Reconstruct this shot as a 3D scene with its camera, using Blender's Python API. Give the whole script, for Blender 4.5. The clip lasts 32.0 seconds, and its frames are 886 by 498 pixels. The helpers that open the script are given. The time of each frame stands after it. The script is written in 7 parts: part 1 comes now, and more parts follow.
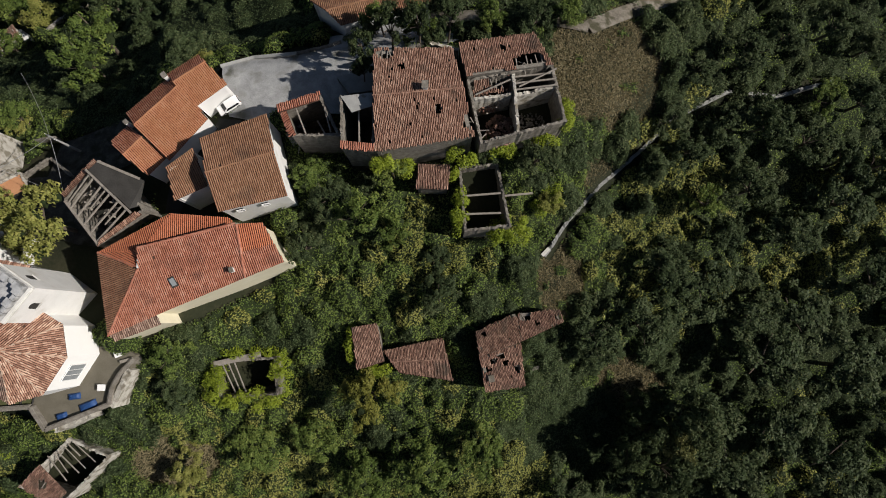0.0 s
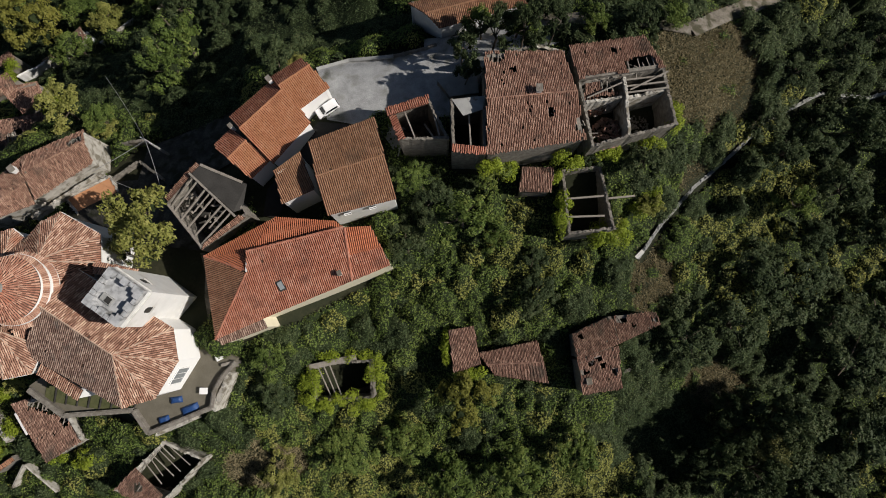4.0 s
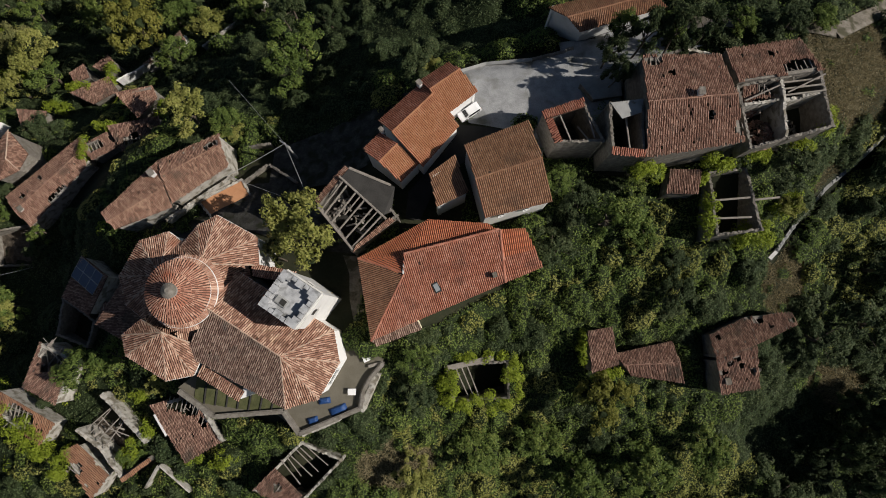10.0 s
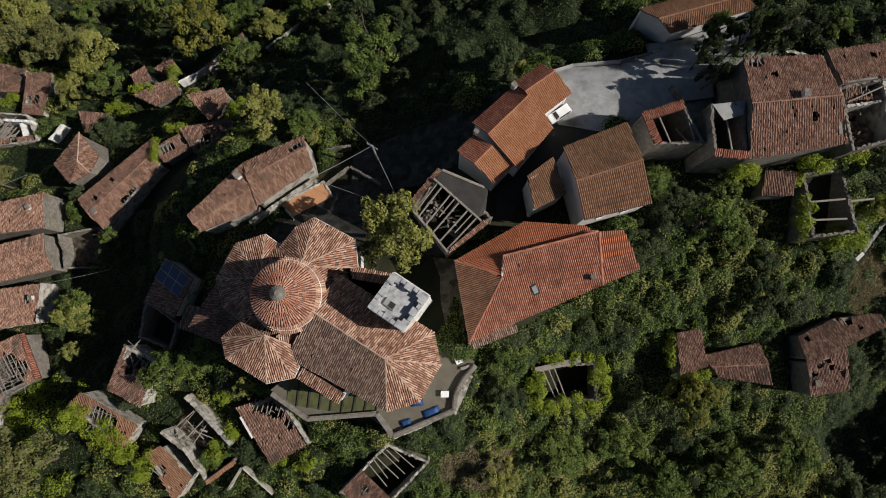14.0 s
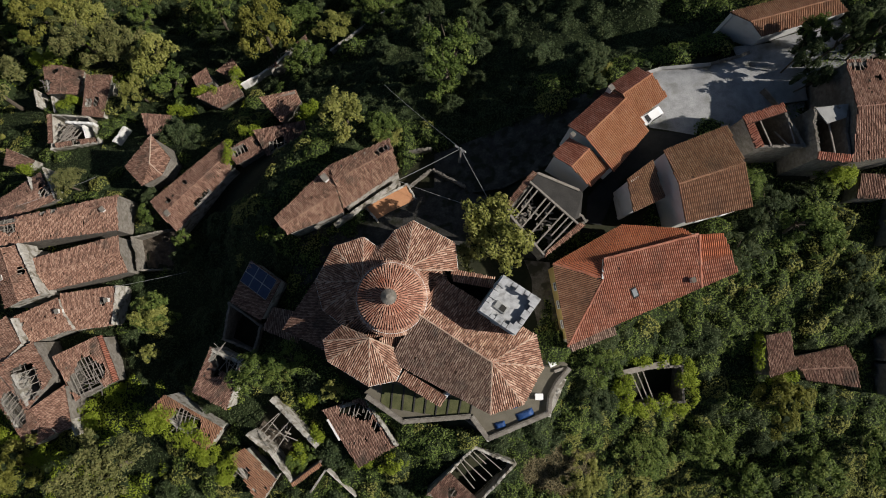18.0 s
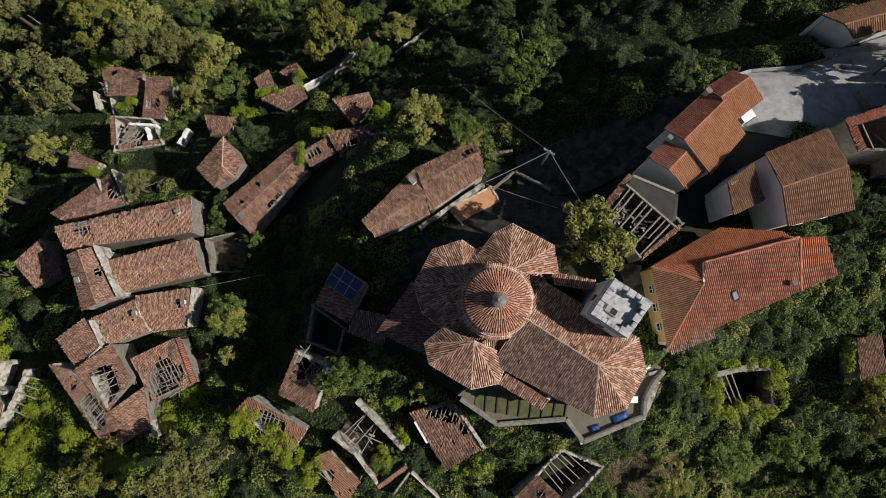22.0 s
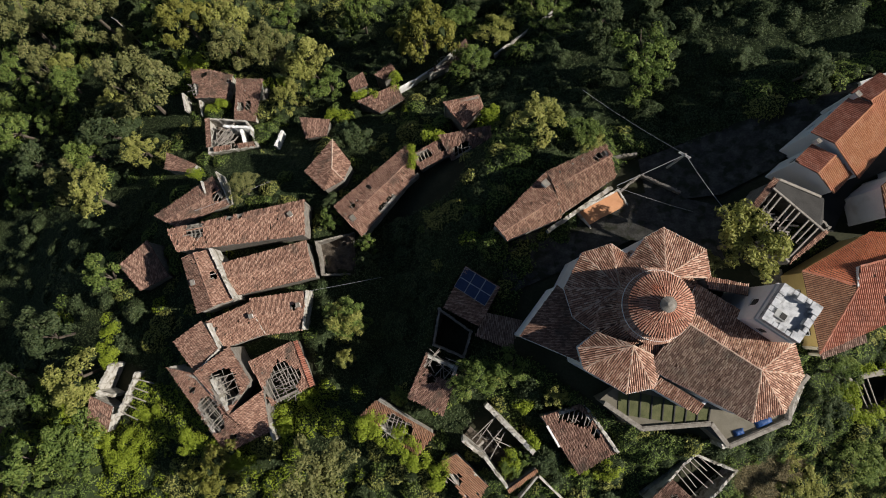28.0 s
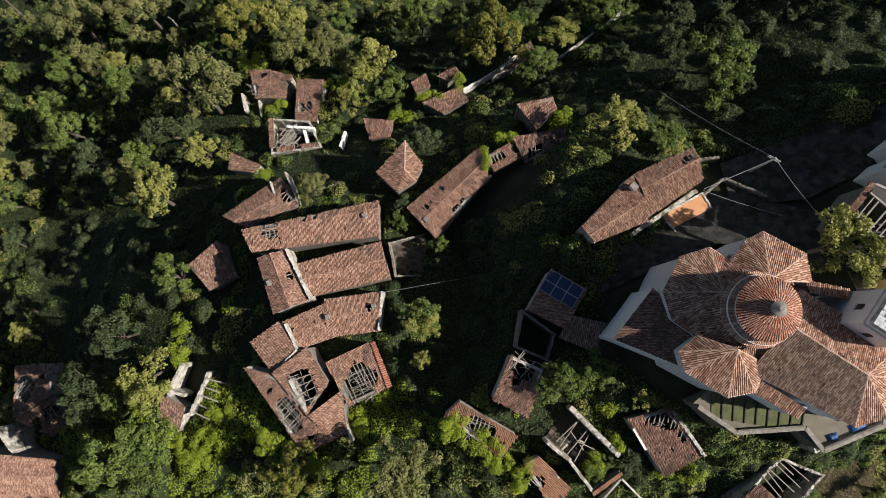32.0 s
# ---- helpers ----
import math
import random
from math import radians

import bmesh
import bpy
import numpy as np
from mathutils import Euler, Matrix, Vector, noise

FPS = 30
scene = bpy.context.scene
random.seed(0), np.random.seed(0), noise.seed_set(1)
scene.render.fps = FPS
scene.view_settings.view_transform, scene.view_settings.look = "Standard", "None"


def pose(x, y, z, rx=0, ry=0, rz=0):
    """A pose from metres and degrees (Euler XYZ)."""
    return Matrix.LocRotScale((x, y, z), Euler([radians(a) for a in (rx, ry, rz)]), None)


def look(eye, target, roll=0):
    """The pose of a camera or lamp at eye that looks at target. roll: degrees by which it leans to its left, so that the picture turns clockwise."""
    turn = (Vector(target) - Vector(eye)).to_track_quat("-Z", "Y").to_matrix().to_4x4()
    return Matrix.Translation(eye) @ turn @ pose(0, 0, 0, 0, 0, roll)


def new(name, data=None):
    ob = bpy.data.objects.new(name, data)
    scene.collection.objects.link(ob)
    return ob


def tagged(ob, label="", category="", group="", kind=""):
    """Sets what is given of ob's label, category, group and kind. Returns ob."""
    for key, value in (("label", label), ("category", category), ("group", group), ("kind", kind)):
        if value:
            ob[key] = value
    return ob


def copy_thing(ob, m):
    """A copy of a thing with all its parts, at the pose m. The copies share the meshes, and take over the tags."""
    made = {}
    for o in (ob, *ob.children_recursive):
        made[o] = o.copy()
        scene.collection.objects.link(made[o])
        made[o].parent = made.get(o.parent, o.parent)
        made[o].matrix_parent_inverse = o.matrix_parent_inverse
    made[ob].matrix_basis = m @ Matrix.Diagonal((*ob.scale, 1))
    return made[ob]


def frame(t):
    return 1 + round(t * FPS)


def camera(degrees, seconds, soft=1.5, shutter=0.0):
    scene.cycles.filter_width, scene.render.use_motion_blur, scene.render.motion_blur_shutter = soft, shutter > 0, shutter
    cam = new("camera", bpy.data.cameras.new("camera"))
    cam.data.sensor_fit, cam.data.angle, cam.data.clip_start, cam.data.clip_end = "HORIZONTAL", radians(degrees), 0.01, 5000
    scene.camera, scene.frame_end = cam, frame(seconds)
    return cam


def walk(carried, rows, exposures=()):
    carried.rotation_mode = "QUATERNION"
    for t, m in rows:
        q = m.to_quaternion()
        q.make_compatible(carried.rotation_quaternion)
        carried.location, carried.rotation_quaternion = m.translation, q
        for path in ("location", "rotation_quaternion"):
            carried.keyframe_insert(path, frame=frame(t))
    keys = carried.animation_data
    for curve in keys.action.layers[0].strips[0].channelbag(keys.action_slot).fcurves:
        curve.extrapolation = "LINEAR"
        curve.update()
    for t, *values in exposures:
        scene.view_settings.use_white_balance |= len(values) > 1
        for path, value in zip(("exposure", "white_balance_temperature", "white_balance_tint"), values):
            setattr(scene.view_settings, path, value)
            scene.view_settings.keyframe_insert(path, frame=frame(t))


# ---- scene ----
# ---- camera ----
cam = camera(70.0, 32.0, soft=1.0)
METRES, EYE, TILT, LEAN, TURN = 120.0, 97.0, -83.2, 0.0, 0.0
DEEP = 1.4281  # the lens is longer than the first guess: depth grows by this, small turns shrink by it
ROWS = [
    (0.0, 0.0, 0.0, 0.0, 0.0, 0.0, -0.0),
    (0.5, -0.0166, 0.0001, 0.0008, 0.01, 0.01, 0.02),
    (1.0, -0.0338, -0.0, 0.0021, 0.04, -0.05, 0.03),
    (1.5, -0.0502, 0.0002, 0.0028, 0.02, -0.06, 0.03),
    (2.0, -0.0675, 0.0003, 0.003, 0.04, -0.03, 0.08),
    (2.5, -0.0837, 0.0003, 0.0036, 0.04, -0.04, 0.1),
    (3.0, -0.1007, 0.0003, 0.0043, 0.06, -0.05, 0.11),
    (3.5, -0.1164, 0.0002, 0.0046, 0.06, -0.07, 0.11),
    (5.5, -0.1806, -0.0017, 0.0046, 0.1, -0.06, 0.15),
    (6.0, -0.1969, -0.0024, 0.005, 0.12, -0.06, 0.16),
    (6.5, -0.2117, -0.003, 0.0054, 0.15, -0.06, 0.16),
    (7.0, -0.228, -0.0036, 0.0057, 0.18, -0.04, 0.2),
    (7.5, -0.2434, -0.0041, 0.006, 0.19, -0.04, 0.22),
    (8.0, -0.2596, -0.0045, 0.0064, 0.22, -0.05, 0.23),
    (8.5, -0.2744, -0.0048, 0.0066, 0.24, -0.03, 0.23),
    (9.0, -0.2904, -0.0051, 0.0069, 0.25, -0.04, 0.25),
    (9.5, -0.305, -0.0055, 0.0074, 0.28, -0.05, 0.26),
    (10.0, -0.3211, -0.0057, 0.0074, 0.29, -0.04, 0.29),
    (10.5, -0.3359, -0.0059, 0.0075, 0.31, -0.04, 0.3),
    (11.0, -0.3516, -0.0063, 0.0076, 0.34, -0.04, 0.3),
    (11.5, -0.366, -0.0065, 0.0081, 0.37, -0.02, 0.3),
    (12.0, -0.3811, -0.0064, 0.0088, 0.4, -0.01, 0.32),
    (12.5, -0.3953, -0.0064, 0.0093, 0.43, -0.02, 0.34),
    (13.0, -0.411, -0.006, 0.0102, 0.46, -0.02, 0.36),
    (13.5, -0.4256, -0.0059, 0.0106, 0.48, -0.03, 0.36),
    (14.0, -0.4412, -0.0058, 0.0109, 0.49, -0.04, 0.37),
    (14.5, -0.4557, -0.0059, 0.0113, 0.52, -0.04, 0.37),
    (16.5, -0.5202, -0.0069, 0.0128, 0.41, 0.01, 0.37),
    (17.0, -0.5358, -0.0069, 0.0136, 0.42, -0.0, 0.37),
    (17.5, -0.55, -0.007, 0.0145, 0.43, -0.02, 0.38),
    (18.0, -0.5658, -0.0071, 0.0152, 0.45, -0.02, 0.38),
    (18.5, -0.5804, -0.0072, 0.0157, 0.47, -0.05, 0.38),
    (19.0, -0.596, -0.0074, 0.0161, 0.49, -0.03, 0.39),
    (19.5, -0.6108, -0.0073, 0.0168, 0.52, -0.03, 0.4),
    (20.0, -0.6278, -0.0073, 0.0173, 0.53, -0.01, 0.4),
    (20.5, -0.6428, -0.0073, 0.0184, 0.53, -0.02, 0.41),
    (21.0, -0.6588, -0.0074, 0.0187, 0.55, -0.03, 0.41),
    (21.5, -0.673, -0.0075, 0.019, 0.58, -0.02, 0.37),
    (22.0, -0.6889, -0.0076, 0.0195, 0.6, -0.01, 0.35),
    (22.5, -0.7048, -0.0074, 0.02, 0.64, -0.0, 0.35),
    (23.0, -0.7216, -0.0075, 0.0206, 0.65, 0.01, 0.35),
    (23.5, -0.7366, -0.0076, 0.0212, 0.68, 0.01, 0.34),
    (24.0, -0.7529, -0.0075, 0.0218, 0.71, 0.01, 0.34),
    (24.5, -0.7675, -0.0076, 0.0227, 0.72, 0.0, 0.33),
    (25.0, -0.7835, -0.0077, 0.0234, 0.75, 0.02, 0.32),
    (25.5, -0.7987, -0.0076, 0.0232, 0.78, 0.02, 0.32),
    (27.5, -0.8598, -0.0073, 0.0245, 0.81, 0.05, 0.3),
    (28.0, -0.8753, -0.0073, 0.0249, 0.83, 0.04, 0.3),
    (28.5, -0.8897, -0.0075, 0.0249, 0.84, 0.04, 0.3),
    (29.0, -0.9055, -0.0078, 0.0248, 0.85, 0.05, 0.28),
    (29.5, -0.9205, -0.0079, 0.0253, 0.86, 0.05, 0.28),
    (30.0, -0.9368, -0.008, 0.0258, 0.87, 0.05, 0.18),
    (30.5, -0.9521, -0.0077, 0.0257, 0.88, 0.07, 0.15),
    (31.0, -0.9687, -0.0079, 0.0262, 0.89, 0.07, 0.13),
    (31.5, -0.9836, -0.0082, 0.0269, 0.88, 0.08, 0.09),
    (32.0, -0.9993, -0.0084, 0.0274, 0.89, 0.1, -0.06),
]
walk(cam, [(t, pose(0, 0, EYE, TILT, LEAN, TURN) @ pose(METRES * x, DEEP * METRES * y, METRES * z, 90 + pitch / DEEP, roll, yaw / DEEP)) for t, x, y, z, yaw, pitch, roll in ROWS],
     exposures=[(0.0, 0.04), (6.0, -0.03), (13.0, -0.05), (20.0, 0.15), (28.0, 0.5), (32.0, 0.76)])

# ---- light ----
SUN = Vector((1.2, -0.14, 1.0)).normalized()  # towards the sun, about 40 degrees high
world = bpy.data.worlds.new("sky")
scene.world = world
world.use_nodes = True
sky = world.node_tree.nodes.new("ShaderNodeTexSky")
sky.sky_type, sky.sun_disc = "NISHITA", False
sky.ozone_density = 2.5
sky.sun_elevation, sky.sun_rotation = math.asin(SUN.z), math.atan2(SUN.x, SUN.y)
world.node_tree.links.new(sky.outputs[0], world.node_tree.nodes["Background"].inputs[0])
world.node_tree.nodes["Background"].inputs[1].default_value = 0.037
sun = new("sun", bpy.data.lights.new("sun", "SUN"))
sun.data.energy, sun.data.angle, sun.data.color = 4.75, radians(0.55), (1.0, 0.94, 0.87)
sun.matrix_world = look((0, 0, 150), Vector((0, 0, 150)) - SUN)


# ---- materials ----
def mat(name, cols, rough=0.9, scale=1.2, fine=14.0, bump=0.25, island=0.0, metal=0.0, stain=None, stain_at=(0.55, 0.7), stain_scale=0.35, spec=0.25):
    """A dull surface: two or three colours mixed by noise at two scales, a stain, a change from piece to piece, fine relief."""
    m = bpy.data.materials.new(name)
    m.use_nodes = True
    nt = m.node_tree
    N, L = nt.nodes, nt.links
    b = N["Principled BSDF"]
    b.inputs["Roughness"].default_value, b.inputs["Metallic"].default_value = rough, metal
    b.inputs["Specular IOR Level"].default_value = spec
    geo = N.new("ShaderNodeNewGeometry")
    big = N.new("ShaderNodeTexNoise")
    big.inputs["Scale"].default_value, big.inputs["Detail"].default_value = scale, 5
    small = N.new("ShaderNodeTexNoise")
    small.inputs["Scale"].default_value, small.inputs["Detail"].default_value = fine, 4
    for n in (big, small):
        L.new(geo.outputs["Position"], n.inputs["Vector"])
    add = N.new("ShaderNodeMath")
    add.operation = "MULTIPLY_ADD"
    L.new(small.outputs[0], add.inputs[0])
    add.inputs[1].default_value = 0.5
    L.new(big.outputs[0], add.inputs[2])
    last = add.outputs[0]
    if island:
        isl = N.new("ShaderNodeMath")
        isl.operation = "MULTIPLY_ADD"
        L.new(geo.outputs["Random Per Island"], isl.inputs[0])
        isl.inputs[1].default_value = island
        L.new(last, isl.inputs[2])
        last = isl.outputs[0]
    ramp = N.new("ShaderNodeValToRGB")
    lo, hi = 0.45, 1.05 + island
    els = ramp.color_ramp.elements
    els[0].position, els[1].position = lo / 2, hi / 2
    half = N.new("ShaderNodeMath")
    half.operation, half.inputs[1].default_value = "MULTIPLY", 0.5
    L.new(last, half.inputs[0])
    L.new(half.outputs[0], ramp.inputs[0])
    els[0].color, els[1].color = (*cols[0], 1), (*cols[-1], 1)
    if len(cols) > 2:
        for i, c in enumerate(cols[1:-1]):
            e = els.new((lo + (hi - lo) * (i + 1) / (len(cols) - 1)) / 2)
            e.color = (*c, 1)
    out = ramp.outputs[0]
    if stain:
        sn = N.new("ShaderNodeTexNoise")
        sn.inputs["Scale"].default_value, sn.inputs["Detail"].default_value = stain_scale, 6
        L.new(geo.outputs["Position"], sn.inputs["Vector"])
        mr = N.new("ShaderNodeMapRange")
        mr.inputs["From Min"].default_value, mr.inputs["From Max"].default_value = stain_at
        L.new(sn.outputs[0], mr.inputs[0])
        mix = N.new("ShaderNodeMix")
        mix.data_type = "RGBA"
        L.new(mr.outputs[0], mix.inputs["Factor"])
        L.new(out, mix.inputs["A"])
        mix.inputs["B"].default_value = (*stain, 1)
        out = mix.outputs["Result"]
    L.new(out, b.inputs["Base Color"])
    if bump:
        bp = N.new("ShaderNodeBump")
        bp.inputs["Strength"].default_value, bp.inputs["Distance"].default_value = bump, 0.06
        L.new(small.outputs[0], bp.inputs["Height"])
        L.new(bp.outputs[0], b.inputs["Normal"])
    return m


def leafmat(name, dark, mid, light, hue_scale=0.12):
    """Leaves: colour by clump and by patches some metres wide, a little light passing through."""
    m = mat(name, (dark, mid, light), rough=0.6, scale=hue_scale, fine=1.1, bump=0, island=0.55, spec=0.2)
    nt = m.node_tree
    b = nt.nodes["Principled BSDF"]
    tr = nt.nodes.new("ShaderNodeBsdfTranslucent")
    src = b.inputs["Base Color"].links[0].from_socket
    nt.links.new(src, tr.inputs[0])
    mx = nt.nodes.new("ShaderNodeMixShader")
    mx.inputs[0].default_value = 0.22
    nt.links.new(b.outputs[0], mx.inputs[1])
    nt.links.new(tr.outputs[0], mx.inputs[2])
    nt.links.new(mx.outputs[0], nt.nodes["Material Output"].inputs[0])
    return m


TILE_OLD = mat("old_clay_tile", ((0.1, 0.054, 0.039), (0.28, 0.155, 0.109), (0.53, 0.35, 0.258)), scale=0.8, fine=6, island=0.8, stain=(0.09, 0.07, 0.055), stain_at=(0.58, 0.76))
TILE_RUIN = mat("weathered_clay_tile", ((0.072, 0.042, 0.033), (0.22, 0.124, 0.09), (0.46, 0.3, 0.222)), scale=0.8, fine=6, island=0.9, stain=(0.07, 0.06, 0.047), stain_at=(0.54, 0.72))
TILE_RED = mat("red_clay_tile", ((0.25, 0.088, 0.054), (0.39, 0.155, 0.1), (0.54, 0.29, 0.21)), scale=0.5, fine=5, island=0.5, stain=(0.2, 0.085, 0.06), stain_at=(0.52, 0.75))
TILE_ORANGE = mat("orange_clay_tile", ((0.33, 0.128, 0.07), (0.43, 0.185, 0.103), (0.5, 0.255, 0.16)), scale=0.6, fine=5, island=0.35, stain=(0.3, 0.12, 0.07), stain_at=(0.56, 0.8))
TILE_NEW = mat("bright_clay_tile", ((0.36, 0.11, 0.055), (0.46, 0.155, 0.08), (0.54, 0.22, 0.125)), scale=0.6, fine=5, island=0.35, stain=(0.3, 0.1, 0.06), stain_at=(0.56, 0.8))
TILE_BROWN = mat("brown_clay_tile", ((0.186, 0.09, 0.053), (0.282, 0.146, 0.086), (0.38, 0.225, 0.142)), scale=0.6, fine=5, island=0.6, stain=(0.14, 0.08, 0.055), stain_at=(0.55, 0.75))
TILE_CHURCH = mat("pale_clay_tile", ((0.135, 0.066, 0.045), (0.38, 0.208, 0.143), (0.68, 0.48, 0.36)), scale=0.7, fine=6, island=1.1, stain=(0.33, 0.14, 0.085), stain_at=(0.6, 0.74))
TILE_GREY = mat("greyed_clay_tile", ((0.095, 0.058, 0.045), (0.265, 0.17, 0.13), (0.5, 0.365, 0.285)), scale=0.7, fine=6, island=1.0, stain=(0.12, 0.1, 0.085), stain_at=(0.56, 0.74))
TILE_DOME = mat("rosy_clay_tile", ((0.19, 0.082, 0.056), (0.42, 0.2, 0.135), (0.62, 0.4, 0.29)), scale=0.7, fine=6, island=1.0, stain=(0.4, 0.15, 0.09), stain_at=(0.54, 0.7))
CAP = mat("mortared_ridge_tile", ((0.36, 0.26, 0.195), (0.5, 0.38, 0.29)), scale=1.5, fine=8, island=0.6)
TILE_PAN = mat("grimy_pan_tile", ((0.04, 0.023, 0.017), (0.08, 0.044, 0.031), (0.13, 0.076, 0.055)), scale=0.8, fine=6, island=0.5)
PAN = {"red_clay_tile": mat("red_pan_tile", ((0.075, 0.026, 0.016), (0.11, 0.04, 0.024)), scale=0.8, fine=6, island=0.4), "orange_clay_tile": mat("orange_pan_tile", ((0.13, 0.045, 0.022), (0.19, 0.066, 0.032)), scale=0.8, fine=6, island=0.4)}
STONE = mat("rubble_stone", ((0.11, 0.098, 0.082), (0.195, 0.176, 0.15), (0.285, 0.265, 0.23)), scale=1.6, fine=9, bump=0.7, stain=(0.13, 0.115, 0.09))
PLASTER = mat("white_plaster", ((0.62, 0.615, 0.595), (0.74, 0.735, 0.715)), scale=0.5, fine=5, bump=0.1, stain=(0.5, 0.48, 0.43), stain_at=(0.58, 0.8))
WHITE = mat("fresh_white_paint", ((0.78, 0.775, 0.755), (0.83, 0.825, 0.81)), scale=0.4, fine=5, bump=0.08)
OLD_PLASTER = mat("flaking_plaster", ((0.281, 0.257, 0.218), (0.429, 0.406, 0.359), (0.515, 0.499, 0.452)), scale=0.9, fine=7, bump=0.5, stain=(0.2, 0.18, 0.14), stain_at=(0.5, 0.62), stain_scale=0.8)
YELLOW = mat("yellow_plaster", ((0.5, 0.36, 0.13), (0.6, 0.45, 0.18)), scale=0.5, fine=5, bump=0.1)
CREAM = mat("cream_plaster", ((0.62, 0.57, 0.42), (0.72, 0.67, 0.52)), scale=0.5, fine=5, bump=0.1)
OCHRE = mat("ochre_earth_plaster", ((0.42, 0.2, 0.1), (0.52, 0.27, 0.14)), scale=0.7, fine=6, bump=0.2)
CONCRETE = mat("concrete", ((0.24, 0.24, 0.232), (0.368, 0.368, 0.352)), scale=0.9, fine=10, bump=0.25, stain=(0.22, 0.22, 0.2))
PALE_STONE = mat("pale_dressed_stone", ((0.5, 0.49, 0.46), (0.66, 0.65, 0.61)), scale=1.1, fine=9, bump=0.2, stain=(0.36, 0.35, 0.33), stain_at=(0.55, 0.75))
TOWER_TOP = mat("grey_weathered_stone", ((0.28, 0.285, 0.29), (0.42, 0.425, 0.43), (0.54, 0.54, 0.535)), scale=1.1, fine=9, bump=0.2, stain=(0.16, 0.16, 0.155), stain_at=(0.5, 0.7), stain_scale=0.8)
OLD_WOOD = mat("grey_old_wood", ((0.1, 0.085, 0.07), (0.24, 0.215, 0.185), (0.37, 0.34, 0.295)), scale=2.0, fine=16, island=0.5, bump=0.3)
# dirt and rubble floors; the gloom between the walls is put into the colour
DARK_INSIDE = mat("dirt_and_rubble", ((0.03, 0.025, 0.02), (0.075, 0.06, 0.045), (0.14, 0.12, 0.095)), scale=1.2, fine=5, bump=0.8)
# roof felt; also paints the shade of openings as dark panels
FELT = mat("dark_roof_felt", ((0.025, 0.024, 0.022), (0.055, 0.052, 0.048)), scale=0.5, fine=5, bump=0.3)
# earth and litter, darkened in colour for the shade between plants
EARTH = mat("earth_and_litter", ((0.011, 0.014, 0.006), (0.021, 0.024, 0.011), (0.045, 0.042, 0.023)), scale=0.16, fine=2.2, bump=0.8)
PAVING = mat("cobbled_paving", ((0.21, 0.213, 0.213), (0.32, 0.323, 0.322), (0.42, 0.422, 0.42)), scale=0.7, fine=5.5, bump=0.9, stain=(0.13, 0.13, 0.11), stain_at=(0.5, 0.68))
# lane surface with the houses' shade put into its colour
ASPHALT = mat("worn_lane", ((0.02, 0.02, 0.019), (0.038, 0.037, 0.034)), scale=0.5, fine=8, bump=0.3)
PATH = mat("dusty_stony_path", ((0.08, 0.07, 0.055), (0.17, 0.15, 0.12), (0.28, 0.255, 0.22)), scale=0.8, fine=4, bump=0.9, stain=(0.07, 0.065, 0.04), stain_at=(0.48, 0.6), stain_scale=0.6)
# dirt and cobbles, coloured darker for the shade that lies on them
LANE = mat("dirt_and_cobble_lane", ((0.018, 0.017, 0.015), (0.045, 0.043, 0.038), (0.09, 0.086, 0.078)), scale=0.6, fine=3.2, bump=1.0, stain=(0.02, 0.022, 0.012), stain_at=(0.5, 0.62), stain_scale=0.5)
TERRACE = mat("terrace_screed", ((0.105, 0.095, 0.07), (0.15, 0.135, 0.105)), scale=0.6, fine=6, bump=0.2)
TURF = mat("short_turf", ((0.05, 0.055, 0.022), (0.08, 0.086, 0.036), (0.11, 0.105, 0.05)), scale=0.9, fine=9, bump=0.6)
LEAF = leafmat("shrub_leaves", (0.03744, 0.06501, 0.0161), (0.1144, 0.1655, 0.0368), (0.2725, 0.3073, 0.0782))
LEAF_DARK = leafmat("dark_oak_leaves", (0.0283, 0.0468, 0.0214), (0.0645, 0.091, 0.0369), (0.134, 0.146, 0.0661))
LEAF_LIGHT = leafmat("fig_leaves", (0.1092, 0.13, 0.0304), (0.248, 0.2561, 0.064), (0.4081, 0.3723, 0.127))
LEAF_IVY = leafmat("ivy_leaves", (0.105, 0.15, 0.013), (0.21, 0.265, 0.023), (0.32, 0.375, 0.046))
LEAF_GREY = leafmat("olive_leaves", (0.06837, 0.07801, 0.0281), (0.1643, 0.1714, 0.0593), (0.2926, 0.266, 0.109))
LEAF_YELLOW = leafmat("yellowing_leaves", (0.099, 0.105, 0.02), (0.187, 0.187, 0.0372), (0.286, 0.264, 0.0715))
DRY = leafmat("dry_grass", (0.15, 0.125, 0.07), (0.29, 0.245, 0.14), (0.43, 0.37, 0.23))
# inner leaves: shade inside crowns and scrub is put into this dark colour
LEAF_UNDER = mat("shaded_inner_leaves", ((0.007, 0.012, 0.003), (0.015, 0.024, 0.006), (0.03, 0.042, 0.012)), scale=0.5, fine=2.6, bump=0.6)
BARK = mat("bark", ((0.07, 0.055, 0.04), (0.14, 0.115, 0.09)), scale=3, fine=14, bump=0.6)
CAR_WHITE = mat("white_car_paint", ((0.78, 0.78, 0.78), (0.82, 0.82, 0.82)), rough=0.25, bump=0, spec=0.5)
GLASS_DARK = mat("dark_glass", ((0.012, 0.014, 0.016), (0.02, 0.022, 0.025)), rough=0.06, bump=0, spec=0.6)
# pale base colour stands in for the sky's reflection in the glass
PANE = mat("pale_curtained_glass", ((0.2, 0.22, 0.23), (0.28, 0.3, 0.31)), rough=0.12, bump=0, spec=0.6)
RUBBER = mat("black_rubber", ((0.02, 0.02, 0.02), (0.03, 0.03, 0.03)), rough=0.8, bump=0)
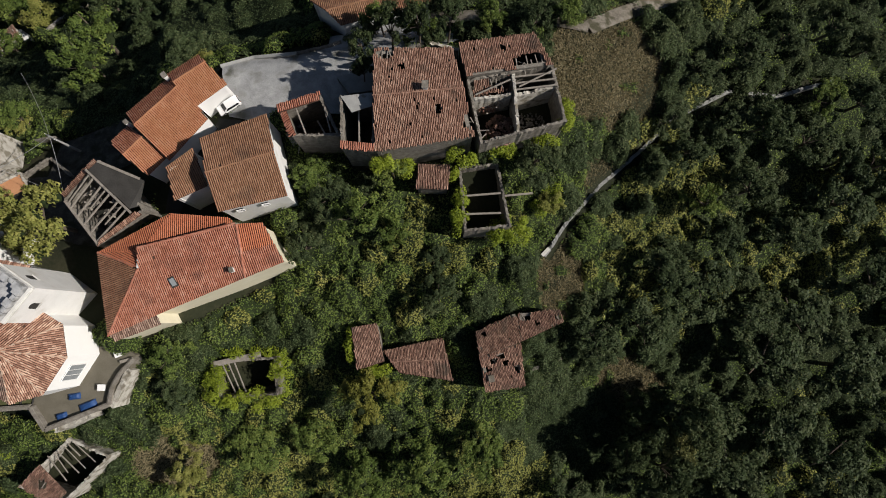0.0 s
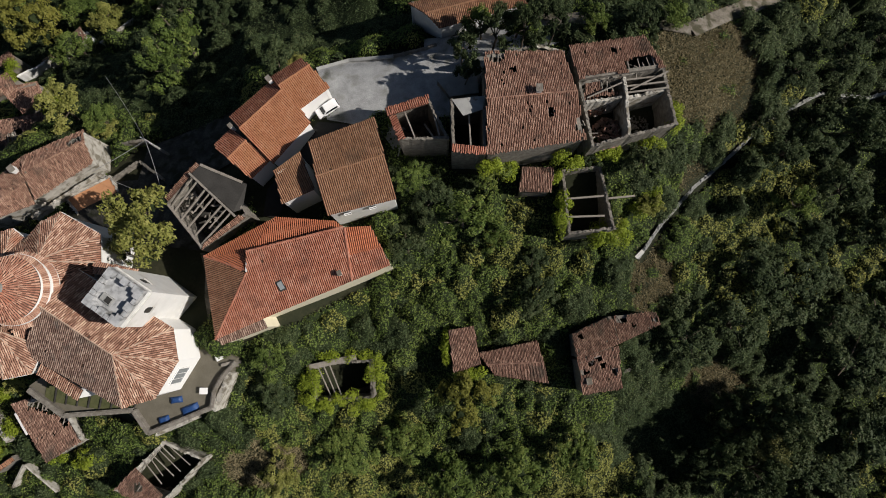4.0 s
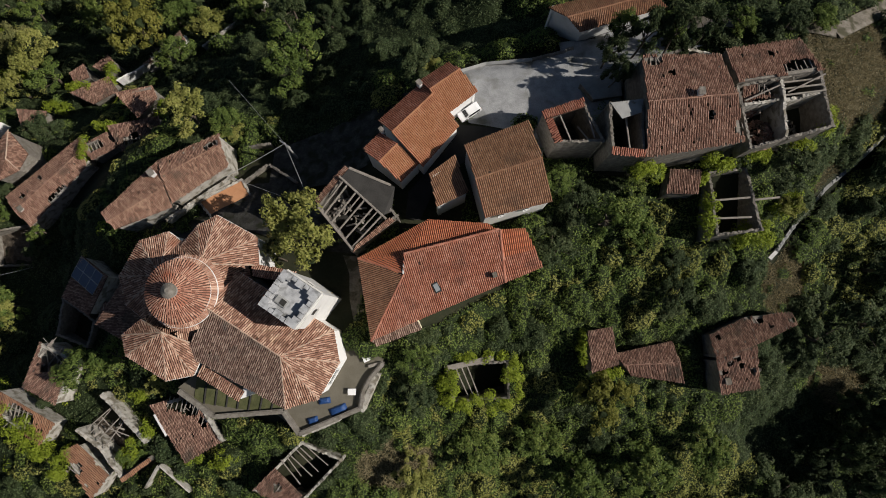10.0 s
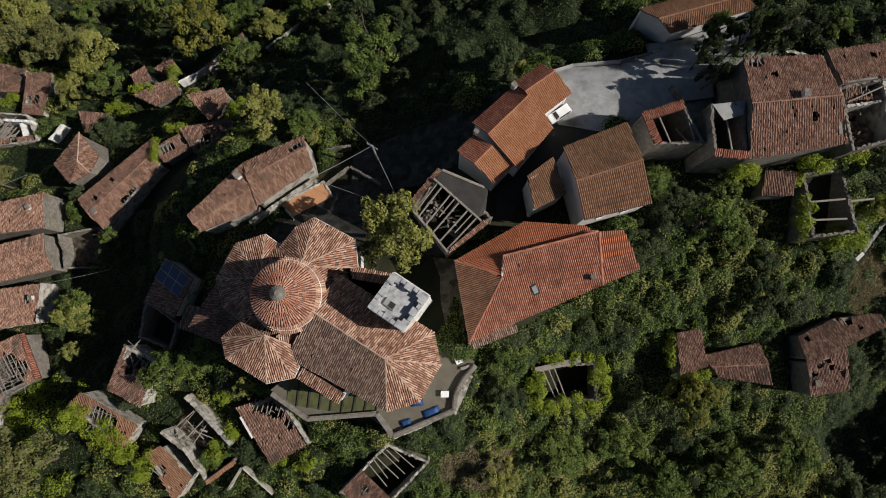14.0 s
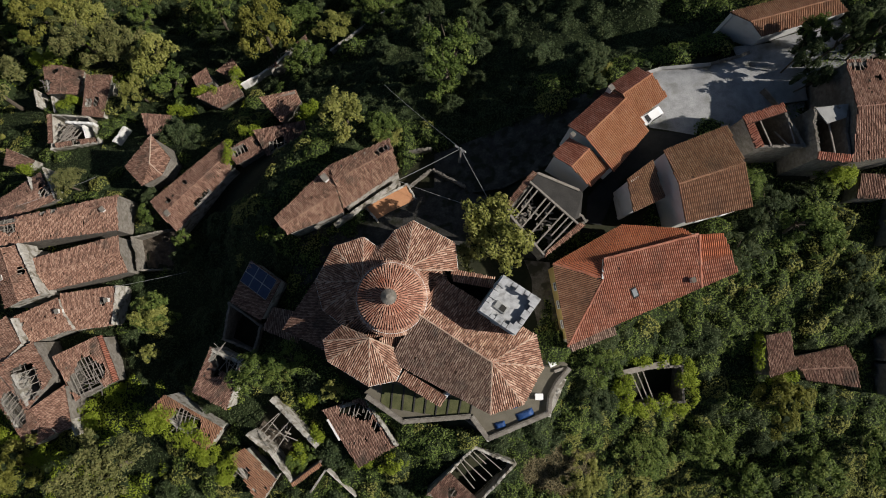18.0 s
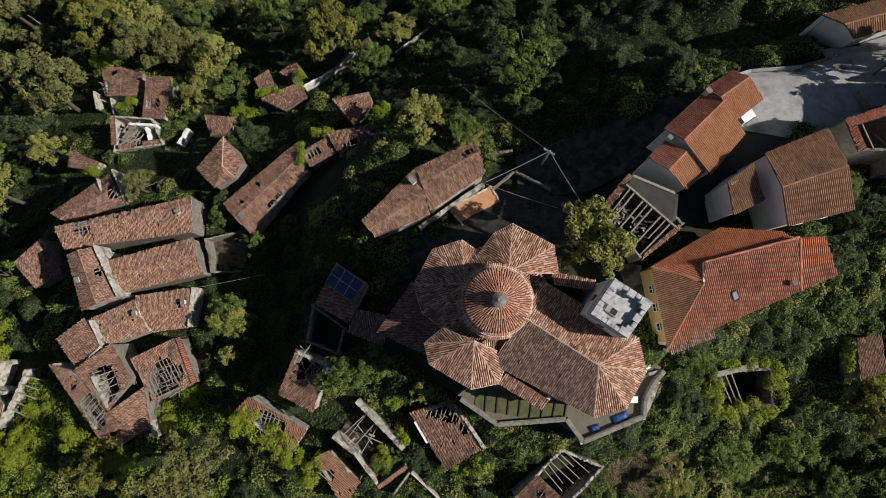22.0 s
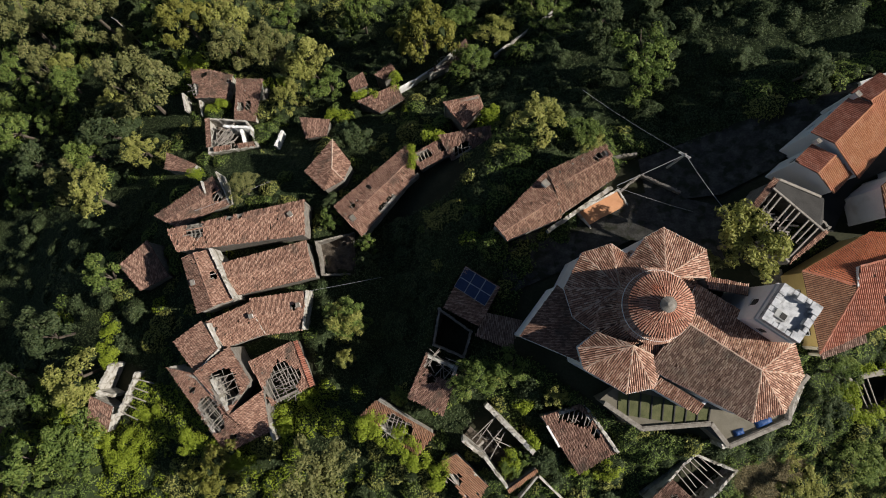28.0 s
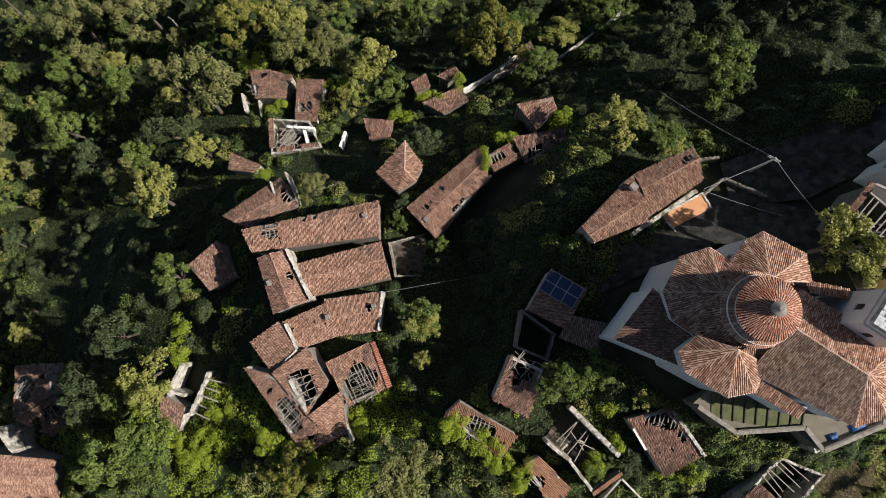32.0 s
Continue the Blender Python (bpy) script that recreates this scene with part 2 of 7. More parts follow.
BLUE = mat("blue_tarpaulin", ((0.012, 0.04, 0.13), (0.03, 0.08, 0.22)), rough=0.5, scale=1.2, fine=6, bump=0.4)
SOLAR = mat("solar_cells", ((0.012, 0.02, 0.06), (0.02, 0.035, 0.09)), rough=0.2, bump=0, spec=0.6)
METAL = mat("grey_metal", ((0.3, 0.3, 0.3), (0.4, 0.4, 0.4)), rough=0.45, metal=0.8, bump=0.05)
CABLE = mat("pale_cable", ((0.3, 0.3, 0.3), (0.36, 0.36, 0.36)), rough=0.6, bump=0)

# ---- ground ----
# spot heights, metres: x, y, z
SPOTS_STREET = [(-36, 54, -17), (-26, 58, -16), (-36, 42, -2.4), (-31.7, 35.7, -2.2), (-24, 44.5, -3), (-16, 46, -3.4), (-13, 42, -2.2), (0, 46, 0.5), (10, 48, 2.5), (23, 40, 4.6), (30, 46, 2),
                (19, 32, 3.4), (8, 30, 3.4), (-6, 30, 0.6), (-18, 29, -2.0), (-24, 18, -2), (-47, 38, -9), (-55, 31, -12), (-52, 18, -5), (-64, 31, -14.5), (-70, 38, -19), (-30, 62, -12), (0, 62, -5), (35, 62, -4)]
SPOTS_EAST = [(17.6, 11.6, -11.3), (27, 23, -10.4), (34, 29, -9.2), (39, 34.5, -8), (49, 39.6, -8.6), (69, 42.5, -10), (60, 58, -6), (0, 19, -4.2), (8, 18, -4.2), (1, 9, -9.6),
              (-12, -2, -13), (-4, -6, -14.6), (10, -6, -13), (20, -6, -15.6), (28, -17, -27), (20, -19, -25.5), (42, 10, -19), (60, 20, -22), (60, -20, -32), (95, 30, -24), (8, -20, -19), (-12, -15, -17)]
SPOTS_CHURCH = [(-29, 7, -10), (-35, -8, -14.8), (-42, -3, -7), (-45, -14, -14), (-40, -26, -23), (-26, -26, -28), (-20, -40, -36), (-53, 4, -4.6), (-54, -6, -4.7), (-60, -13, -5),
                (-66, -11, -5), (-75, 5, -5.2), (-80, -8, -5.6), (-60, 9, -5), (-60, -19, -16), (-76, -18, -15.5), (-86, -21, -17.5), (-92, -4, -13), (-64, -27, -18.5), (-70, -40, -28),
                (-76, 24, -14), (-87, 15, -14.6), (-95, 10, -15.6), (-105, 21, -18), (-98, 32, -17), (-85, -13, -17), (-80, -17, -16.8), (-97, -15, -19.5), (-107, -5, -19)]
SPOTS_WEST = [(-116, 8, -31), (-118, 20, -34), (-118, -3, -27), (-111, -6, -19.5), (-119, -14, -22), (-100, -24, -22), (-145, 20, -34), (-145, 4, -33), (-150, -8, -30), (-140, -16, -31), (-127, -4, -30),
              (-155, 26, -37), (-166, 31, -44), (-171, 15, -43), (-160, -22, -34), (-115, 32, -34), (-103, 40, -32), (-99, 48, -33), (-130, 38, -37), (-122, 55, -50), (-110, 62, -51), (-130, -35, -33)]
SPOTS_NORTH = [(-94, 66, -45), (-84, 72, -43), (-75, 60, -33), (-64, 52, -26), (-50, 54, -18), (-158, 49, -54), (-163, 65, -62), (-138, 49, -53), (-178, 72, -68), (-200, 60, -76), (-225, 35, -82),
               (-190, 30, -60), (-197, 8, -52), (-211, 11, -66), (-221, 0, -71), (-203, 28, -64), (-233, 25, -84), (-206, -17, -55), (-217, -12, -66), (-214, -34, -62), (-232, -20, -74), (-178, -16, -40), (-250, 0, -78), (-250, 60, -98), (-120, 90, -70), (-60, 90, -48), (-190, -45, -46)]
SPOTS = np.array(SPOTS_STREET + SPOTS_EAST + SPOTS_CHURCH + SPOTS_WEST + SPOTS_NORTH, float)


def spline(points, smooth=6.0):
    p = points[:, :2]
    n = len(p)
    r = np.linalg.norm(p[:, None] - p[None], axis=2)
    k = np.zeros((n + 3, n + 3))
    k[:n, :n] = r + 0.0
    k[:n, :n] -= smooth * np.eye(n)
    k[:n, n], k[:n, n + 1:], k[n, :n], k[n + 1:, :n] = 1, p, 1, p.T
    w = np.linalg.solve(k, np.r_[points[:, 2], 0, 0, 0])
    return lambda x, y: sum(w[i] * np.hypot(x - p[i, 0], y - p[i, 1]) for i in range(n)) + w[n] + w[n + 1] * x + w[n + 2] * y


HEIGHT = spline(SPOTS, smooth=1.5)


def ground_z(x, y):
    """Ground level; beyond the village it runs out gently."""
    cx, cy = np.clip(x, -285, 110), np.clip(y, -75, 115)
    return HEIGHT(cx, cy) - 0.12 * np.hypot(x - cx, y - cy)


def solid(name, verts, faces, material, parent=None, label="", smooth=False):
    me = bpy.data.meshes.new(name)
    me.from_pydata([tuple(v) for v in verts], [], faces)
    me.materials.append(material)
    if smooth:
        me.shade_smooth()
    ob = new(name, me)
    if parent:
        ob.parent = parent
    if label:
        ob["label"] = label
    return ob


def part(name, bm, material, parent, label=""):
    me = bpy.data.meshes.new(name)
    bmesh.ops.recalc_face_normals(bm, faces=bm.faces)
    bm.to_mesh(me)
    bm.free()
    me.materials.append(material)
    ob = new(name, me)
    ob.parent = parent
    if label:
        ob["label"] = label
    return ob


def quads(name, corners, material, parent=None, smooth=False):
    """Many loose quads at once; corners: (n, k, 3), k corners to a face."""
    n, k = corners.shape[:2]
    me = bpy.data.meshes.new(name)
    me.vertices.add(n * k)
    me.vertices.foreach_set("co", corners.astype(np.float32).ravel())
    me.loops.add(n * k)
    me.loops.foreach_set("vertex_index", np.arange(n * k, dtype=np.int32))
    me.polygons.add(n)
    me.polygons.foreach_set("loop_start", np.arange(0, n * k, k, dtype=np.int32))
    me.polygons.foreach_set("loop_total", np.full(n, k, dtype=np.int32))
    me.update(calc_edges=True)
    me.materials.append(material)
    ob = new(name, me)
    if parent:
        ob.parent = parent
    return ob


def sheet(name, xs, ys, zs, material):
    """A height field on the lines xs, ys."""
    nx, ny = len(xs), len(ys)
    X, Y = np.meshgrid(xs, ys)
    v = np.stack([X, Y, zs], -1).reshape(-1, 3)
    i = (np.arange(ny - 1)[:, None] * nx + np.arange(nx - 1)).ravel()
    f = np.stack([i, i + 1, i + 1 + nx, i + nx], -1)
    me = bpy.data.meshes.new(name)
    me.from_pydata(v.tolist(), [], f.tolist())
    me.materials.append(material)
    me.shade_smooth()
    return new(name, me)


gx = np.r_[-2600, -1500, -900, -600, -420, np.arange(-330, 151, 2.5), 220, 400, 800, 1500, 2600]
gy = np.r_[-2600, -1500, -900, -500, -250, np.arange(-110, 151, 2.5), 220, 400, 800, 1500, 2600]
GX, GY = np.meshgrid(gx, gy)
rough = np.array([[noise.noise((x * 0.13, y * 0.13, 0)) * 0.5 + noise.noise((x * 0.45, y * 0.45, 3)) * 0.18 for x in gx] for y in gy])
tagged(sheet("ground", gx, gy, ground_z(GX, GY) + rough - 0.15, EARTH), "earth hillside with leaf litter, coloured dark for shade under scrub", "ground", kind="structure")


def thing(name, label, category, group="", kind="", at=(0, 0, 0)):
    ob = new(name)
    ob.location = at
    return tagged(ob, label, category, group, kind)


# ---- roofs and walls ----
def vec(p):
    return np.array(p, float)


def in_hole(p, h):
    """Below 1 inside the hole."""
    a = radians(h[4] if len(h) > 4 else 0)
    dx, dy = p[0] - h[0], p[1] - h[1]
    wob = 0.35 * noise.noise((p[0] * 0.7, p[1] * 0.7, 5.0)) + 0.2 * noise.noise((p[0] * 1.9, p[1] * 1.9, 9.0))
    return wob + ((dx * math.cos(a) + dy * math.sin(a)) / h[2]) ** 4 + ((dy * math.cos(a) - dx * math.sin(a)) / h[3]) ** 4


def lattice(c, side, down, n, q, holes, parent, rng):
    """Rafters and laths that show in the holes of a roof."""
    for h in holes:
        if min(h[2:4]) < 0.45:
            continue
        o = vec((h[0], h[1], 0)) - c
        m = np.array([side[:2], down[:2]])
        s, d = np.linalg.solve(m.T, o[:2])
        if not (q[:, 0].min() < s < q[:, 0].max() and q[:, 1].min() < d < q[:, 1].max()):
            continue
        r = max(h[2], h[3]) + 0.5
        for along, across, gap, size, lift, nm in ((down, side, 0.75, 0.15, -0.16, "rafter"), (side, down, 0.6, 0.08, -0.05, "lath")):
            if nm == "lath" and min(h[2:4]) < 1.5:
                continue
            for k in np.arange(-r, r + 0.01, gap):
                if rng.rand() < (0.38 if nm == "lath" else 0.25):
                    continue
                run = [t for t in np.linspace(-r, r, 15) if in_hole(c + side * s + down * d + across * k + along * t, h) < 1.5
                       and q[:, 0].min() < s + (across * k + along * t) @ side < q[:, 0].max() and q[:, 1].min() < d + (across * k + along * t) @ down < q[:, 1].max()]
                if len(run) < 3:
                    continue
                base = c + side * s + down * d + across * (k + rng.normal(0, 0.05)) + n * lift
                end = run[-1] if rng.rand() < 0.75 else run[len(run) // 2]
                bar(nm, base + along * run[0], base + along * end + n * rng.normal(0, 0.05) + across * rng.normal(0, 0.12), size * rng.uniform(0.8, 1.2), OLD_WOOD, parent)
        # timbers that came down into the room
        for k in range(int(2 + h[2] * h[3] * 0.9)):
            g = vec((h[0] + rng.uniform(-0.8, 0.8) * h[2], h[1] + rng.uniform(-0.8, 0.8) * h[3], 0))
            s2, d2 = np.linalg.solve(m.T, (g - c)[:2])
            g = c + side * s2 + down * d2 - n * rng.uniform(0.3, 1.3)
            w = rng.normal(0, 1, 3) * (1, 1, 0.35)
            w *= rng.uniform(0.5, 0.85) * min(h[2], h[3]) / np.linalg.norm(w)
            bar("fallen_timber", g - w, g + w, rng.uniform(0.07, 0.16), OLD_WOOD, parent)


def tile_facet(poly, material, parent, pitch=0.3, length=0.55, age=0.3, holes=(), name="tile_slope", deck=True, seed=1, hump=0.11):
    """Barrel tiles laid down the fall of a flat convex polygon, column by column; holes: (x, y, half width, half length, turn) in plan, where bare laths show."""
    rng = np.random.RandomState(seed)
    if material in (TILE_OLD, TILE_RUIN):
        pitch, length, hump = pitch * 0.8, length * 0.85, hump * 0.85
    p = vec(poly)
    c = p.mean(0)
    n = np.linalg.svd(p - c)[2][2]
    n *= np.sign(n[2])
    p = p - ((p - c) @ n)[:, None] * n
    down = n * n[2] - vec((0, 0, 1))
    down /= np.linalg.norm(down) + 1e-9
    side = np.cross(n, down)
    q = np.stack([(p - c) @ side, (p - c) @ down], -1)
    s0, s1 = q[:, 0].min(), q[:, 0].max()
    d0, d1 = q[:, 1].min(), q[:, 1].max()
    cols = []
    k = max(2, int((s1 - s0) / pitch))
    w = (s1 - s0) / k
    for i in range(k):
        s = s0 + (i + 0.5) * w
        hits = []
        for a, b in zip(q, np.roll(q, -1, 0)):
            if (a[0] - s) * (b[0] - s) < 0:
                hits.append(a[1] + (b[1] - a[1]) * (s - a[0]) / (b[0] - a[0]))
        if len(hits) < 2:
            continue
        lo, hi = min(hits), max(hits) + rng.uniform(-0.25, 0.05) * age
        m = max(1, int(round((hi - lo) / length)))
        e = np.linspace(lo, hi, m + 1)
        e[1:-1] += rng.uniform(-0.22, 0.22, m - 1) * length * min(age, 1.0)
        for t0, t1 in zip(e[:-1], e[1:]):
            w3 = c + s * side + (t0 + t1) / 2 * down
            if any(in_hole(w3, h) < 0.8 + 0.4 * rng.rand() for h in holes):
                continue
            if rng.rand() < (0.012 if age > 0.6 else 0.002) * age:
                continue
            cols.append((s, t0, t1))
    a = np.array(cols)
    m = len(a)
    s = a[:, 0] + rng.normal(0, 0.022 * age, m)
    lift = rng.normal(0, 0.012 * age, m)
    skew = rng.normal(0, 0.03 * age, m)
    prof = np.array([(-0.36, 0.05), (-0.2, 1.0), (0.2, 1.0), (0.36, 0.05)])
    rows = []
    for t, g, sk in ((a[:, 1] - 0.03, 0.0, -1), (a[:, 2] + 0.02, 0.035, 1)):
        for u, h in prof:
            rows.append(c + (s + u * w + sk * skew)[:, None] * side + t[:, None] * down + (h * hump + g + lift + 0.03)[:, None] * n)
    # the pan beside each cover tile, in a darker colour
    for t, u in ((a[:, 1] - 0.01, -0.5), (a[:, 1] - 0.01, 0.5), (a[:, 2] + 0.01, 0.5), (a[:, 2] + 0.01, -0.5)):
        rows.append(c + (a[:, 0] + u * w)[:, None] * side + t[:, None] * down + 0.02 * n)
    v = np.stack(rows, 1)
    me = bpy.data.meshes.new(name)
    me.vertices.add(m * 12)
    me.vertices.foreach_set("co", v.astype(np.float32).ravel())
    idx = np.array([0, 1, 5, 4, 1, 2, 6, 5, 2, 3, 7, 6, 8, 9, 10, 11])
    me.loops.add(m * 16)
    me.loops.foreach_set("vertex_index", (np.arange(m)[:, None] * 12 + idx).astype(np.int32).ravel())
    me.polygons.add(m * 4)
    me.polygons.foreach_set("loop_start", np.arange(0, m * 16, 4, dtype=np.int32))
    me.polygons.foreach_set("loop_total", np.full(m * 4, 4, dtype=np.int32))
    me.polygons.foreach_set("material_index", np.tile(np.array([0, 0, 0, 1], dtype=np.int32), m))
    me.update(calc_edges=True)
    me.materials.append(material)
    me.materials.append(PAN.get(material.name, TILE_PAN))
    ob = new(name, me)
    ob.parent = parent
    ob["kind"] = "stuff"
    if holes:
        lattice(c, side, down, n, q, holes, parent, rng)
    if deck and not holes:
        k = len(p)
        low = p - n * 0.14
        top = p - n * 0.02
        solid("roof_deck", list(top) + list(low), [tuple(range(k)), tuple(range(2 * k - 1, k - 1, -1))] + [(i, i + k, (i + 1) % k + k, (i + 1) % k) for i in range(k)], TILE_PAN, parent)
    return ob


def bar(name, a, b, size, material, parent, label="", up=(0, 0, 1)):
    """A squared beam from a to b, with its edges a little uneven."""
    a, b = Vector(a), Vector(b)
    d = (b - a).normalized()
    s = d.cross(Vector(up))
    s = (s.normalized() if s.length > 1e-4 else Vector((1, 0, 0)))
    t = s.cross(d)
    w, h = (size, size) if not isinstance(size, tuple) else size
    ring = [(-1, -0.7), (-0.7, -1), (0.7, -1), (1, -0.7), (1, 0.7), (0.7, 1), (-0.7, 1), (-1, 0.7)]
    v = [p + s * (x * w / 2) + t * (y * h / 2) for p in (a, b) for x, y in ring]
    f = [(i, (i + 1) % 8, (i + 1) % 8 + 8, i + 8) for i in range(8)] + [tuple(range(7, -1, -1)), tuple(range(8, 16))]
    return solid(name, v, f, material, parent, label)


def ridge_caps(a, b, material, parent, size=0.15, seed=0):
    """Half-round ridge tiles, one by one, along a ridge or hip."""
    rng = np.random.RandomState(seed)
    a, b = vec(a), vec(b)
    d = b - a
    ln = np.linalg.norm(d)
    d /= ln
    s = np.cross(d, (0, 0, 1))
    s /= np.linalg.norm(s)
    up = np.cross(s, d)
    k = max(1, int(ln / 0.5))
    faces = []
    ang = np.linspace(0, math.pi, 6)
    for i in range(k):
        o = a + d * (i * ln / k) + rng.normal(0, 0.02, 3)
        for t0, t1 in zip(ang[:-1], ang[1:]):
            r0, r1 = size, size * 0.85
            faces.append([o + s * r * math.cos(t) + up * (r * math.sin(t) * 0.8 + 0.04) + d * e for t, r, e in ((t0, r0, 0), (t1, r0, 0), (t1, r1, ln / k + 0.06), (t0, r1, ln / k + 0.06))])
    ob = quads("ridge_tiles", np.array(faces), material, parent)
    ob["kind"] = "stuff"
    return ob


def wall_slab(a, b, za, zb, base, material, parent, thick=0.5, peak=None, ragged=0.0, seed=0, name="wall", label=""):
    """A wall from a to b, its thickness towards the left of that way; top from za to zb, with an optional gable peak (share, z); ragged: broken top."""
    rng = np.random.RandomState(seed)
    a, b = vec(a)[:2], vec(b)[:2]
    ln = np.linalg.norm(b - a)
    d = (b - a) / ln
    nrm = vec((-d[1], d[0]))
    us = {0.0, 1.0}
    if peak:
        us.add(peak[0])
    if ragged:
        us |= set(np.linspace(0, 1, max(3, int(ln / 0.38))))
    us = sorted(us)
    tops = []
    for u in us:
        if peak:
            z = za + (peak[1] - za) * u / peak[0] if u <= peak[0] else peak[1] + (zb - peak[1]) * (u - peak[0]) / (1 - peak[0])
        else:
            z = za + (zb - za) * u
        tops.append(z - (ragged * (1.3 * max(0.0, noise.noise((a[0] + u * ln * 0.3, a[1], seed)) + 0.1) + 0.5 * max(0.0, noise.noise((u * ln * 1.3, a[1], seed))) + abs(rng.normal(0, 0.12))) if ragged else 0))
    v, f = [], []
    for u, z in zip(us, tops):
        p = a + d * ln * u
        i = p + nrm * thick
        j = rng.normal(0, 0.045, 2) if ragged else (0, 0)
        v += [(*p, base), (p[0] + j[0], p[1] + j[1], z), (i[0] + j[0], i[1] + j[1], z - (rng.uniform(-0.1, 0.2) if ragged else 0)), (*i, base)]
    for k in range(len(us) - 1):
        o = 4 * k
        f += [(o, o + 4, o + 5, o + 1), (o + 1, o + 5, o + 6, o + 2), (o + 2, o + 6, o + 7, o + 3)]
    o = 4 * (len(us) - 1)
    f += [(0, 1, 2, 3), (o, o + 3, o + 2, o + 1)]
    if ragged > 0.1:
        loose_stones(a, d, nrm, ln, thick, us, tops, rng, parent, material)
    return solid(name, v, f, material, parent, label)


BLOCK = [(0, 2, 3, 1), (4, 5, 7, 6), (0, 1, 5, 4), (2, 6, 7, 3), (0, 4, 6, 2), (1, 3, 7, 5)]


def loose_stones(a, d, nrm, ln, thick, us, tops, rng, parent, material):
    """Uneven stones that lie along the broken top of a wall."""
    v, f = [], []
    for k in range(int(ln * 2.6)):
        u = rng.rand()
        p = a + d * ln * u + nrm * thick * rng.uniform(0.1, 0.9)
        z = np.interp(u, us, tops) + rng.uniform(-0.06, 0.05)
        w = rng.uniform(0.06, 0.18, 2)
        t = rng.uniform(0, 3.14)
        e, g = vec((math.cos(t), math.sin(t))) * w[0], vec((-math.sin(t), math.cos(t))) * w[1]
        o = len(v)
        h = rng.uniform(0.06, 0.14)
        for q in (-1, 1):
            for r in (-1, 1):
                for c in (-1, 1):
                    xy = p + e * q * rng.uniform(0.75, 1.1) + g * r * rng.uniform(0.75, 1.1)
                    v.append((xy[0], xy[1], z + c * h * rng.uniform(0.7, 1.0)))
        f += [tuple(o + i for i in b) for b in BLOCK]
    if v:
        ob = solid("broken_top", v, f, material, parent)
        ob["kind"] = "stuff"


def inset(c, m):
    c = vec(c)
    o = c.mean(0)
    out = []
    for p in c:
        d = p - o
        out.append(p - d / np.linalg.norm(d) * m * 1.4)
    return np.array(out)


def lerp(a, b, t):
    return vec(a) + (vec(b) - vec(a)) * t


def base_of(c):
    return float(min(ground_z(p[0], p[1]) for p in c)) - 0.8


def house(name, label, c, z, rise=1.6, share=0.5, tile=TILE_OLD, wall=STONE, age=0.6, holes=(), caps=True, seed=1, thick=0.55, floor=True, group="", pitch=0.3, drop=0.0, tile2=None):
    """Gabled house. c: the roof's four plan corners; the first side (0-1) and the third (3-2) are the eaves, z their heights at the corners."""
    hs = thing(name, label, "house", group)
    z = [z] * 4 if not isinstance(z, (tuple, list)) else z
    e = [vec((*p, h)) for p, h in zip(c, z)]
    r0, r1 = lerp(e[0], e[3], share), lerp(e[1], e[2], share)
    r0[2], r1[2] = (z[0] + z[3]) / 2 + rise, (z[1] + z[2]) / 2 + rise - drop
    tile_facet([e[0], e[1], r1, r0], tile2 or tile, hs, pitch, age=age, holes=holes, seed=seed)
    tile_facet([r0, r1, e[2], e[3]], tile, hs, pitch, age=age, holes=holes, seed=seed + 1)
    if caps:
        ridge_caps(r0, r1, tile, hs, seed=seed)
    w = inset(c, 0.3)
    base = base_of(c)
    peak0, peak1 = r0[2] - 0.3, r1[2] - 0.3
    low = [h - 0.16 for h in z]
    order = [(0, 1, None), (1, 2, (share, peak1)), (2, 3, None), (3, 0, (1 - share, peak0))]
    ccw = np.cross(vec(c[1]) - vec(c[0]), vec(c[2]) - vec(c[1])) > 0
    for i, j, pk in order:
        if ccw:
            wall_slab(w[i], w[j], low[i], low[j], base, wall, hs, thick, pk)
        else:
            wall_slab(w[j], w[i], low[j], low[i], base, wall, hs, thick, (1 - pk[0], pk[1]) if pk else None)
    return hs


def rafters(parent, quad, n=0, size=0.14, seed=0, miss=0.15, material=None, drop=0.12, name="rafter"):
    """Beams from the low edge (0-1) to the high edge (3-2), and battens across some."""
    rng = np.random.RandomState(seed + 7)
    q = [vec(p) for p in quad]
    n = n or max(3, int(np.linalg.norm(q[1] - q[0]) / 0.9))
    for i in range(n):
        t = (i + 0.5) / n
        if rng.rand() < miss:
            continue
        a, b = lerp(q[0], q[1], t), lerp(q[3], q[2], t)
        a[2] -= drop
        b[2] -= drop
        a += rng.normal(0, 0.06, 3)
        b += rng.normal(0, 0.06, 3)
        bar(name, a, lerp(a, b, rng.uniform(0.85, 1.0)), size * rng.uniform(0.8, 1.25), material or OLD_WOOD, parent)


def shed(name, label, c, z, tile=TILE_OLD, wall=STONE, age=0.6, holes=(), seed=1, thick=0.5, group="", category="house", pitch=0.3, base=None):
    """A roof of one fall on four walls; z: heights at the four corners."""
    hs = thing(name, label, category, group)
    e = [vec((*p, h)) for p, h in zip(c, z)]
    tile_facet(e, tile, hs, pitch, age=age, holes=holes, seed=seed)
    w = inset(c, 0.25)
    base = base_of(c) if base is None else base
    ccw = np.cross(vec(c[1]) - vec(c[0]), vec(c[2]) - vec(c[1])) > 0
    for i in range(4):
        j = (i + 1) % 4
        i, j = (i, j) if ccw else (j, i)
        wall_slab(w[i], w[j], z[i] - 0.18, z[j] - 0.18, base, wall, hs, thick)
    return hs


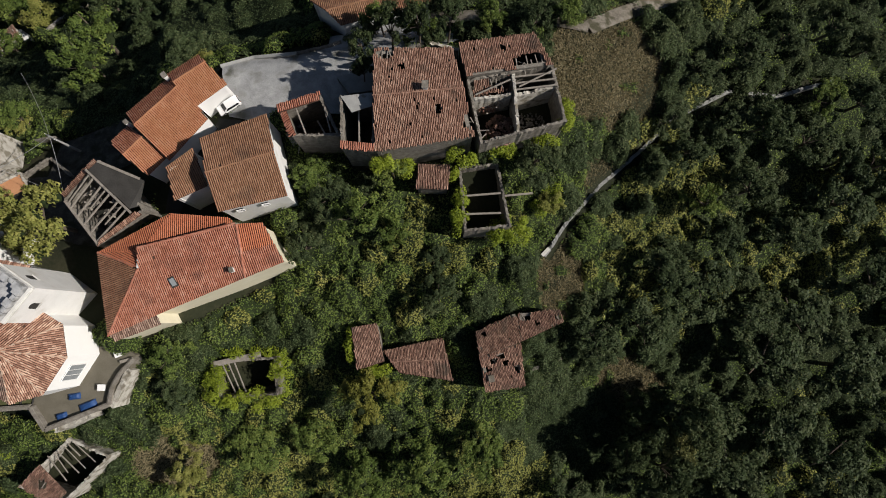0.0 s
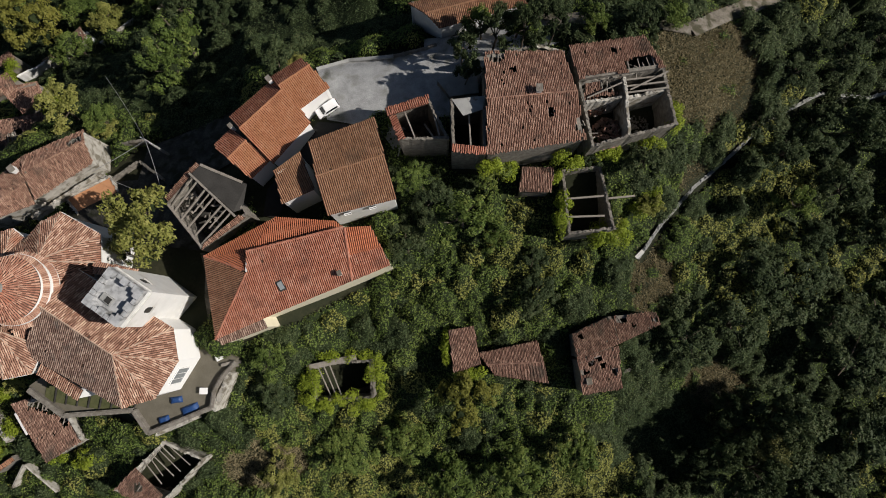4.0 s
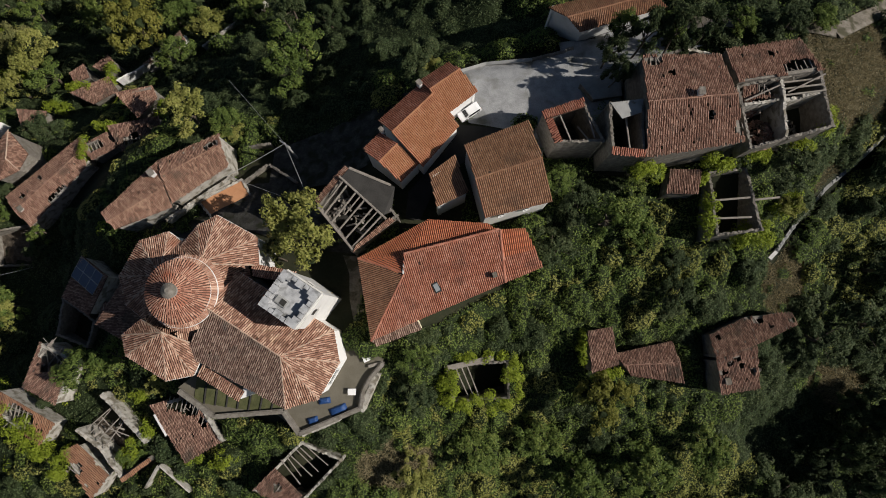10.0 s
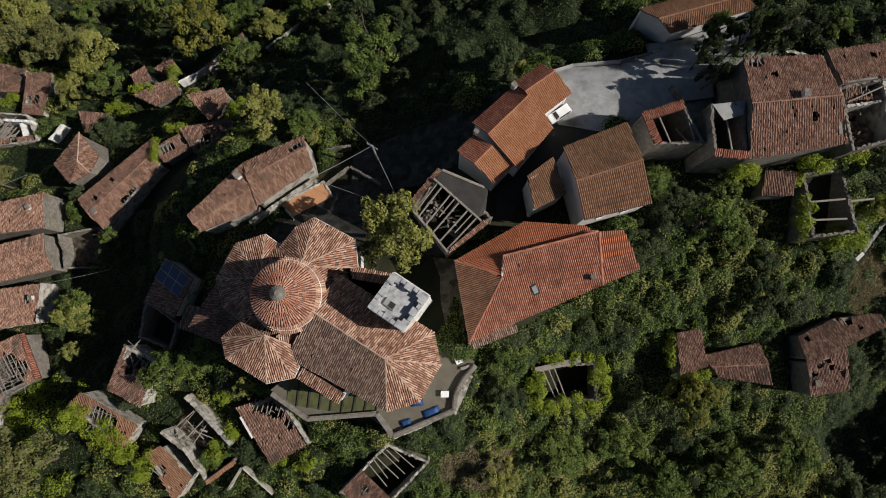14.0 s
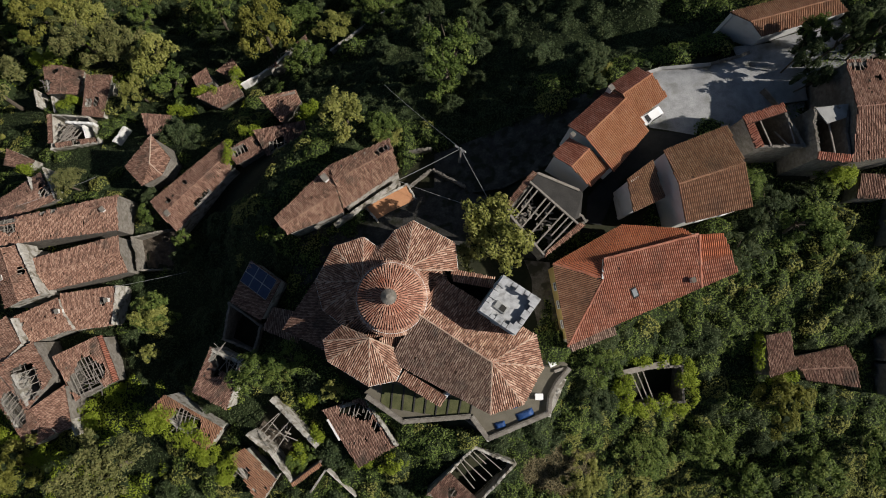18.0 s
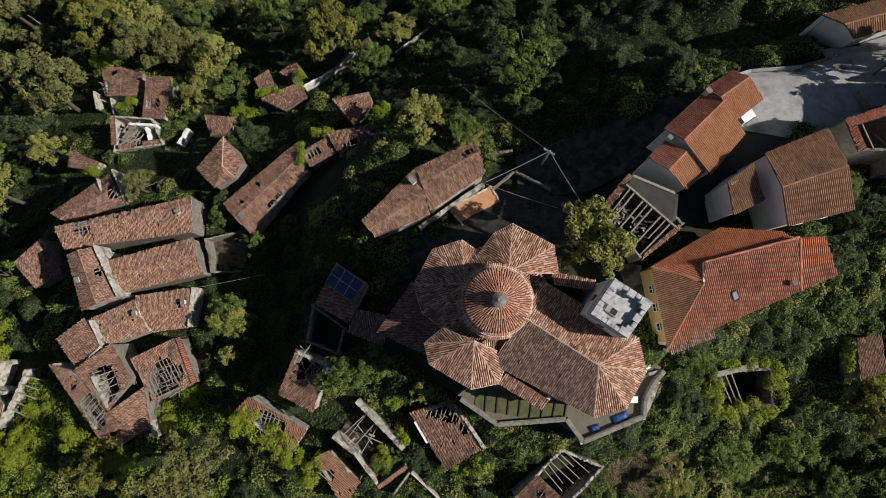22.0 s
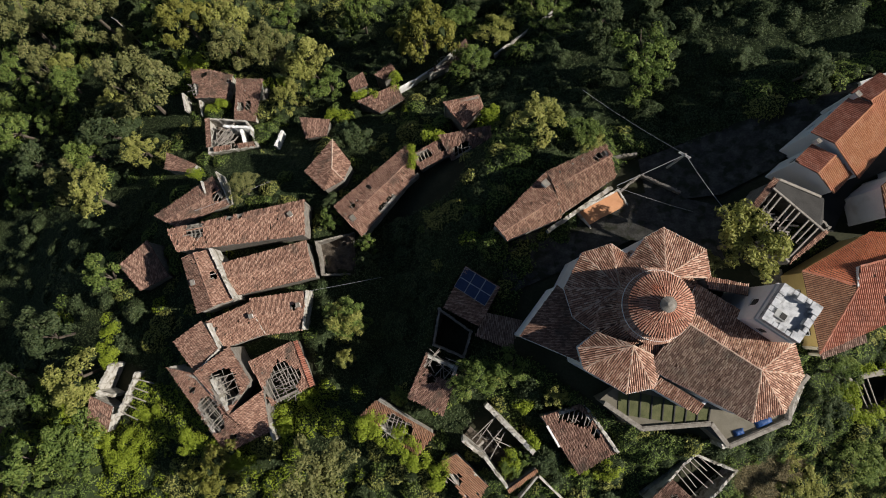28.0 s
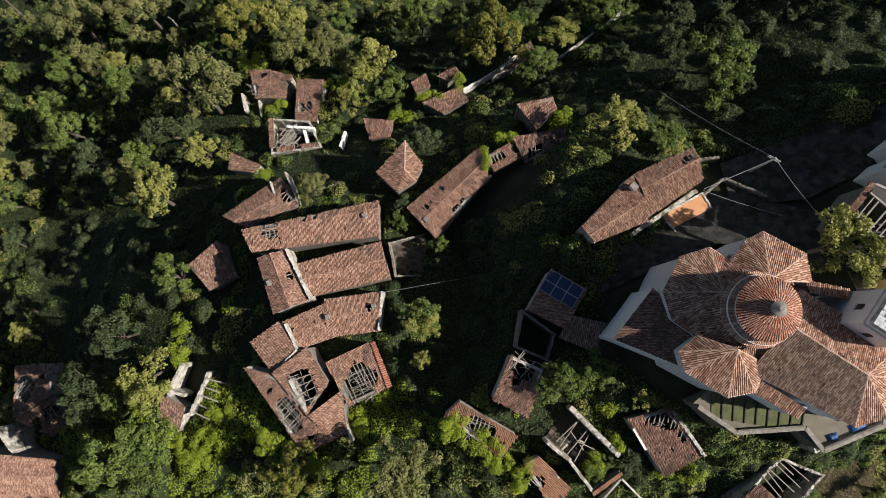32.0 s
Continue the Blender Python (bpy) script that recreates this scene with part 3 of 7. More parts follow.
def ruin(name, label, c, z, wall=STONE, ragged=0.5, seed=1, thick=0.38, floor=1.5, group="", base=None, skip=()):
    """Roofless walls with broken tops, and rubble inside."""
    hs = thing(name, label, "ruin", group)
    ccw = np.cross(vec(c[1]) - vec(c[0]), vec(c[2]) - vec(c[1])) > 0
    base = base_of(c) if base is None else base
    n = len(c)
    for i in range(n):
        j = (i + 1) % n
        if i in skip:
            continue
        a, b = (i, j) if ccw else (j, i)
        wall_slab(c[a], c[b], z[a], z[b], base, wall, hs, thick, ragged=ragged, seed=seed + i)
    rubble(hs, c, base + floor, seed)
    return hs


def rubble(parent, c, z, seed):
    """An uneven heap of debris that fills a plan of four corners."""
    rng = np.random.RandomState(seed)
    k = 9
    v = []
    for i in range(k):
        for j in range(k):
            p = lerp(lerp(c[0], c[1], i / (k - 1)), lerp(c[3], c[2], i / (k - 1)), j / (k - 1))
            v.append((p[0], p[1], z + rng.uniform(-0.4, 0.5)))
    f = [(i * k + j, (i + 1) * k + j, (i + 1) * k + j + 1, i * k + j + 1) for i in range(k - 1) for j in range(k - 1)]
    # debris whose dark colour carries the shade inside the walls
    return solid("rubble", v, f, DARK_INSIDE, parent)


def debris(parent, x, y, z, r, h, seed, material=TILE_RUIN, n=150):
    """A fallen heap of broken tiles and stones."""
    rng = np.random.RandomState(seed)
    v, f = [], []
    for k in range(n):
        d = r * math.sqrt(rng.rand())
        a = rng.uniform(0, 6.28)
        c = vec((x + d * math.cos(a), y + d * math.sin(a), z + h * (1 - d / r) * rng.uniform(0.5, 1)))
        e = rng.normal(0, 1, 3) * (1, 1, 0.45)
        e *= rng.uniform(0.14, 0.28) / np.linalg.norm(e)
        g = np.cross(e, rng.normal(0, 0.4, 3) + (0, 0, 1))
        g *= rng.uniform(0.08, 0.16) / np.linalg.norm(g)
        u = np.cross(e, g)
        u *= 0.03 / np.linalg.norm(u)
        o = len(v)
        v += [c + i * e + j * g + k2 * u for i in (-1, 1) for j in (-1, 1) for k2 in (-1, 1)]
        f += [tuple(o + i for i in b) for b in BLOCK]
    ob = solid("debris", v, f, material, parent)
    ob["kind"] = "stuff"


# ---- the eastern houses ----
house("house", "white house block under an orange tile roof by the paved street", [(-42.6, 38.3), (-37.9, 41.4), (-33.3, 36.8), (-38.0, 33.2)], (3.2, 3.2, 3.0, 3.0), 1.9, 0.38, TILE_ORANGE, WHITE, 0.2, seed=3, tile2=TILE_RED)
house("house", "orange tiled house with white walls, long middle block", [(-48.8, 32.3), (-42.2, 38.1), (-36.2, 31.5), (-41.9, 24.9)], (2.6, 2.8, 2.5, 2.4), 2.1, 0.33, TILE_ORANGE, WHITE, 0.2, seed=5, tile2=TILE_RED)
house("house", "orange tiled house with white walls, low end block", [(-51.3, 27.9), (-48.6, 30.5), (-42.4, 25.8), (-45.4, 22.7)], (2.0, 2.2, 1.7, 1.6), 1.5, 0.45, TILE_ORANGE, WHITE, 0.2, seed=7, tile2=TILE_RED)
house("house", "white walled house under a brown tiled gable roof", [(-35.6, 27.1), (-26.0, 30.9), (-22.7, 18.6), (-32.7, 16.2)], (6.8, 6.8, 6.3, 6.3), 1.7, 0.5, TILE_BROWN, PLASTER, 0.35, seed=9)
shed("annex", "low annex under a brown lean-to tile roof", [(-40.9, 23.0), (-37.0, 25.9), (-35.0, 20.4), (-39.8, 18.2)], (5.9, 5.9, 4.8, 4.6), TILE_BROWN, PLASTER, 0.3, seed=11)
house("house", "brown tiled house beside the cobbled lane", [(-21.5, 52.0), (-7.6, 55.5), (-2.0, 52.0), (-16.4, 47.8)], (0.2, 0.2, 0, 0), 1.3, 0.55, TILE_BROWN, PLASTER, 0.5, seed=13)
house("house", "abandoned house under a collapsing red tile roof", [(-10.0, 39.4), (1.3, 39.4), (4.5, 26.4), (-9.7, 24.2)], (10.3, 10.5, 9.6, 9.6), 1.8, 0.5, TILE_OLD, STONE, 0.9, holes=((-0.6, 30.1, 0.45, 0.6), (-6.0, 36.4, 0.5, 0.4), (-8.3, 38.4, 1.2, 0.7), (3.6, 28.6, 0.7, 1.0)), seed=15)
shed("house", "ruined house keeping one strip of red tiles", [(2.2, 40.3), (13.2, 41.8), (15.6, 36.4), (3.2, 34.6)], (10.2, 10.2, 11.5, 11.5), TILE_OLD, STONE, 1.0, holes=((12.2, 36.9, 2.2, 1.2, 10), (6.6, 34.9, 2.2, 0.7, 10), (8.6, 39.2, 0.4, 0.4)), seed=17)
row = ruin("ruin", "roofless stone house with broken cross walls and fallen beams", [(3.4, 34.6), (15.6, 37.0), (17.7, 28.8), (5.3, 25.5)], (10.6, 11, 9.5, 9.5), seed=19)
wall_slab((9.8, 36.3), (10.6, 27.2), 11, 9.6, 0, OLD_PLASTER, row, 0.4, ragged=0.7, seed=3, name="cross_wall")
wall_slab((4.2, 31.6), (9.9, 32.6), 10.6, 10.2, 0, OLD_PLASTER, row, 0.4, ragged=0.5, seed=4, name="cross_wall")
wall_slab((10.4, 32.3), (16.6, 33.8), 10.2, 9.8, 0, OLD_PLASTER, row, 0.5, ragged=0.5, seed=5, name="cross_wall")
for i in range(4):
    bar("beam", (10.3, 33.2 + i * 0.95, 10.2), (16.3 - i * 0.2, 33.9 + i * 0.9, 10.3), 0.24, OLD_WOOD, row)
for i in range(9):
    rb = random.Random(i)
    x, y = rb.uniform(5.4, 9.4), rb.uniform(27, 34)
    bar("fallen_beam", (x, y, rb.uniform(6, 8.5)), (x + rb.uniform(-2, 2.4), y + rb.uniform(-1.5, 1.5), rb.uniform(6, 9)), 0.17, OLD_WOOD, row)
tile_facet([(4.3, 34.5, 10.4), (9.4, 35.3, 10.4), (9.2, 33.2, 9.4), (4.4, 32.3, 9.4)], TILE_RUIN, row, age=1.6, holes=((8, 34.4, 1.4, 0.8),), seed=77)
debris(row, 8.6, 28.6, 5.5, 2.4, 3.0, 1, n=260)
debris(row, 6.6, 33.0, 6.0, 1.8, 2.0, 2)
debris(row, 13.2, 29.8, 3.0, 2.6, 1.5, 3, STONE)
bar("beam", (4.6, 32.4, 10.3), (9.6, 34.6, 10.5), 0.2, OLD_WOOD, row)
bar("beam", (10.8, 33.6, 10.3), (16.2, 36.2, 10.6), 0.22, OLD_WOOD, row)
room = ruin("ruin", "roofless stone room beside the abandoned house", [(-14.8, 32.5), (-9.8, 32.5), (-9.7, 24.9), (-14.5, 25.2)], (10, 10, 9.6, 9.6), seed=21)
small = ruin("ruin", "small roofless house with tile-capped walls at the street", [(-23.9, 31.7), (-18.0, 33.5), (-15.0, 27.3), (-22.0, 27.2)], (8, 8, 7.6, 7.4), STONE, seed=23, ragged=0.2)
tile_facet([(-23.9, 30.4, 8.5), (-17.9, 32.3, 8.5), (-18.0, 33.8, 7.9), (-24.2, 31.9, 7.9)], TILE_RED, small, age=1.0, seed=24)
tile_facet([(-23.0, 31.4, 8.4), (-24.2, 31.6, 8.0), (-22.4, 27.0, 7.6), (-21.3, 27.3, 8.0)], TILE_RED, small, age=1.0, seed=25)
for i, (a0, b0) in enumerate((((-21.6, 31.6, 7.6), (-20.0, 27.6, 7.4)), ((-17.6, 32.4, 7.6), (-16.4, 27.9, 7.2)), ((-18.6, 30.0, 6.0), (-17.2, 27.6, 7.0)))):
    bar("beam", a0, b0, 0.22, OLD_WOOD, small)
bar("beam", (-12.2, 31.8, 8.6), (-11.9, 25.2, 9.4), 0.24, OLD_WOOD, room)
solid("concrete_slab", [(-14.6, 32.3, 10.05), (-9.8, 32.9, 10.05), (-10.2, 30.9, 9.9), (-13.0, 30.0, 9.9), (-14.6, 32.3, 9.85), (-9.8, 32.9, 9.85), (-10.2, 30.9, 9.7), (-13.0, 30.0, 9.7)], [(3, 2, 1, 0), (4, 5, 6, 7), (0, 1, 5, 4), (1, 2, 6, 5), (2, 3, 7, 6), (3, 0, 4, 7)], CONCRETE, room, "grey broken concrete slab")
tile_facet([(-14.6, 25.9, 9.9), (-9.8, 25.4, 9.9), (-9.8, 24.3, 9.5), (-14.6, 24.8, 9.5)], TILE_RED, room, age=1.0, seed=26)
shed("outbuilding", "small outbuilding with a patchy tile roof", [(-3.8, 24.4), (1.1, 24.3), (0.8, 20.6), (-4.2, 20.7)], (2.4, 2.4, 1.4, 1.4), TILE_RUIN, STONE, 1.0, seed=25)
ivied = ruin("ruin", "roofless stone house grown over with ivy", [(2.4, 24.1), (8.5, 24.8), (10.4, 14.9), (3.3, 14.1)], (1.8, 1.8, 1.6, 1.6), seed=27)
shed("cottage", "cottage ruin under a weathered tile roof among ivy", [(-15.1, -0.5), (-10.9, 0.2), (-9.7, -6.1), (-14.2, -7.5)], (-7.8, -7.8, -9, -9), TILE_RUIN, STONE, 1.0, seed=29)
house("cottage", "cottage ruin under a sagging weathered tile roof", [(-10.1, -4.4), (-0.1, -2.2), (1.7, -9.4), (-7.3, -8.0)], (-10.6, -10.6, -10.6, -10.6), 0.9, 0.5, TILE_RUIN, STONE, 1.0, seed=31)
shed("cottage", "upper wing of a weathered tiled farmhouse", [(5.3, -1.2), (12.2, 2.0), (12.7, -2.9), (5.9, -5.2)], (-8.6, -8.6, -7.3, -7.3), TILE_RUIN, STONE, 1.0, holes=((6.6, -1.6, 0.5, 0.4), (11.8, 1.6, 0.8, 0.4)), seed=33)
shed("cottage", "narrow end of a weathered tiled farmhouse", [(12.3, 1.9), (19.3, 2.6), (19.8, 0.4), (12.8, -2.8)], (-8.7, -8.5, -7.7, -7.5), TILE_RUIN, STONE, 1.0, holes=((13.6, 1.3, 0.9, 0.7), (15.6, 0.2, 0.4, 0.3), (18.9, 1.2, 0.6, 0.4)), seed=34)
shed("cottage", "lower wing of a weathered tiled farmhouse with holes", [(5.9, -5.3), (12.7, -3.0), (13.6, -10.2), (7.0, -11.1)], (-7.4, -7.4, -9, -9), TILE_RUIN, STONE, 1.0, holes=((9.4, -5.0, 0.6, 0.4), (8.2, -5.9, 0.6, 0.5), (10.2, -6.2, 0.4, 0.4), (12.2, -7.1, 0.5, 0.7), (7.2, -7.4, 0.8, 0.4)), seed=35)
hive = ruin("ruin", "small roofless ruin smothered in bright ivy", [(-38.8, -6.1), (-28.0, -5.4), (-27.7, -11.8), (-37.3, -12.3)], (-10.2, -10.2, -10.8, -10.8), seed=37)
hut = ruin("ruin", "roofless stone hut with open rafters below the terrace", [(-63.4, -19.1), (-56.1, -22.1), (-63.5, -29.7), (-71.5, -27.2)], (-13, -13, -13.5, -13.5), OLD_PLASTER, seed=39)
barn = ruin("barn", "stone barn with bare grey rafters and a felt-covered end", [(-58.5, 19.2), (-53.4, 25.3), (-45.8, 17.5), (-52.9, 11.9)], (1.0, 1.0, 1.0, 1.0), STONE, 0.12, seed=41)
barn["category"] = "barn"
for i in range(10):
    t = (i + 0.5) / 10
    a0, b0 = lerp((-54.6, 23.3, 1.9), (-47.9, 17.2, 1.9), t), lerp((-58.1, 18.8, 1.0), (-52.6, 12.4, 1.0), t)
    if i not in (2, 6):
        bar("rafter", a0, lerp(a0, b0, 0.62 if i in (4, 8) else 1), (0.2, 0.26)[i % 2], OLD_WOOD, barn)
bar("ridge_beam", (-54.9, 23.6, 1.95), (-47.6, 16.9, 1.95), 0.34, OLD_WOOD, barn)
bar("wall_plate", (-58.3, 18.9, 1.05), (-52.8, 12.2, 1.05), 0.35, OLD_WOOD, barn)
for i in range(38):
    rb = random.Random(40 + i)
    q = lerp(lerp((-57, 18.6, -1), (-54, 22.5, -1), rb.random()), lerp((-52, 13.2, -1), (-48.6, 17, -1), rb.random()), rb.random())
    bar("fallen_board", q + vec((0, 0, rb.uniform(-1.5, 1.2))), q + vec((rb.uniform(-1.6, 1.6), rb.uniform(-1.6, 1.6), rb.uniform(-0.5, 0.8))), (0.3, 0.07), OLD_WOOD, barn)
tile_facet([(-58.2, 19.4, 1.35), (-53.6, 25.0, 1.35), (-54.3, 25.6, 1.15), (-58.9, 20.0, 1.15)], TILE_OLD, barn, age=1.0, seed=43)
tile_facet([(-47.2, 17.2, 1.4), (-52.3, 12.9, 1.4), (-52.8, 11.8, 1.1), (-46.2, 16.8, 1.1)], TILE_OLD, barn, age=1.0, seed=44)
solid("felt_roof", [(-53.6, 25.0, 1.3), (-46.4, 22.2, 0.7), (-46.9, 18.2, 0.8), (-48.0, 17.6, 1.6), (-54.6, 23.6, 1.75), (-53.6, 25.0, 1.1), (-46.4, 22.2, 0.5), (-46.9, 18.2, 0.6), (-48.0, 17.6, 1.4), (-54.6, 23.6, 1.55)], [(4, 3, 2, 1, 0), (5, 6, 7, 8, 9), (0, 1, 6, 5), (1, 2, 7, 6), (2, 3, 8, 7), (3, 4, 9, 8), (4, 0, 5, 9)], FELT, barn, "black roofing felt")
bar("timber_strip", (-53.5, 25.1, 1.42), (-47.0, 22.4, 0.95), (0.4, 0.12), OLD_WOOD, barn)

# red house
red = thing("house", "large red tiled house with a yellow plastered gable", "house")
tile_facet([(-51.8, 10.7, 2.7), (-44.8, 8.0, 4.6), (-49.7, -1.7, 2.2)], TILE_BROWN, red, seed=51, age=0.2)
tile_facet([(-51.8, 10.7, 2.7), (-41.1, 16.6, 2.8), (-44.7, 10.6, 4.3)], TILE_NEW, red, seed=52, age=0.2)
tile_facet([(-41.1, 16.6, 2.8), (-32.0, 15.8, 3.5), (-30.6, 14.6, 4.1), (-44.7, 10.9, 4.3)], TILE_NEW, red, seed=55, age=0.2)
wall_slab((-30.6, 14.7), (-44.7, 11.1), 5.1, 5.1, 2, PLASTER, red, 0.25, name="step_wall")
wall_slab((-44.7, 11.1), (-44.9, 8.2), 5.1, 4.7, 2, PLASTER, red, 0.25, name="step_wall")
tile_facet([(-44.7, 11.1, 5.2), (-30.6, 14.7, 5.2), (-29.6, 6.9, 2.7), (-42.4, 1.5, 2.3), (-49.7, -1.7, 2.1), (-44.8, 8.0, 4.6)], TILE_RED, red, seed=53, age=0.2)
tile_facet([(-30.6, 14.7, 4.9), (-26.6, 14.9, 4.9), (-25.1, 11.9, 3.9), (-30.1, 10.6, 3.9)], TILE_NEW, red, seed=54, age=0.2)
tile_facet([(-30.1, 10.6, 3.7), (-25.1, 11.9, 3.7), (-23.8, 9.3, 2.7), (-29.6, 6.9, 2.6)], TILE_RED, red, seed=56, age=0.2)
tile_facet([(-51.8, 10.7, 2.75), (-44.7, 10.9, 4.25), (-44.8, 8.1, 4.5)], TILE_NEW, red, seed=57, age=0.2)
tile_facet([(-49.9, -0.9, 2.05), (-43.0, 1.7, 2.2), (-42.2, 0.0, 1.6), (-49.1, -2.6, 1.5)], TILE_GREY, red, seed=58, age=0.5)
wall_slab((-48.8, -2.2), (-42.4, 0.2), 1.4, 1.5, -9, CREAM, red, 0.4, name="lean_to_wall")
wall_slab((-42.4, 0.2), (-43.1, 1.9), 1.5, 2.0, -9, CREAM, red, 0.4, name="lean_to_wall")
ridge_caps((-44.7, 11.1, 5.25), (-30.6, 14.7, 5.25), TILE_RED, red, 0.2)
ridge_caps((-44.8, 8.0, 4.65), (-49.7, -1.7, 2.2), TILE_RED, red, 0.18)
ridge_caps((-51.8, 10.7, 2.75), (-44.8, 8.4, 4.5), TILE_RED, red, 0.18)
ridge_caps((-30.4, 14.6, 5.2), (-29.5, 7.0, 2.85), TILE_RED, red, 0.22)
RED_PLAN = [(-51.4, 10.4), (-49.4, -1.2), (-42.4, 2.0), (-29.6, 7.4), (-24.1, 9.6), (-26.9, 14.6), (-32.6, 15.3), (-41.1, 16.2)]
for i in range(8):
    p, q = RED_PLAN[i], RED_PLAN[(i + 1) % 8]
    zs = [2.4, 1.9, 2.0, 2.3, 2.5, 4.2, 3.1, 2.5]
    wall_slab(p, q, zs[i], zs[(i + 1) % 8], -9, YELLOW if i in (0, 7) else CREAM, red, 0.5)
sky_w = thing("skylight", "small roof window with a grey frame", "skylight")
bar("frame", (-40.2, 6.9, 3.95), (-39.5, 5.5, 3.45), (0.95, 0.16), FELT, sky_w)
bar("pane", (-40.1, 6.7, 4.05), (-39.6, 5.7, 3.6), (0.7, 0.08), PANE, sky_w)


def chimney(x, y, z, h=1.0, w=0.6, turn=20, material=None, label="short plastered roof chimney", cap=True):
    """A small stack with a cap slab on feet."""
    ch = thing("chimney", label, "chimney")
    m = pose(x, y, z, 0, 0, turn)
    bm = bmesh.new()
    bmesh.ops.create_cube(bm, size=1, matrix=m @ Matrix.Diagonal((w, w * 1.3, h * 2, 1)))
    bmesh.ops.bevel(bm, geom=bm.edges[:], offset=0.03, segments=1, affect="EDGES")
    part("stack", bm, material or PLASTER, ch)
    if cap:
        for sx in (-1, 1):
            for sy in (-1, 1):
                bm = bmesh.new()
                bmesh.ops.create_cube(bm, size=1, matrix=m @ Matrix.Translation((sx * w * 0.36, sy * w * 0.46, h + 0.1)) @ Matrix.Diagonal((0.12, 0.12, 0.2, 1)))
                part("foot", bm, material or PLASTER, ch)
        bm = bmesh.new()
        bmesh.ops.create_cube(bm, size=1, matrix=m @ Matrix.Translation((0, 0, h + 0.24)) @ Matrix.Diagonal((w * 1.35, w * 1.6, 0.1, 1)))
        bmesh.ops.bevel(bm, geom=bm.edges[:], offset=0.02, segments=1, affect="EDGES")
        part("cap", bm, STONE, ch)
    return ch


for c in ((-31.2, 8.0, 3.2, 0.9, 0.5, 20), (-2.5, 33.0, 11.8, 0.8, 0.7, 0), (-42.4, 37.6, 3.6, 1.0, 0.6, 40), (-48.3, 30.6, 2.6, 0.9, 0.5, 40), (-88.6, 26.6, -8.0, 0.9, 0.8, 40),
          (-143.7, 4.6, -25.6, 1.0, 0.6, 20), (-134.9, 6.8, -26.6, 0.7, 0.6, 10), (-155.3, 11.2, -25.2, 0.6, 0.7, 20), (-137.0, 25.0, -26.9, 0.5, 0.7, 40), (-124.6, 24.4, -28.6, 0.6, 0.8, 40), (7.9, -8.8, -8.7, 0.6, 0.7, 10)):
    chimney(*c)
for a0, b0 in (((2.7, 19.6, 1.2), (8.9, 20.1, 1.2)), ((3.1, 16.8, 1.2), (8.9, 17.0, 1.2)), ((9.6, 19.8, 0.6), (14.0, 20.3, 0.2))):
    bar("beam", a0, b0, 0.3, OLD_WOOD, ivied)
for i in range(3):
    bar("rafter", (-36.9 + i * 1.0, -6.6 + i * 0.12, -10.4), (-34.8 + i * 0.9, -11.3, -11.2), 0.2, OLD_WOOD, hive)
bar("lintel", (-38.2, -6.6, -10.1), (-30.5, -4.9, -10.1), (0.9, 0.3), OLD_WOOD, hive)
for i, reach in enumerate((1, 0.8, 1, 1, 0.55, 1)):
    a0, b0 = lerp((-66.8, -22.1, -13.3), (-62.6, -19.6, -13.3), (i + 0.25 * math.sin(i * 2.4)) / 5), lerp((-63.4, -26.2, -13.5), (-58.6, -23.0, -13.5), (i - 0.2 * math.sin(i * 1.7)) / 5)
    bar("rafter", a0, lerp(a0, b0, reach), (0.18, 0.15)[i % 2], OLD_WOOD, hut)
tile_facet([(-67.6, -23.2, -12.6), (-62.8, -27.8, -12.6), (-65.2, -30.4, -13.6), (-71.6, -27.2, -13.6)], TILE_RUIN, hut, age=1.2, holes=((-67.2, -26.6, 0.8, 0.8),), seed=45)

# ---- the church ----
church = thing("church", "old church with round tiled dome and lobed pale tile roofs", "church")
DOME = vec((-75.7, 5.4))
AX = vec((0.8, -0.6))  # along the nave, towards its end
AY = vec((0.6, 0.8))


def at(u, v, z):
    """A place by the church's own axes, from under the dome."""
    return vec((*(DOME + AX * u + AY * v), z))


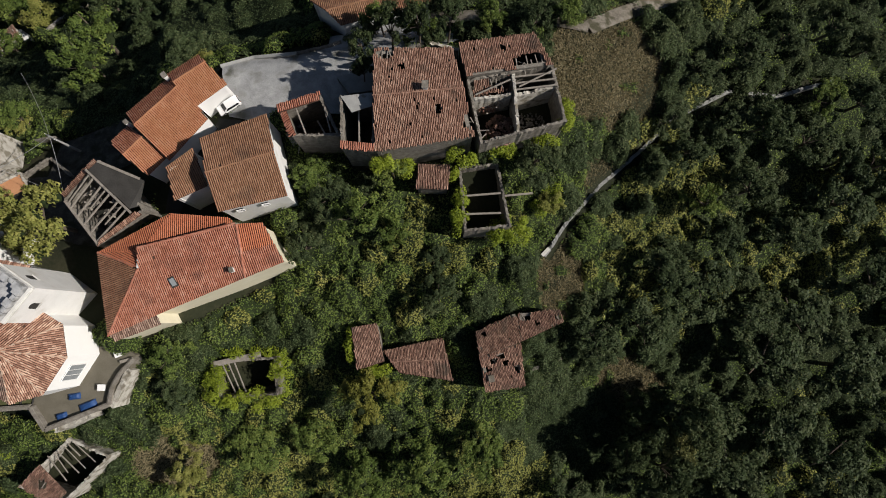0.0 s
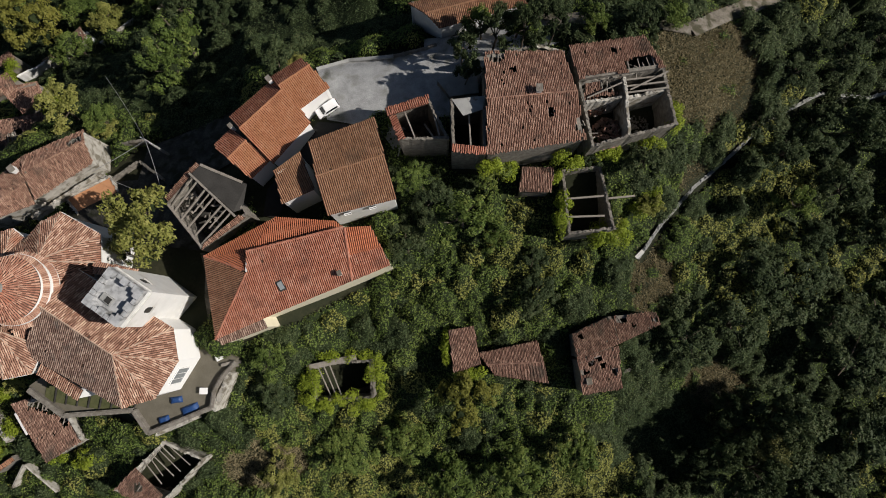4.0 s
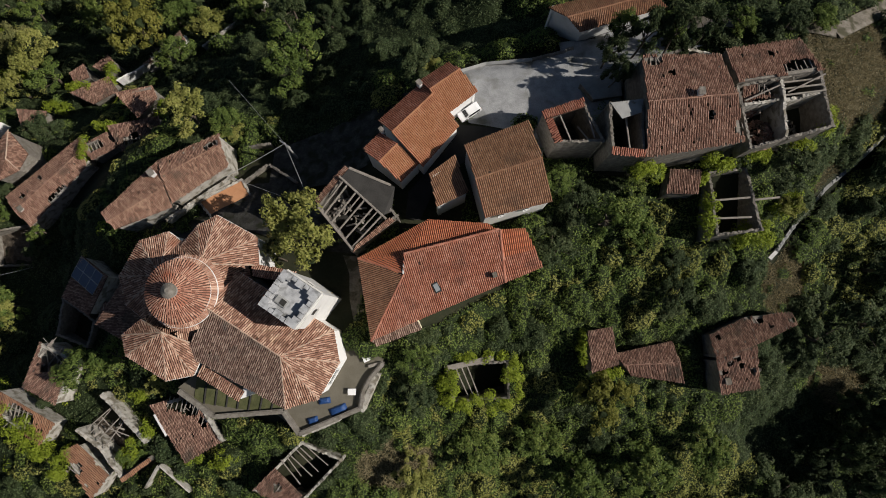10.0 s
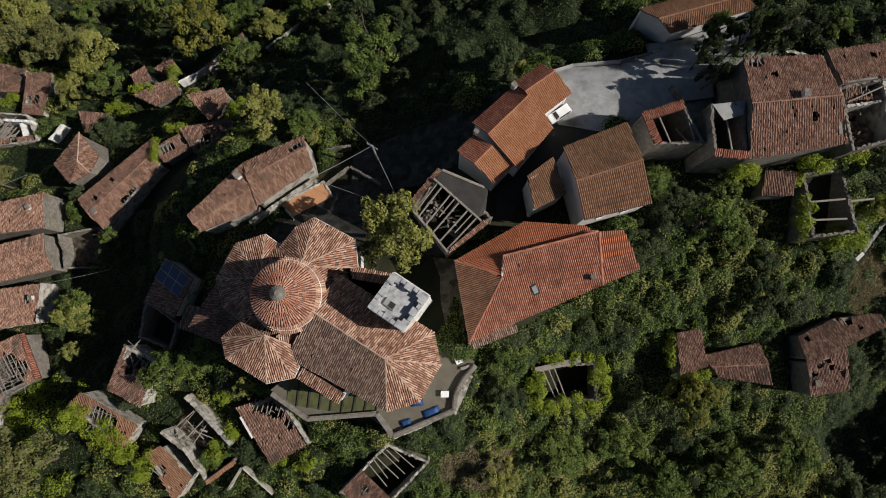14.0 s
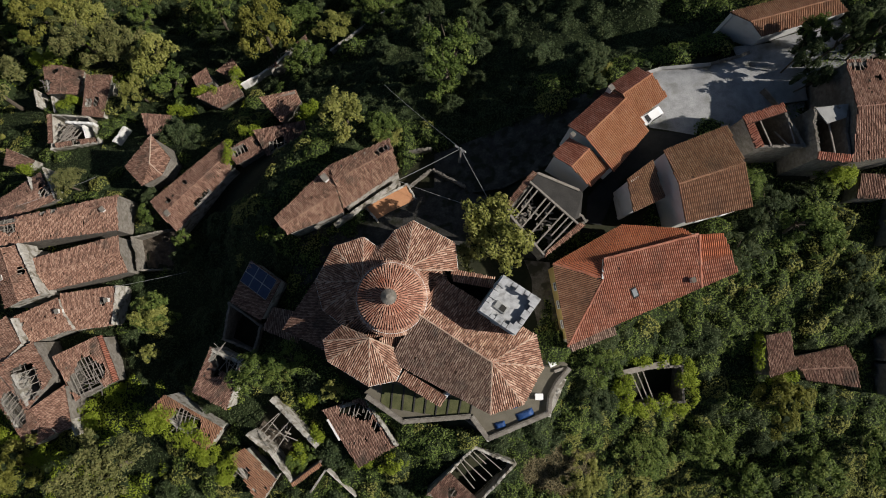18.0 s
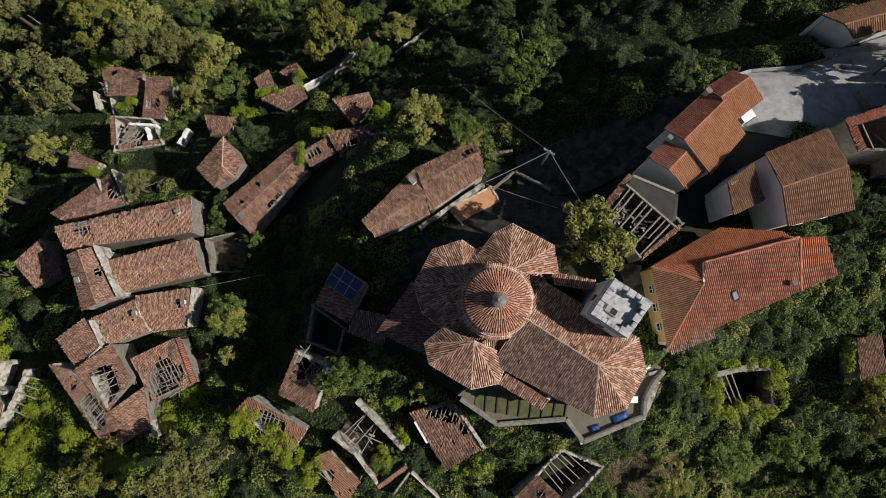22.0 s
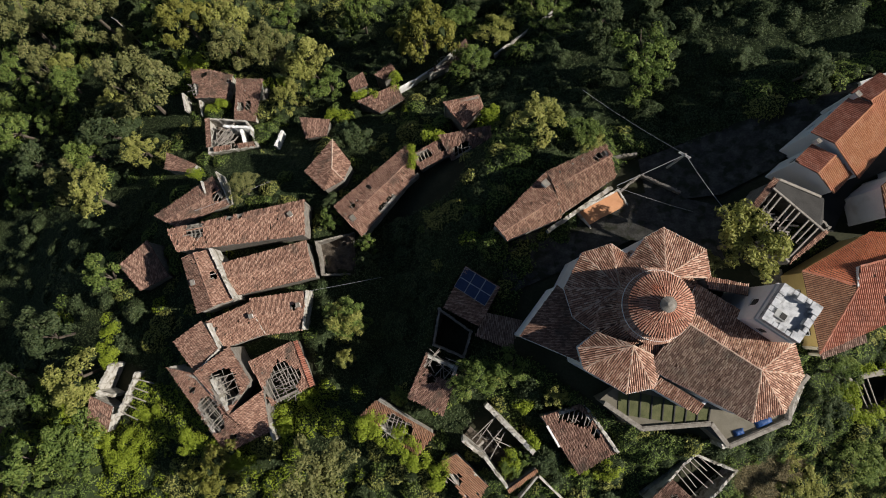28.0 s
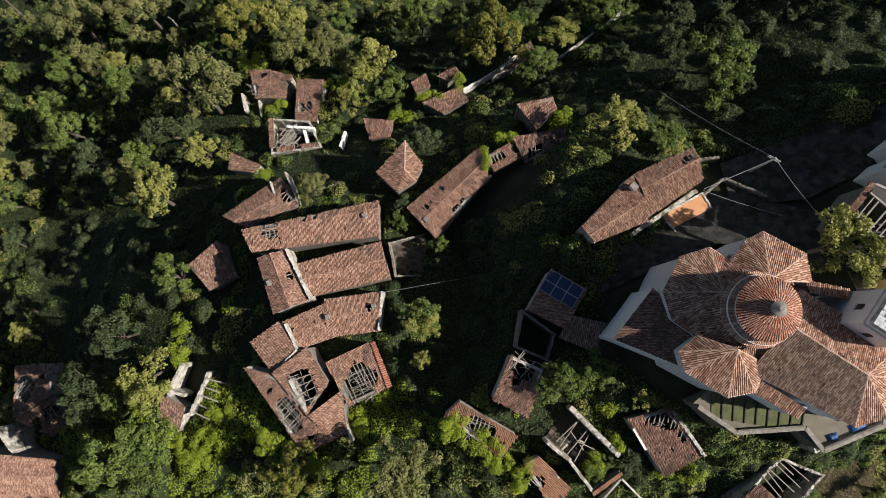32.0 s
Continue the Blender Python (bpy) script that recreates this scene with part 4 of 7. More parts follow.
def cone_roof(center, r, z0, z1, parent, tile, n=72, seed=0):
    """Cover tiles in rays on a shallow cone, over a dark bed; new rays begin where the old ones spread."""
    rng = np.random.RandomState(seed)
    out = []
    level = lambda t: z1 + (z0 - z1) * (0.75 * t + 0.25 * t * t)
    rings = 11
    for ring in range(1, rings):
        t0, t1 = ring / rings, (ring + 1) / rings
        every = 4 if t1 < 0.32 else 2 if t1 < 0.62 else 1
        for i in range(0, n, every):
            a = 2 * math.pi * i / n + rng.normal(0, 0.006)
            hw = 0.5 * min(0.27, 0.62 * 2 * math.pi * r * t1 * every / n)
            pr = [(-1.0, 0.03), (-0.55, 0.12), (0.55, 0.12), (1.0, 0.03)]
            lift = rng.normal(0, 0.008)
            v = []
            for t, g in ((t0 - 0.01, 0.0), (t1 + 0.01, 0.035)):
                for o, h in pr:
                    px, py = r * t, o * hw
                    v.append((center[0] + px * math.cos(a) - py * math.sin(a), center[1] + px * math.sin(a) + py * math.cos(a), level(t) + h + g + lift))
            out.append(v)
    v = np.array(out)
    m = len(v)
    idx = np.array([0, 1, 5, 4, 1, 2, 6, 5, 2, 3, 7, 6])
    f = (np.arange(m)[:, None] * 8 + idx).reshape(-1, 4)
    ob = solid("dome_tiles", v.reshape(-1, 3), [tuple(int(k) for k in q) for q in f], tile, parent)
    ob["kind"] = "stuff"
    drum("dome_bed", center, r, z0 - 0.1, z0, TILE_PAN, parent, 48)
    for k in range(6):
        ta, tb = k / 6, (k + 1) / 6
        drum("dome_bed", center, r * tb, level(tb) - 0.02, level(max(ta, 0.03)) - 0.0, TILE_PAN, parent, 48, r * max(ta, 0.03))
    return ob


def ring_roof(center, r0, r1, z0, z1, parent, tile, n=120):
    """A narrow ring of short tiles that falls outwards."""
    out = []
    for i in range(n):
        a0, a1 = 2 * math.pi * i / n, 2 * math.pi * (i + 0.95) / n
        am = (a0 + a1) / 2
        pt = lambda a, r, z: (center[0] + r * math.cos(a), center[1] + r * math.sin(a), z)
        out.append([pt(a0, r0, z1), pt(am, r0, z1 + 0.07), pt(am, r1, z0 + 0.07), pt(a0, r1, z0)])
        out.append([pt(am, r0, z1 + 0.07), pt(a1, r0, z1), pt(a1, r1, z0), pt(am, r1, z0 + 0.07)])
    ob = quads("ring_tiles", np.array(out), tile, parent)
    ob["kind"] = "stuff"
    return ob


def drum(name, center, r, z0, z1, material, parent, n=40, r2=None, label=""):
    bm = bmesh.new()
    ring = []
    for z, rr in ((z0, r), (z1, r2 or r)):
        ring.append([bm.verts.new((center[0] + rr * math.cos(2 * math.pi * i / n), center[1] + rr * math.sin(2 * math.pi * i / n), z)) for i in range(n)])
    for i in range(n):
        bm.faces.new((ring[0][i], ring[0][(i + 1) % n], ring[1][(i + 1) % n], ring[1][i]))
    bm.faces.new(ring[0][::-1])
    bm.faces.new(ring[1])
    return part(name, bm, material, parent, label)


drum("drum", DOME, 4.8, 2, 8.7, WHITE, church)
drum("lower_cornice", DOME, 5.4, 7.1, 7.4, WHITE, church, label="white plaster cornice ring")
ring_roof(DOME, 4.8, 5.5, 7.4, 7.75, church, TILE_CHURCH)
drum("upper_cornice", DOME, 5.05, 8.5, 8.8, WHITE, church, label="white plaster cornice ring")
ring_roof(DOME, 4.2, 5.0, 8.8, 9.2, church, TILE_CHURCH)
drum("upper_drum", DOME, 4.25, 8.7, 10.3, WHITE, church)
cone_roof(DOME, 4.55, 10.3, 12.9, church, TILE_DOME)
drum("lantern", DOME, 0.95, 12.2, 13.3, CONCRETE, church, 16, label="grey stone lantern cap")
drum("lantern_cap", DOME, 1.1, 13.3, 13.9, STONE, church, 16, 0.3)


for k in range(14):
    a0, a1 = (2 * math.pi * (k + e) / 14 for e in (0, 1))
    rim4 = [(*(DOME + vec((math.cos(a), math.sin(a))) * r), z) for a, r, z in ((a0, 4.8, 6.3), (a1, 4.8, 6.3), (a1, 8.6, 3.4), (a0, 8.6, 3.4))]
    tile_facet(rim4, TILE_CHURCH, church, 0.3, age=0.5, seed=40 + k, name="valley_tiles")


def lobe(apex, rim, base, seed=0, tile=TILE_CHURCH, wall=PLASTER):
    """A many-sided apse under a fan of tiled facets; rim: eave corners in order."""
    o = vec(apex)
    rim = [vec(p) for p in rim]
    for i in range(len(rim) - 1):
        tile_facet([o, rim[i], rim[i + 1]], tile, church, 0.3, age=0.5, seed=seed + i)
        ridge_caps(rim[i], o, CAP, church, 0.13, seed + i)
        q = [lerp(o, rim[k], 0.95) for k in (i, i + 1)]
        if np.cross(q[1][:2] - q[0][:2], o[:2] - q[0][:2]) < 0:
            q = q[::-1]
        wall_slab(q[0], q[1], rim[i][2] - 0.15, rim[i][2] - 0.15, base, wall, church, 0.6)
        e = [lerp(o, rim[k], 0.985) for k in (i, i + 1)]
        bar("cornice_band", e[0] - vec((0, 0, 0.22)), e[1] - vec((0, 0, 0.22)), (0.35, 0.22), wall, church)
    ridge_caps(rim[-1], o, CAP, church, 0.13, seed + 9)


lobe((-73.9, 9.6, 7.4), [(-78.2, 12.4, 4.2), (-75.7, 15.7, 4.2), (-72.8, 17.2, 4.2), (-66.6, 13.8, 4.2), (-66.2, 9.6, 4.4)], -9, 60)
lobe((-80.2, 8.0, 6.1), [(-77.6, 12.8, 3.4), (-80.5, 14.9, 3.2), (-85.0, 13.5, 3.0), (-87.8, 8.2, 2.9), (-86.6, 3.9, 2.9), (-83.0, 1.2, 3.4)], -15, 70)
lobe((-79.0, -0.2, 7.4), [(-83.5, 1.6, 4.4), (-86.2, -0.6, 4.2), (-85.5, -3.6, 4.2), (-79.4, -7.3, 4.2), (-75.4, -6.5, 4.2), (-73.6, -2.6, 4.6)], -13, 80)
# nave
n0, n1 = at(4.4, 0.4, 9.0), at(16.7, 1.2, 8.6)
nA, nB = at(3.5, 6.6, 5.8), at(19.9, 8.2, 5.0)
nC, nD = at(4.5, -7.6, 4.7), at(21.2, -5.0, 4.9)
tile_facet([nA, nB, n1, n0], TILE_CHURCH, church, 0.3, age=0.5, seed=90)
# greyer tiles; the slope's turn from the sun is in their colour too
tile_facet([n0, n1, nD, nC], TILE_GREY, church, 0.3, age=0.5, seed=91)
ridge_caps(n0, n1, CAP, church, 0.13)
rim = [nB, at(23.5, 5.0, 5), at(24.2, -1.0, 5), nD]
for i in range(3):
    tile_facet([n1, rim[i], rim[i + 1]], TILE_CHURCH, church, 0.3, age=0.5, seed=92 + i)
    ridge_caps(rim[i], n1, CAP, church, 0.13)
ridge_caps(nD, n1, CAP, church, 0.13)
outline = [nA, nB, *rim[1:-1], nD, nC]
cc = np.mean(outline, 0)
outline = [p - (p - cc) / np.linalg.norm((p - cc)[:2]) * 0.45 for p in outline]
for i in range(len(outline)):
    p, q = outline[i], outline[(i + 1) % len(outline)]
    wall_slab(q, p, q[2] - 0.2, p[2] - 0.2, -6.5, WHITE, church, 0.6)
    bar("cornice_band", q - vec((0, 0, 0.3)), p - vec((0, 0, 0.3)), (0.5, 0.28), WHITE, church)
tile_facet([(-74.8, -4.4, 3.9), (-77.8, -0.4, 5.9), (-72.6, 2.6, 6.9), (-71.6, -1.8, 5.2)], TILE_CHURCH, church, 0.3, age=0.3, seed=96, name="valley_tiles")
# low aisle roof
tile_facet([(-74.2, -4.9, 4.0), (-68.0, -8.9, 4.0), (-69.0, -10.4, 3.3), (-75.3, -6.6, 3.3)], TILE_CHURCH, church, 0.3, age=0.5, seed=97)
wall_slab((-75.2, -6.3), (-68.9, -10.1), 3.2, 3.2, -6, WHITE, church, 0.5, name="aisle_wall")
wall_slab((-68.9, -10.1), (-67.6, -8.6), 3.2, 3.9, -6, WHITE, church, 0.5, name="aisle_wall")
tile_facet([(-67.4, 9.9, 4.6), (-60.6, 8.6, 4.3), (-61.2, 6.9, 4.9), (-66.9, 7.9, 5.1)], TILE_CHURCH, church, 0.3, age=0.6, seed=99, name="passage_tiles")
wall_slab((-60.7, 8.3), (-67.2, 9.5), 4.1, 4.4, -8, PLASTER, church, 0.4, name="passage_wall")
# western sacristy, a lean-to under the apses
SAC = [(-94.0, 1.0), (-88.2, 8.9), (-82.5, 3.5), (-79.5, -5.4)]
# darker tiles and a steeper fall stand in for the dome's shade
tile_facet([(*p, z) for p, z in zip(SAC, (-2.6, -0.4, 2.4, 3.2))], TILE_RUIN, church, 0.3, age=0.5, seed=98)
for i, j, za, zb in ((1, 0, -0.6, -2.8), (0, 3, -2.8, 3.0)):
    wall_slab(lerp(SAC[i], SAC[2], 0.02), lerp(SAC[j], SAC[2], 0.02), za, zb, -16, WHITE, church, 0.5, name="sacristy_wall")
# apse window with its awning frame
def glazing(name, a, b, z0, z1, parent, out=0.06, frame_mat=WHITE, pane_mat=GLASS_DARK, bars=1):
    """A window on the wall face a-b: frame and pane; out: towards the right of the way from a to b."""
    a, b = vec(a), vec(b)
    d = (b - a) / np.linalg.norm(b - a)
    n = vec((d[1], -d[0])) * out
    win = solid(name, [(*(p + n * k), z) for k in (-1.0, 0.5) for z in (z0, z1) for p in (a, b)], [(0, 1, 3, 2), (4, 6, 7, 5), (0, 4, 5, 1), (2, 3, 7, 6), (0, 2, 6, 4), (1, 5, 7, 3)], pane_mat, parent)
    e = a + n
    f = b + n
    for p, q in (((*e, z0), (*f, z0)), ((*e, z1), (*f, z1)), ((*e, z0), (*e, z1)), ((*f, z0), (*f, z1))):
        bar("window_frame", p, q, 0.12, frame_mat, win, up=(0.3, 0.2, 1))
    for k in range(bars):
        m = e + (f - e) * (k + 1) / (bars + 1)
        bar("glazing_bar", (*m, z0), (*m, z1), 0.06, frame_mat, win, up=(0.3, 0.2, 1))
    return win


wa, wb = outline[3][:2], outline[2][:2]
glazing("window", lerp(wa, wb, 0.26), lerp(wa, wb, 0.74), -2.2, 2.0, church, 0.12, WHITE, PANE, 2)

# bell tower
tower = thing("bell_tower", "square plastered bell tower with a battlemented stone parapet", "tower")
TW = [vec(p) for p in ((-60.2, 8.2), (-63.6, 3.5), (-58.8, 0.2), (-55.3, 4.9))]
for i in range(4):
    j = (i + 1) % 4
    p, q = TW[i], TW[j]
    wall_slab(p, q, 12.52, 12.52, -6, PLASTER, tower, 0.7)
    d = (q - p) / np.linalg.norm(q - p)
    nrm = vec((d[1], -d[0]))
    bar("string_course", (*(p + nrm * 0.05), 11.6), (*(q + nrm * 0.05), 11.6), (0.3, 0.25), PALE_STONE, tower)
    # belfry opening, arched: a dark panel stands in for its shade
    m = (p + q) / 2
    arch = [(-0.5, 7.6), (0.5, 7.6)] + [(0.5 * math.cos(t), 8.9 + 0.5 * math.sin(t)) for t in np.linspace(0, math.pi, 9)]
    k = len(arch)
    vs = [(*(m + d * x + nrm * o), z) for o in (0.012, -0.3) for x, z in arch]
    solid("belfry_opening", vs, [tuple(range(k)), tuple(range(2 * k - 1, k - 1, -1))] + [(x, (x + 1) % k, (x + 1) % k + k, x + k) for x in range(k)], FELT, tower)
    bar("opening_sill", (*(m - d * 0.65 + nrm * 0.06), 7.5), (*(m + d * 0.65 + nrm * 0.06), 7.5), (0.24, 0.18), PALE_STONE, tower)
    # parapet: thick corner blocks and a middle block, thinner runs and slits between
    ln = np.linalg.norm(q - p)
    for s0, s1, w0, zt in ((0.0, 0.26, 1.0, 13.6), (0.275, 0.39, 0.6, 13.56), (0.405, 0.595, 0.95, 13.6), (0.61, 0.725, 0.6, 13.56), (0.74, 1.0, 1.0, 13.6)):
        a0, a1 = p + d * ln * s0, p + d * ln * s1
        cs = [a0, a1, a1 - nrm * w0, a0 - nrm * w0]
        if s0 == 0.0:
            cs[3] = a0 - nrm * w0 + d * 0.02
        solid("merlon", [(*c, z + 0.004 * i) for z in (12.5, zt) for c in cs], [(3, 2, 1, 0), (4, 5, 6, 7)] + [(x, (x + 1) % 4, (x + 1) % 4 + 4, x + 4) for x in range(4)], TOWER_TOP, tower)
top = inset(TW, 0.1)
solid("tower_roof", [(*p, z) for z in (12.2, 12.56) for p in top], [(3, 2, 1, 0), (4, 5, 6, 7)] + [(x, (x + 1) % 4, (x + 1) % 4 + 4, x + 4) for x in range(4)], TOWER_TOP, tower, "pale stained roof slab")
hc = vec((-60.6, 3.9))
hatch = bar("roof_hatch", (hc[0] - 0.7, hc[1] + 0.5, 12.7), (hc[0] + 0.7, hc[1] - 0.5, 12.7), (1.1, 0.45), CONCRETE, tower)
bar("hatch_lid", (hc[0] - 0.1, hc[1] + 0.08, 12.95), (hc[0] + 0.55, hc[1] - 0.4, 12.95), (0.8, 0.08), FELT, tower, "dark hatch lid")

# terrace beside the church
TERR = [(-54.4, -1.2), (-48.6, -4.8), (-51.3, -11.9), (-61.6, -16.2), (-65.6, -13.1), (-76.6, -13.1), (-81.2, -9.1), (-70, 0), (-60, 6)]
tagged(solid("terrace", [(*p, -4.4) for p in TERR] + [(*p, -12) for p in TERR], [tuple(range(8, -1, -1))] + [(i, i + 9, (i + 1) % 9 + 9, (i + 1) % 9) for i in range(9)], TERRACE), "worn screed terrace round the church", "terrace", kind="structure")

# house north of the church
house("house", "rendered house with a patched clay tile roof beside the church", [(-88.2, 29.2), (-77.7, 33.9), (-76.0, 28.2), (-85.6, 21.6)], (-8.6, -8.6, -9.3, -9.3), 1.3, 0.4, TILE_OLD, OLD_PLASTER, 0.9, holes=((-78.9, 31.6, 1.3, 0.6, 25), (-87.0, 21.2, 0.8, 0.8)), seed=101)
house("house", "bent end of a rendered house with patched clay tiles", [(-97.5, 19.9), (-88.2, 29.2), (-85.6, 21.0), (-95.2, 17.2)], (-8.6, -8.6, -9.3, -9.3), 0.9, 0.6, TILE_OLD, OLD_PLASTER, 0.9, seed=103)
shed("house", "low house with solar panels on its roof", [(-106.2, 5.8), (-102.2, 13.0), (-96.4, 9.2), (-100.0, 2.5)], (-13.4, -11.9, -9.8, -11.4), TILE_OLD, OLD_PLASTER, 0.5, seed=105)
shed("outbuilding", "long low outbuilding with an old tile roof", [(-100.6, 0.9), (-98.6, 4.9), (-90.6, 3.2), (-91.3, -2.8)], (-14.3, -13.4, -13.6, -14.7), TILE_GREY, OLD_PLASTER, 0.6, seed=107)

# ---- ruins south-west of the church ----
shed("ruin", "ruined house with half its tile roof fallen in", [(-112.6, -9.8), (-109.2, -1.9), (-103.4, -4.4), (-106.3, -13.0)], (-14.2, -12.8, -12.6, -13.8), TILE_RUIN, OLD_PLASTER, 1.0, holes=((-106.4, -4.0, 2.9, 2.3, -25), (-108.2, -6.6, 0.8, 0.7)), seed=111, category="ruin")
shed("ruin", "ruined house with orange tiles and open rafters", [(-121.1, -13.1), (-118.3, -10.4), (-107.8, -16.4), (-110.8, -20.5)], (-16.8, -16.2, -16.6, -17.4), TILE_BROWN, OLD_PLASTER, 1.0, holes=((-114.6, -15.4, 2.7, 1.9, -30),), seed=113, category="ruin")
# an open ruin: a long thin stone wall, a white wall, and one wall that kept its tile capping
beams = thing("ruin", "roofless house full of fallen grey beams", "ruin")
wall_slab((-90.2, -19.0), (-98.5, -10.8), -14.3, -14.5, -22, OLD_PLASTER, beams, 0.85, ragged=0.3, seed=1)
wall_slab((-103.1, -17.4), (-99.1, -20.5), -14.6, -14.9, -24, OLD_PLASTER, beams, 0.6, ragged=0.25, seed=2)
wall_slab((-99.1, -20.5), (-95.1, -25.8), -15.0, -15.6, -24, OLD_PLASTER, beams, 0.5, ragged=0.2, seed=3)
wall_slab((-95.1, -25.8), (-90.1, -22.3), -15.8, -15.4, -24, STONE, beams, 0.45, name="capped_wall")
tile_facet([(-95.3, -25.7, -15.5), (-90.3, -22.1, -15.1), (-89.8, -22.7, -15.4), (-94.9, -26.4, -15.8)], TILE_BROWN, beams, age=0.8, seed=115)
rubble(beams, [(-102.6, -17.2), (-98.4, -11.4), (-90.6, -19.2), (-95.0, -25.2)], -20.2, 116)
debris(beams, -98.0, -17.6, -20.2, 2.8, 0.5, 118, STONE, 60)
for x0, y0, x1, y1, z1, w in ((-101.3, -17.1, -97.6, -13.7, -15.4, 0.16), (-100.6, -17.8, -97.0, -13.2, -15.7, 0.13), (-99.7, -19.5, -95.8, -15.2, -15.6, 0.18), (-98.2, -20.5, -95.4, -16.0, -16.2, 0.16),
                              (-97.6, -17.0, -94.4, -18.6, -16.4, 0.14), (-98.8, -15.2, -96.2, -18.8, -16.8, 0.15)):
    bar("fallen_beam", (x0, y0, -15.2), (x1, y1, z1), w, OLD_WOOD, beams)
for i in range(4):
    rb = random.Random(135 + i)
    a0 = vec((rb.uniform(-99.5, -95), rb.uniform(-19.5, -15), rb.uniform(-17.8, -16)))
    bar("fallen_board", a0, a0 + vec((rb.uniform(-2, 2), rb.uniform(-2, 1.4), rb.uniform(-0.7, 0.7))), (rb.uniform(0.12, 0.4), 0.07), OLD_WOOD, beams)
shed("ruin", "ruined house with a partly fallen dark red tile roof", [(-89.6, -12.9), (-82.3, -10.6), (-76.6, -18.9), (-83.2, -22.7)], (-12.8, -12.4, -13.0, -13.5), TILE_RUIN, OLD_PLASTER, 1.0, holes=((-83.6, -13.0, 2.9, 1.2, -17), (-80.2, -15.6, 0.6, 1.0, 30)), seed=117, category="ruin")
open_end = thing("wall", "pale ragged wall top along a ruined house", "wall")
wall_slab((-76.3, -18.8), (-82.0, -10.3), -12.4, -12.1, -20, OLD_PLASTER, open_end, 0.55, ragged=0.2, seed=273)
bar("verge_strip", (-88.5, -14.4, -12.6), (-86.4, -18.0, -12.95), (0.35, 0.1), PLASTER, open_end, "whitewashed verge strip")
shed("ruin", "small ruined house with tiles slipping off its roof", [(-106.8, -21.4), (-104.0, -20.0), (-98.3, -25.6), (-101.4, -30.0)], (-17.3, -17.3, -18, -18), TILE_BROWN, OLD_PLASTER, 1.0, holes=((-104.6, -24.4, 1.4, 1.0),), seed=119, category="ruin")

# ---- the western village ----
house("house", "long abandoned house under a brown tile roof", [(-162.1, 22.2), (-134.3, 28.3), (-134.2, 20.9), (-160.0, 17.6)], (-27.4, -27.4, -27.8, -27.8), 0.9, 0.25, TILE_OLD, STONE, 0.9, holes=((-156.3, 22.0, 1.7, 1.5), (-149.5, 24.3, 0.6, 0.6), (-147.4, 24.8, 0.6, 0.6)), seed=121)
house("house", "abandoned house under a brown tile roof with a pale ridge", [(-150.6, 15.3), (-133.8, 19.8), (-131.7, 12.4), (-148.5, 8.5)], (-26.9, -26.9, -27.5, -27.5), 1.2, 0.5, TILE_OLD, STONE, 0.8, seed=123)
# dark stone and low tops stand in for the shade on this room
end_room = ruin("ruin", "roofless end room with ragged stone walls", [(-132.6, 19.9), (-125.2, 22.4), (-124.6, 13.4), (-131.2, 12.9)], (-29.4, -33.8, -34.2, -30.2), STONE, 0.6, seed=271, thick=0.35)
house("house", "abandoned end house with tile roof and white verge", [(-158.1, 16.2), (-154.6, 5.1), (-147.3, 7.9), (-152.4, 17.9)], (-25.6, -25.6, -25.2, -25.2), 1.3, 0.5, TILE_OLD, OLD_PLASTER, 0.8, holes=((-151.4, 12.6, 0.6, 0.7),), seed=125)
house("house", "abandoned house in the row, tile roof with a chimney", [(-153.0, 3.6), (-144.5, 7.4), (-141.2, 1.1), (-149.9, -1.9)], (-25.9, -25.9, -26, -26), 0.8, 0.5, TILE_OLD, OLD_PLASTER, 0.8, holes=((-151.2, 2.0, 0.9, 0.7),), seed=127)
house("house", "abandoned end house with a white gable wall", [(-145.0, 8.2), (-133.4, 9.9), (-134.2, 1.8), (-143.6, 0.7)], (-27.4, -27.4, -28, -28), 1.1, 0.5, TILE_OLD, PLASTER, 0.8, holes=((-136.0, 6.4, 0.6, 0.6),), seed=129)
shed("house", "abandoned house with a white parapet along its roof", [(-158.7, -0.2), (-153.0, 3.8), (-149.4, -1.6), (-154.1, -6.1)], (-24.6, -23.8, -23.6, -24.4), TILE_OLD, OLD_PLASTER, 0.8, seed=131)
shed("house", "abandoned house with a large hole in its tile roof", [(-153.7, -6.0), (-147.2, -1.0), (-143.0, -7.7), (-146.7, -13.9)], (-22.8, -23.2, -23.8, -22.8), TILE_OLD, STONE, 0.9, holes=((-147.7, -8.8, 2.4, 3.4, 22),), seed=133)
shed("house", "long abandoned house with holes in its roof", [(-159.6, -5.0), (-153.5, -6.3), (-141.6, -18.2), (-147.7, -21.5)], (-24.6, -23, -23.5, -25), TILE_OLD, OLD_PLASTER, 0.9, holes=((-150.4, -14.0, 1.9, 3.5, 30), (-154.3, -9.3, 0.6, 0.6), (-146, -18.2, 0.8, 0.6)), seed=135)
shed("house", "abandoned corner house under brown tiles", [(-146.6, -13.9), (-140.6, -9.3), (-139.3, -17.3), (-141.7, -18.3)], (-22.6, -23.5, -24.5, -24), TILE_OLD, STONE, 0.8, seed=137)
half_open = shed("house", "abandoned house with half its roof open to the rafters", [(-143.9, -4.1), (-135.4, -0.1), (-131.6, -8.9), (-139.4, -12.6)], (-24.4, -24.4, -25.2, -25.2), TILE_OLD, STONE, 0.9, holes=((-136.6, -6.6, 2.8, 2.0, -28), (-137.4, -9.8, 3.4, 2.2, -28)), seed=139)
gap_wall = thing("wall", "white plastered wall left standing in an open roof", "wall")
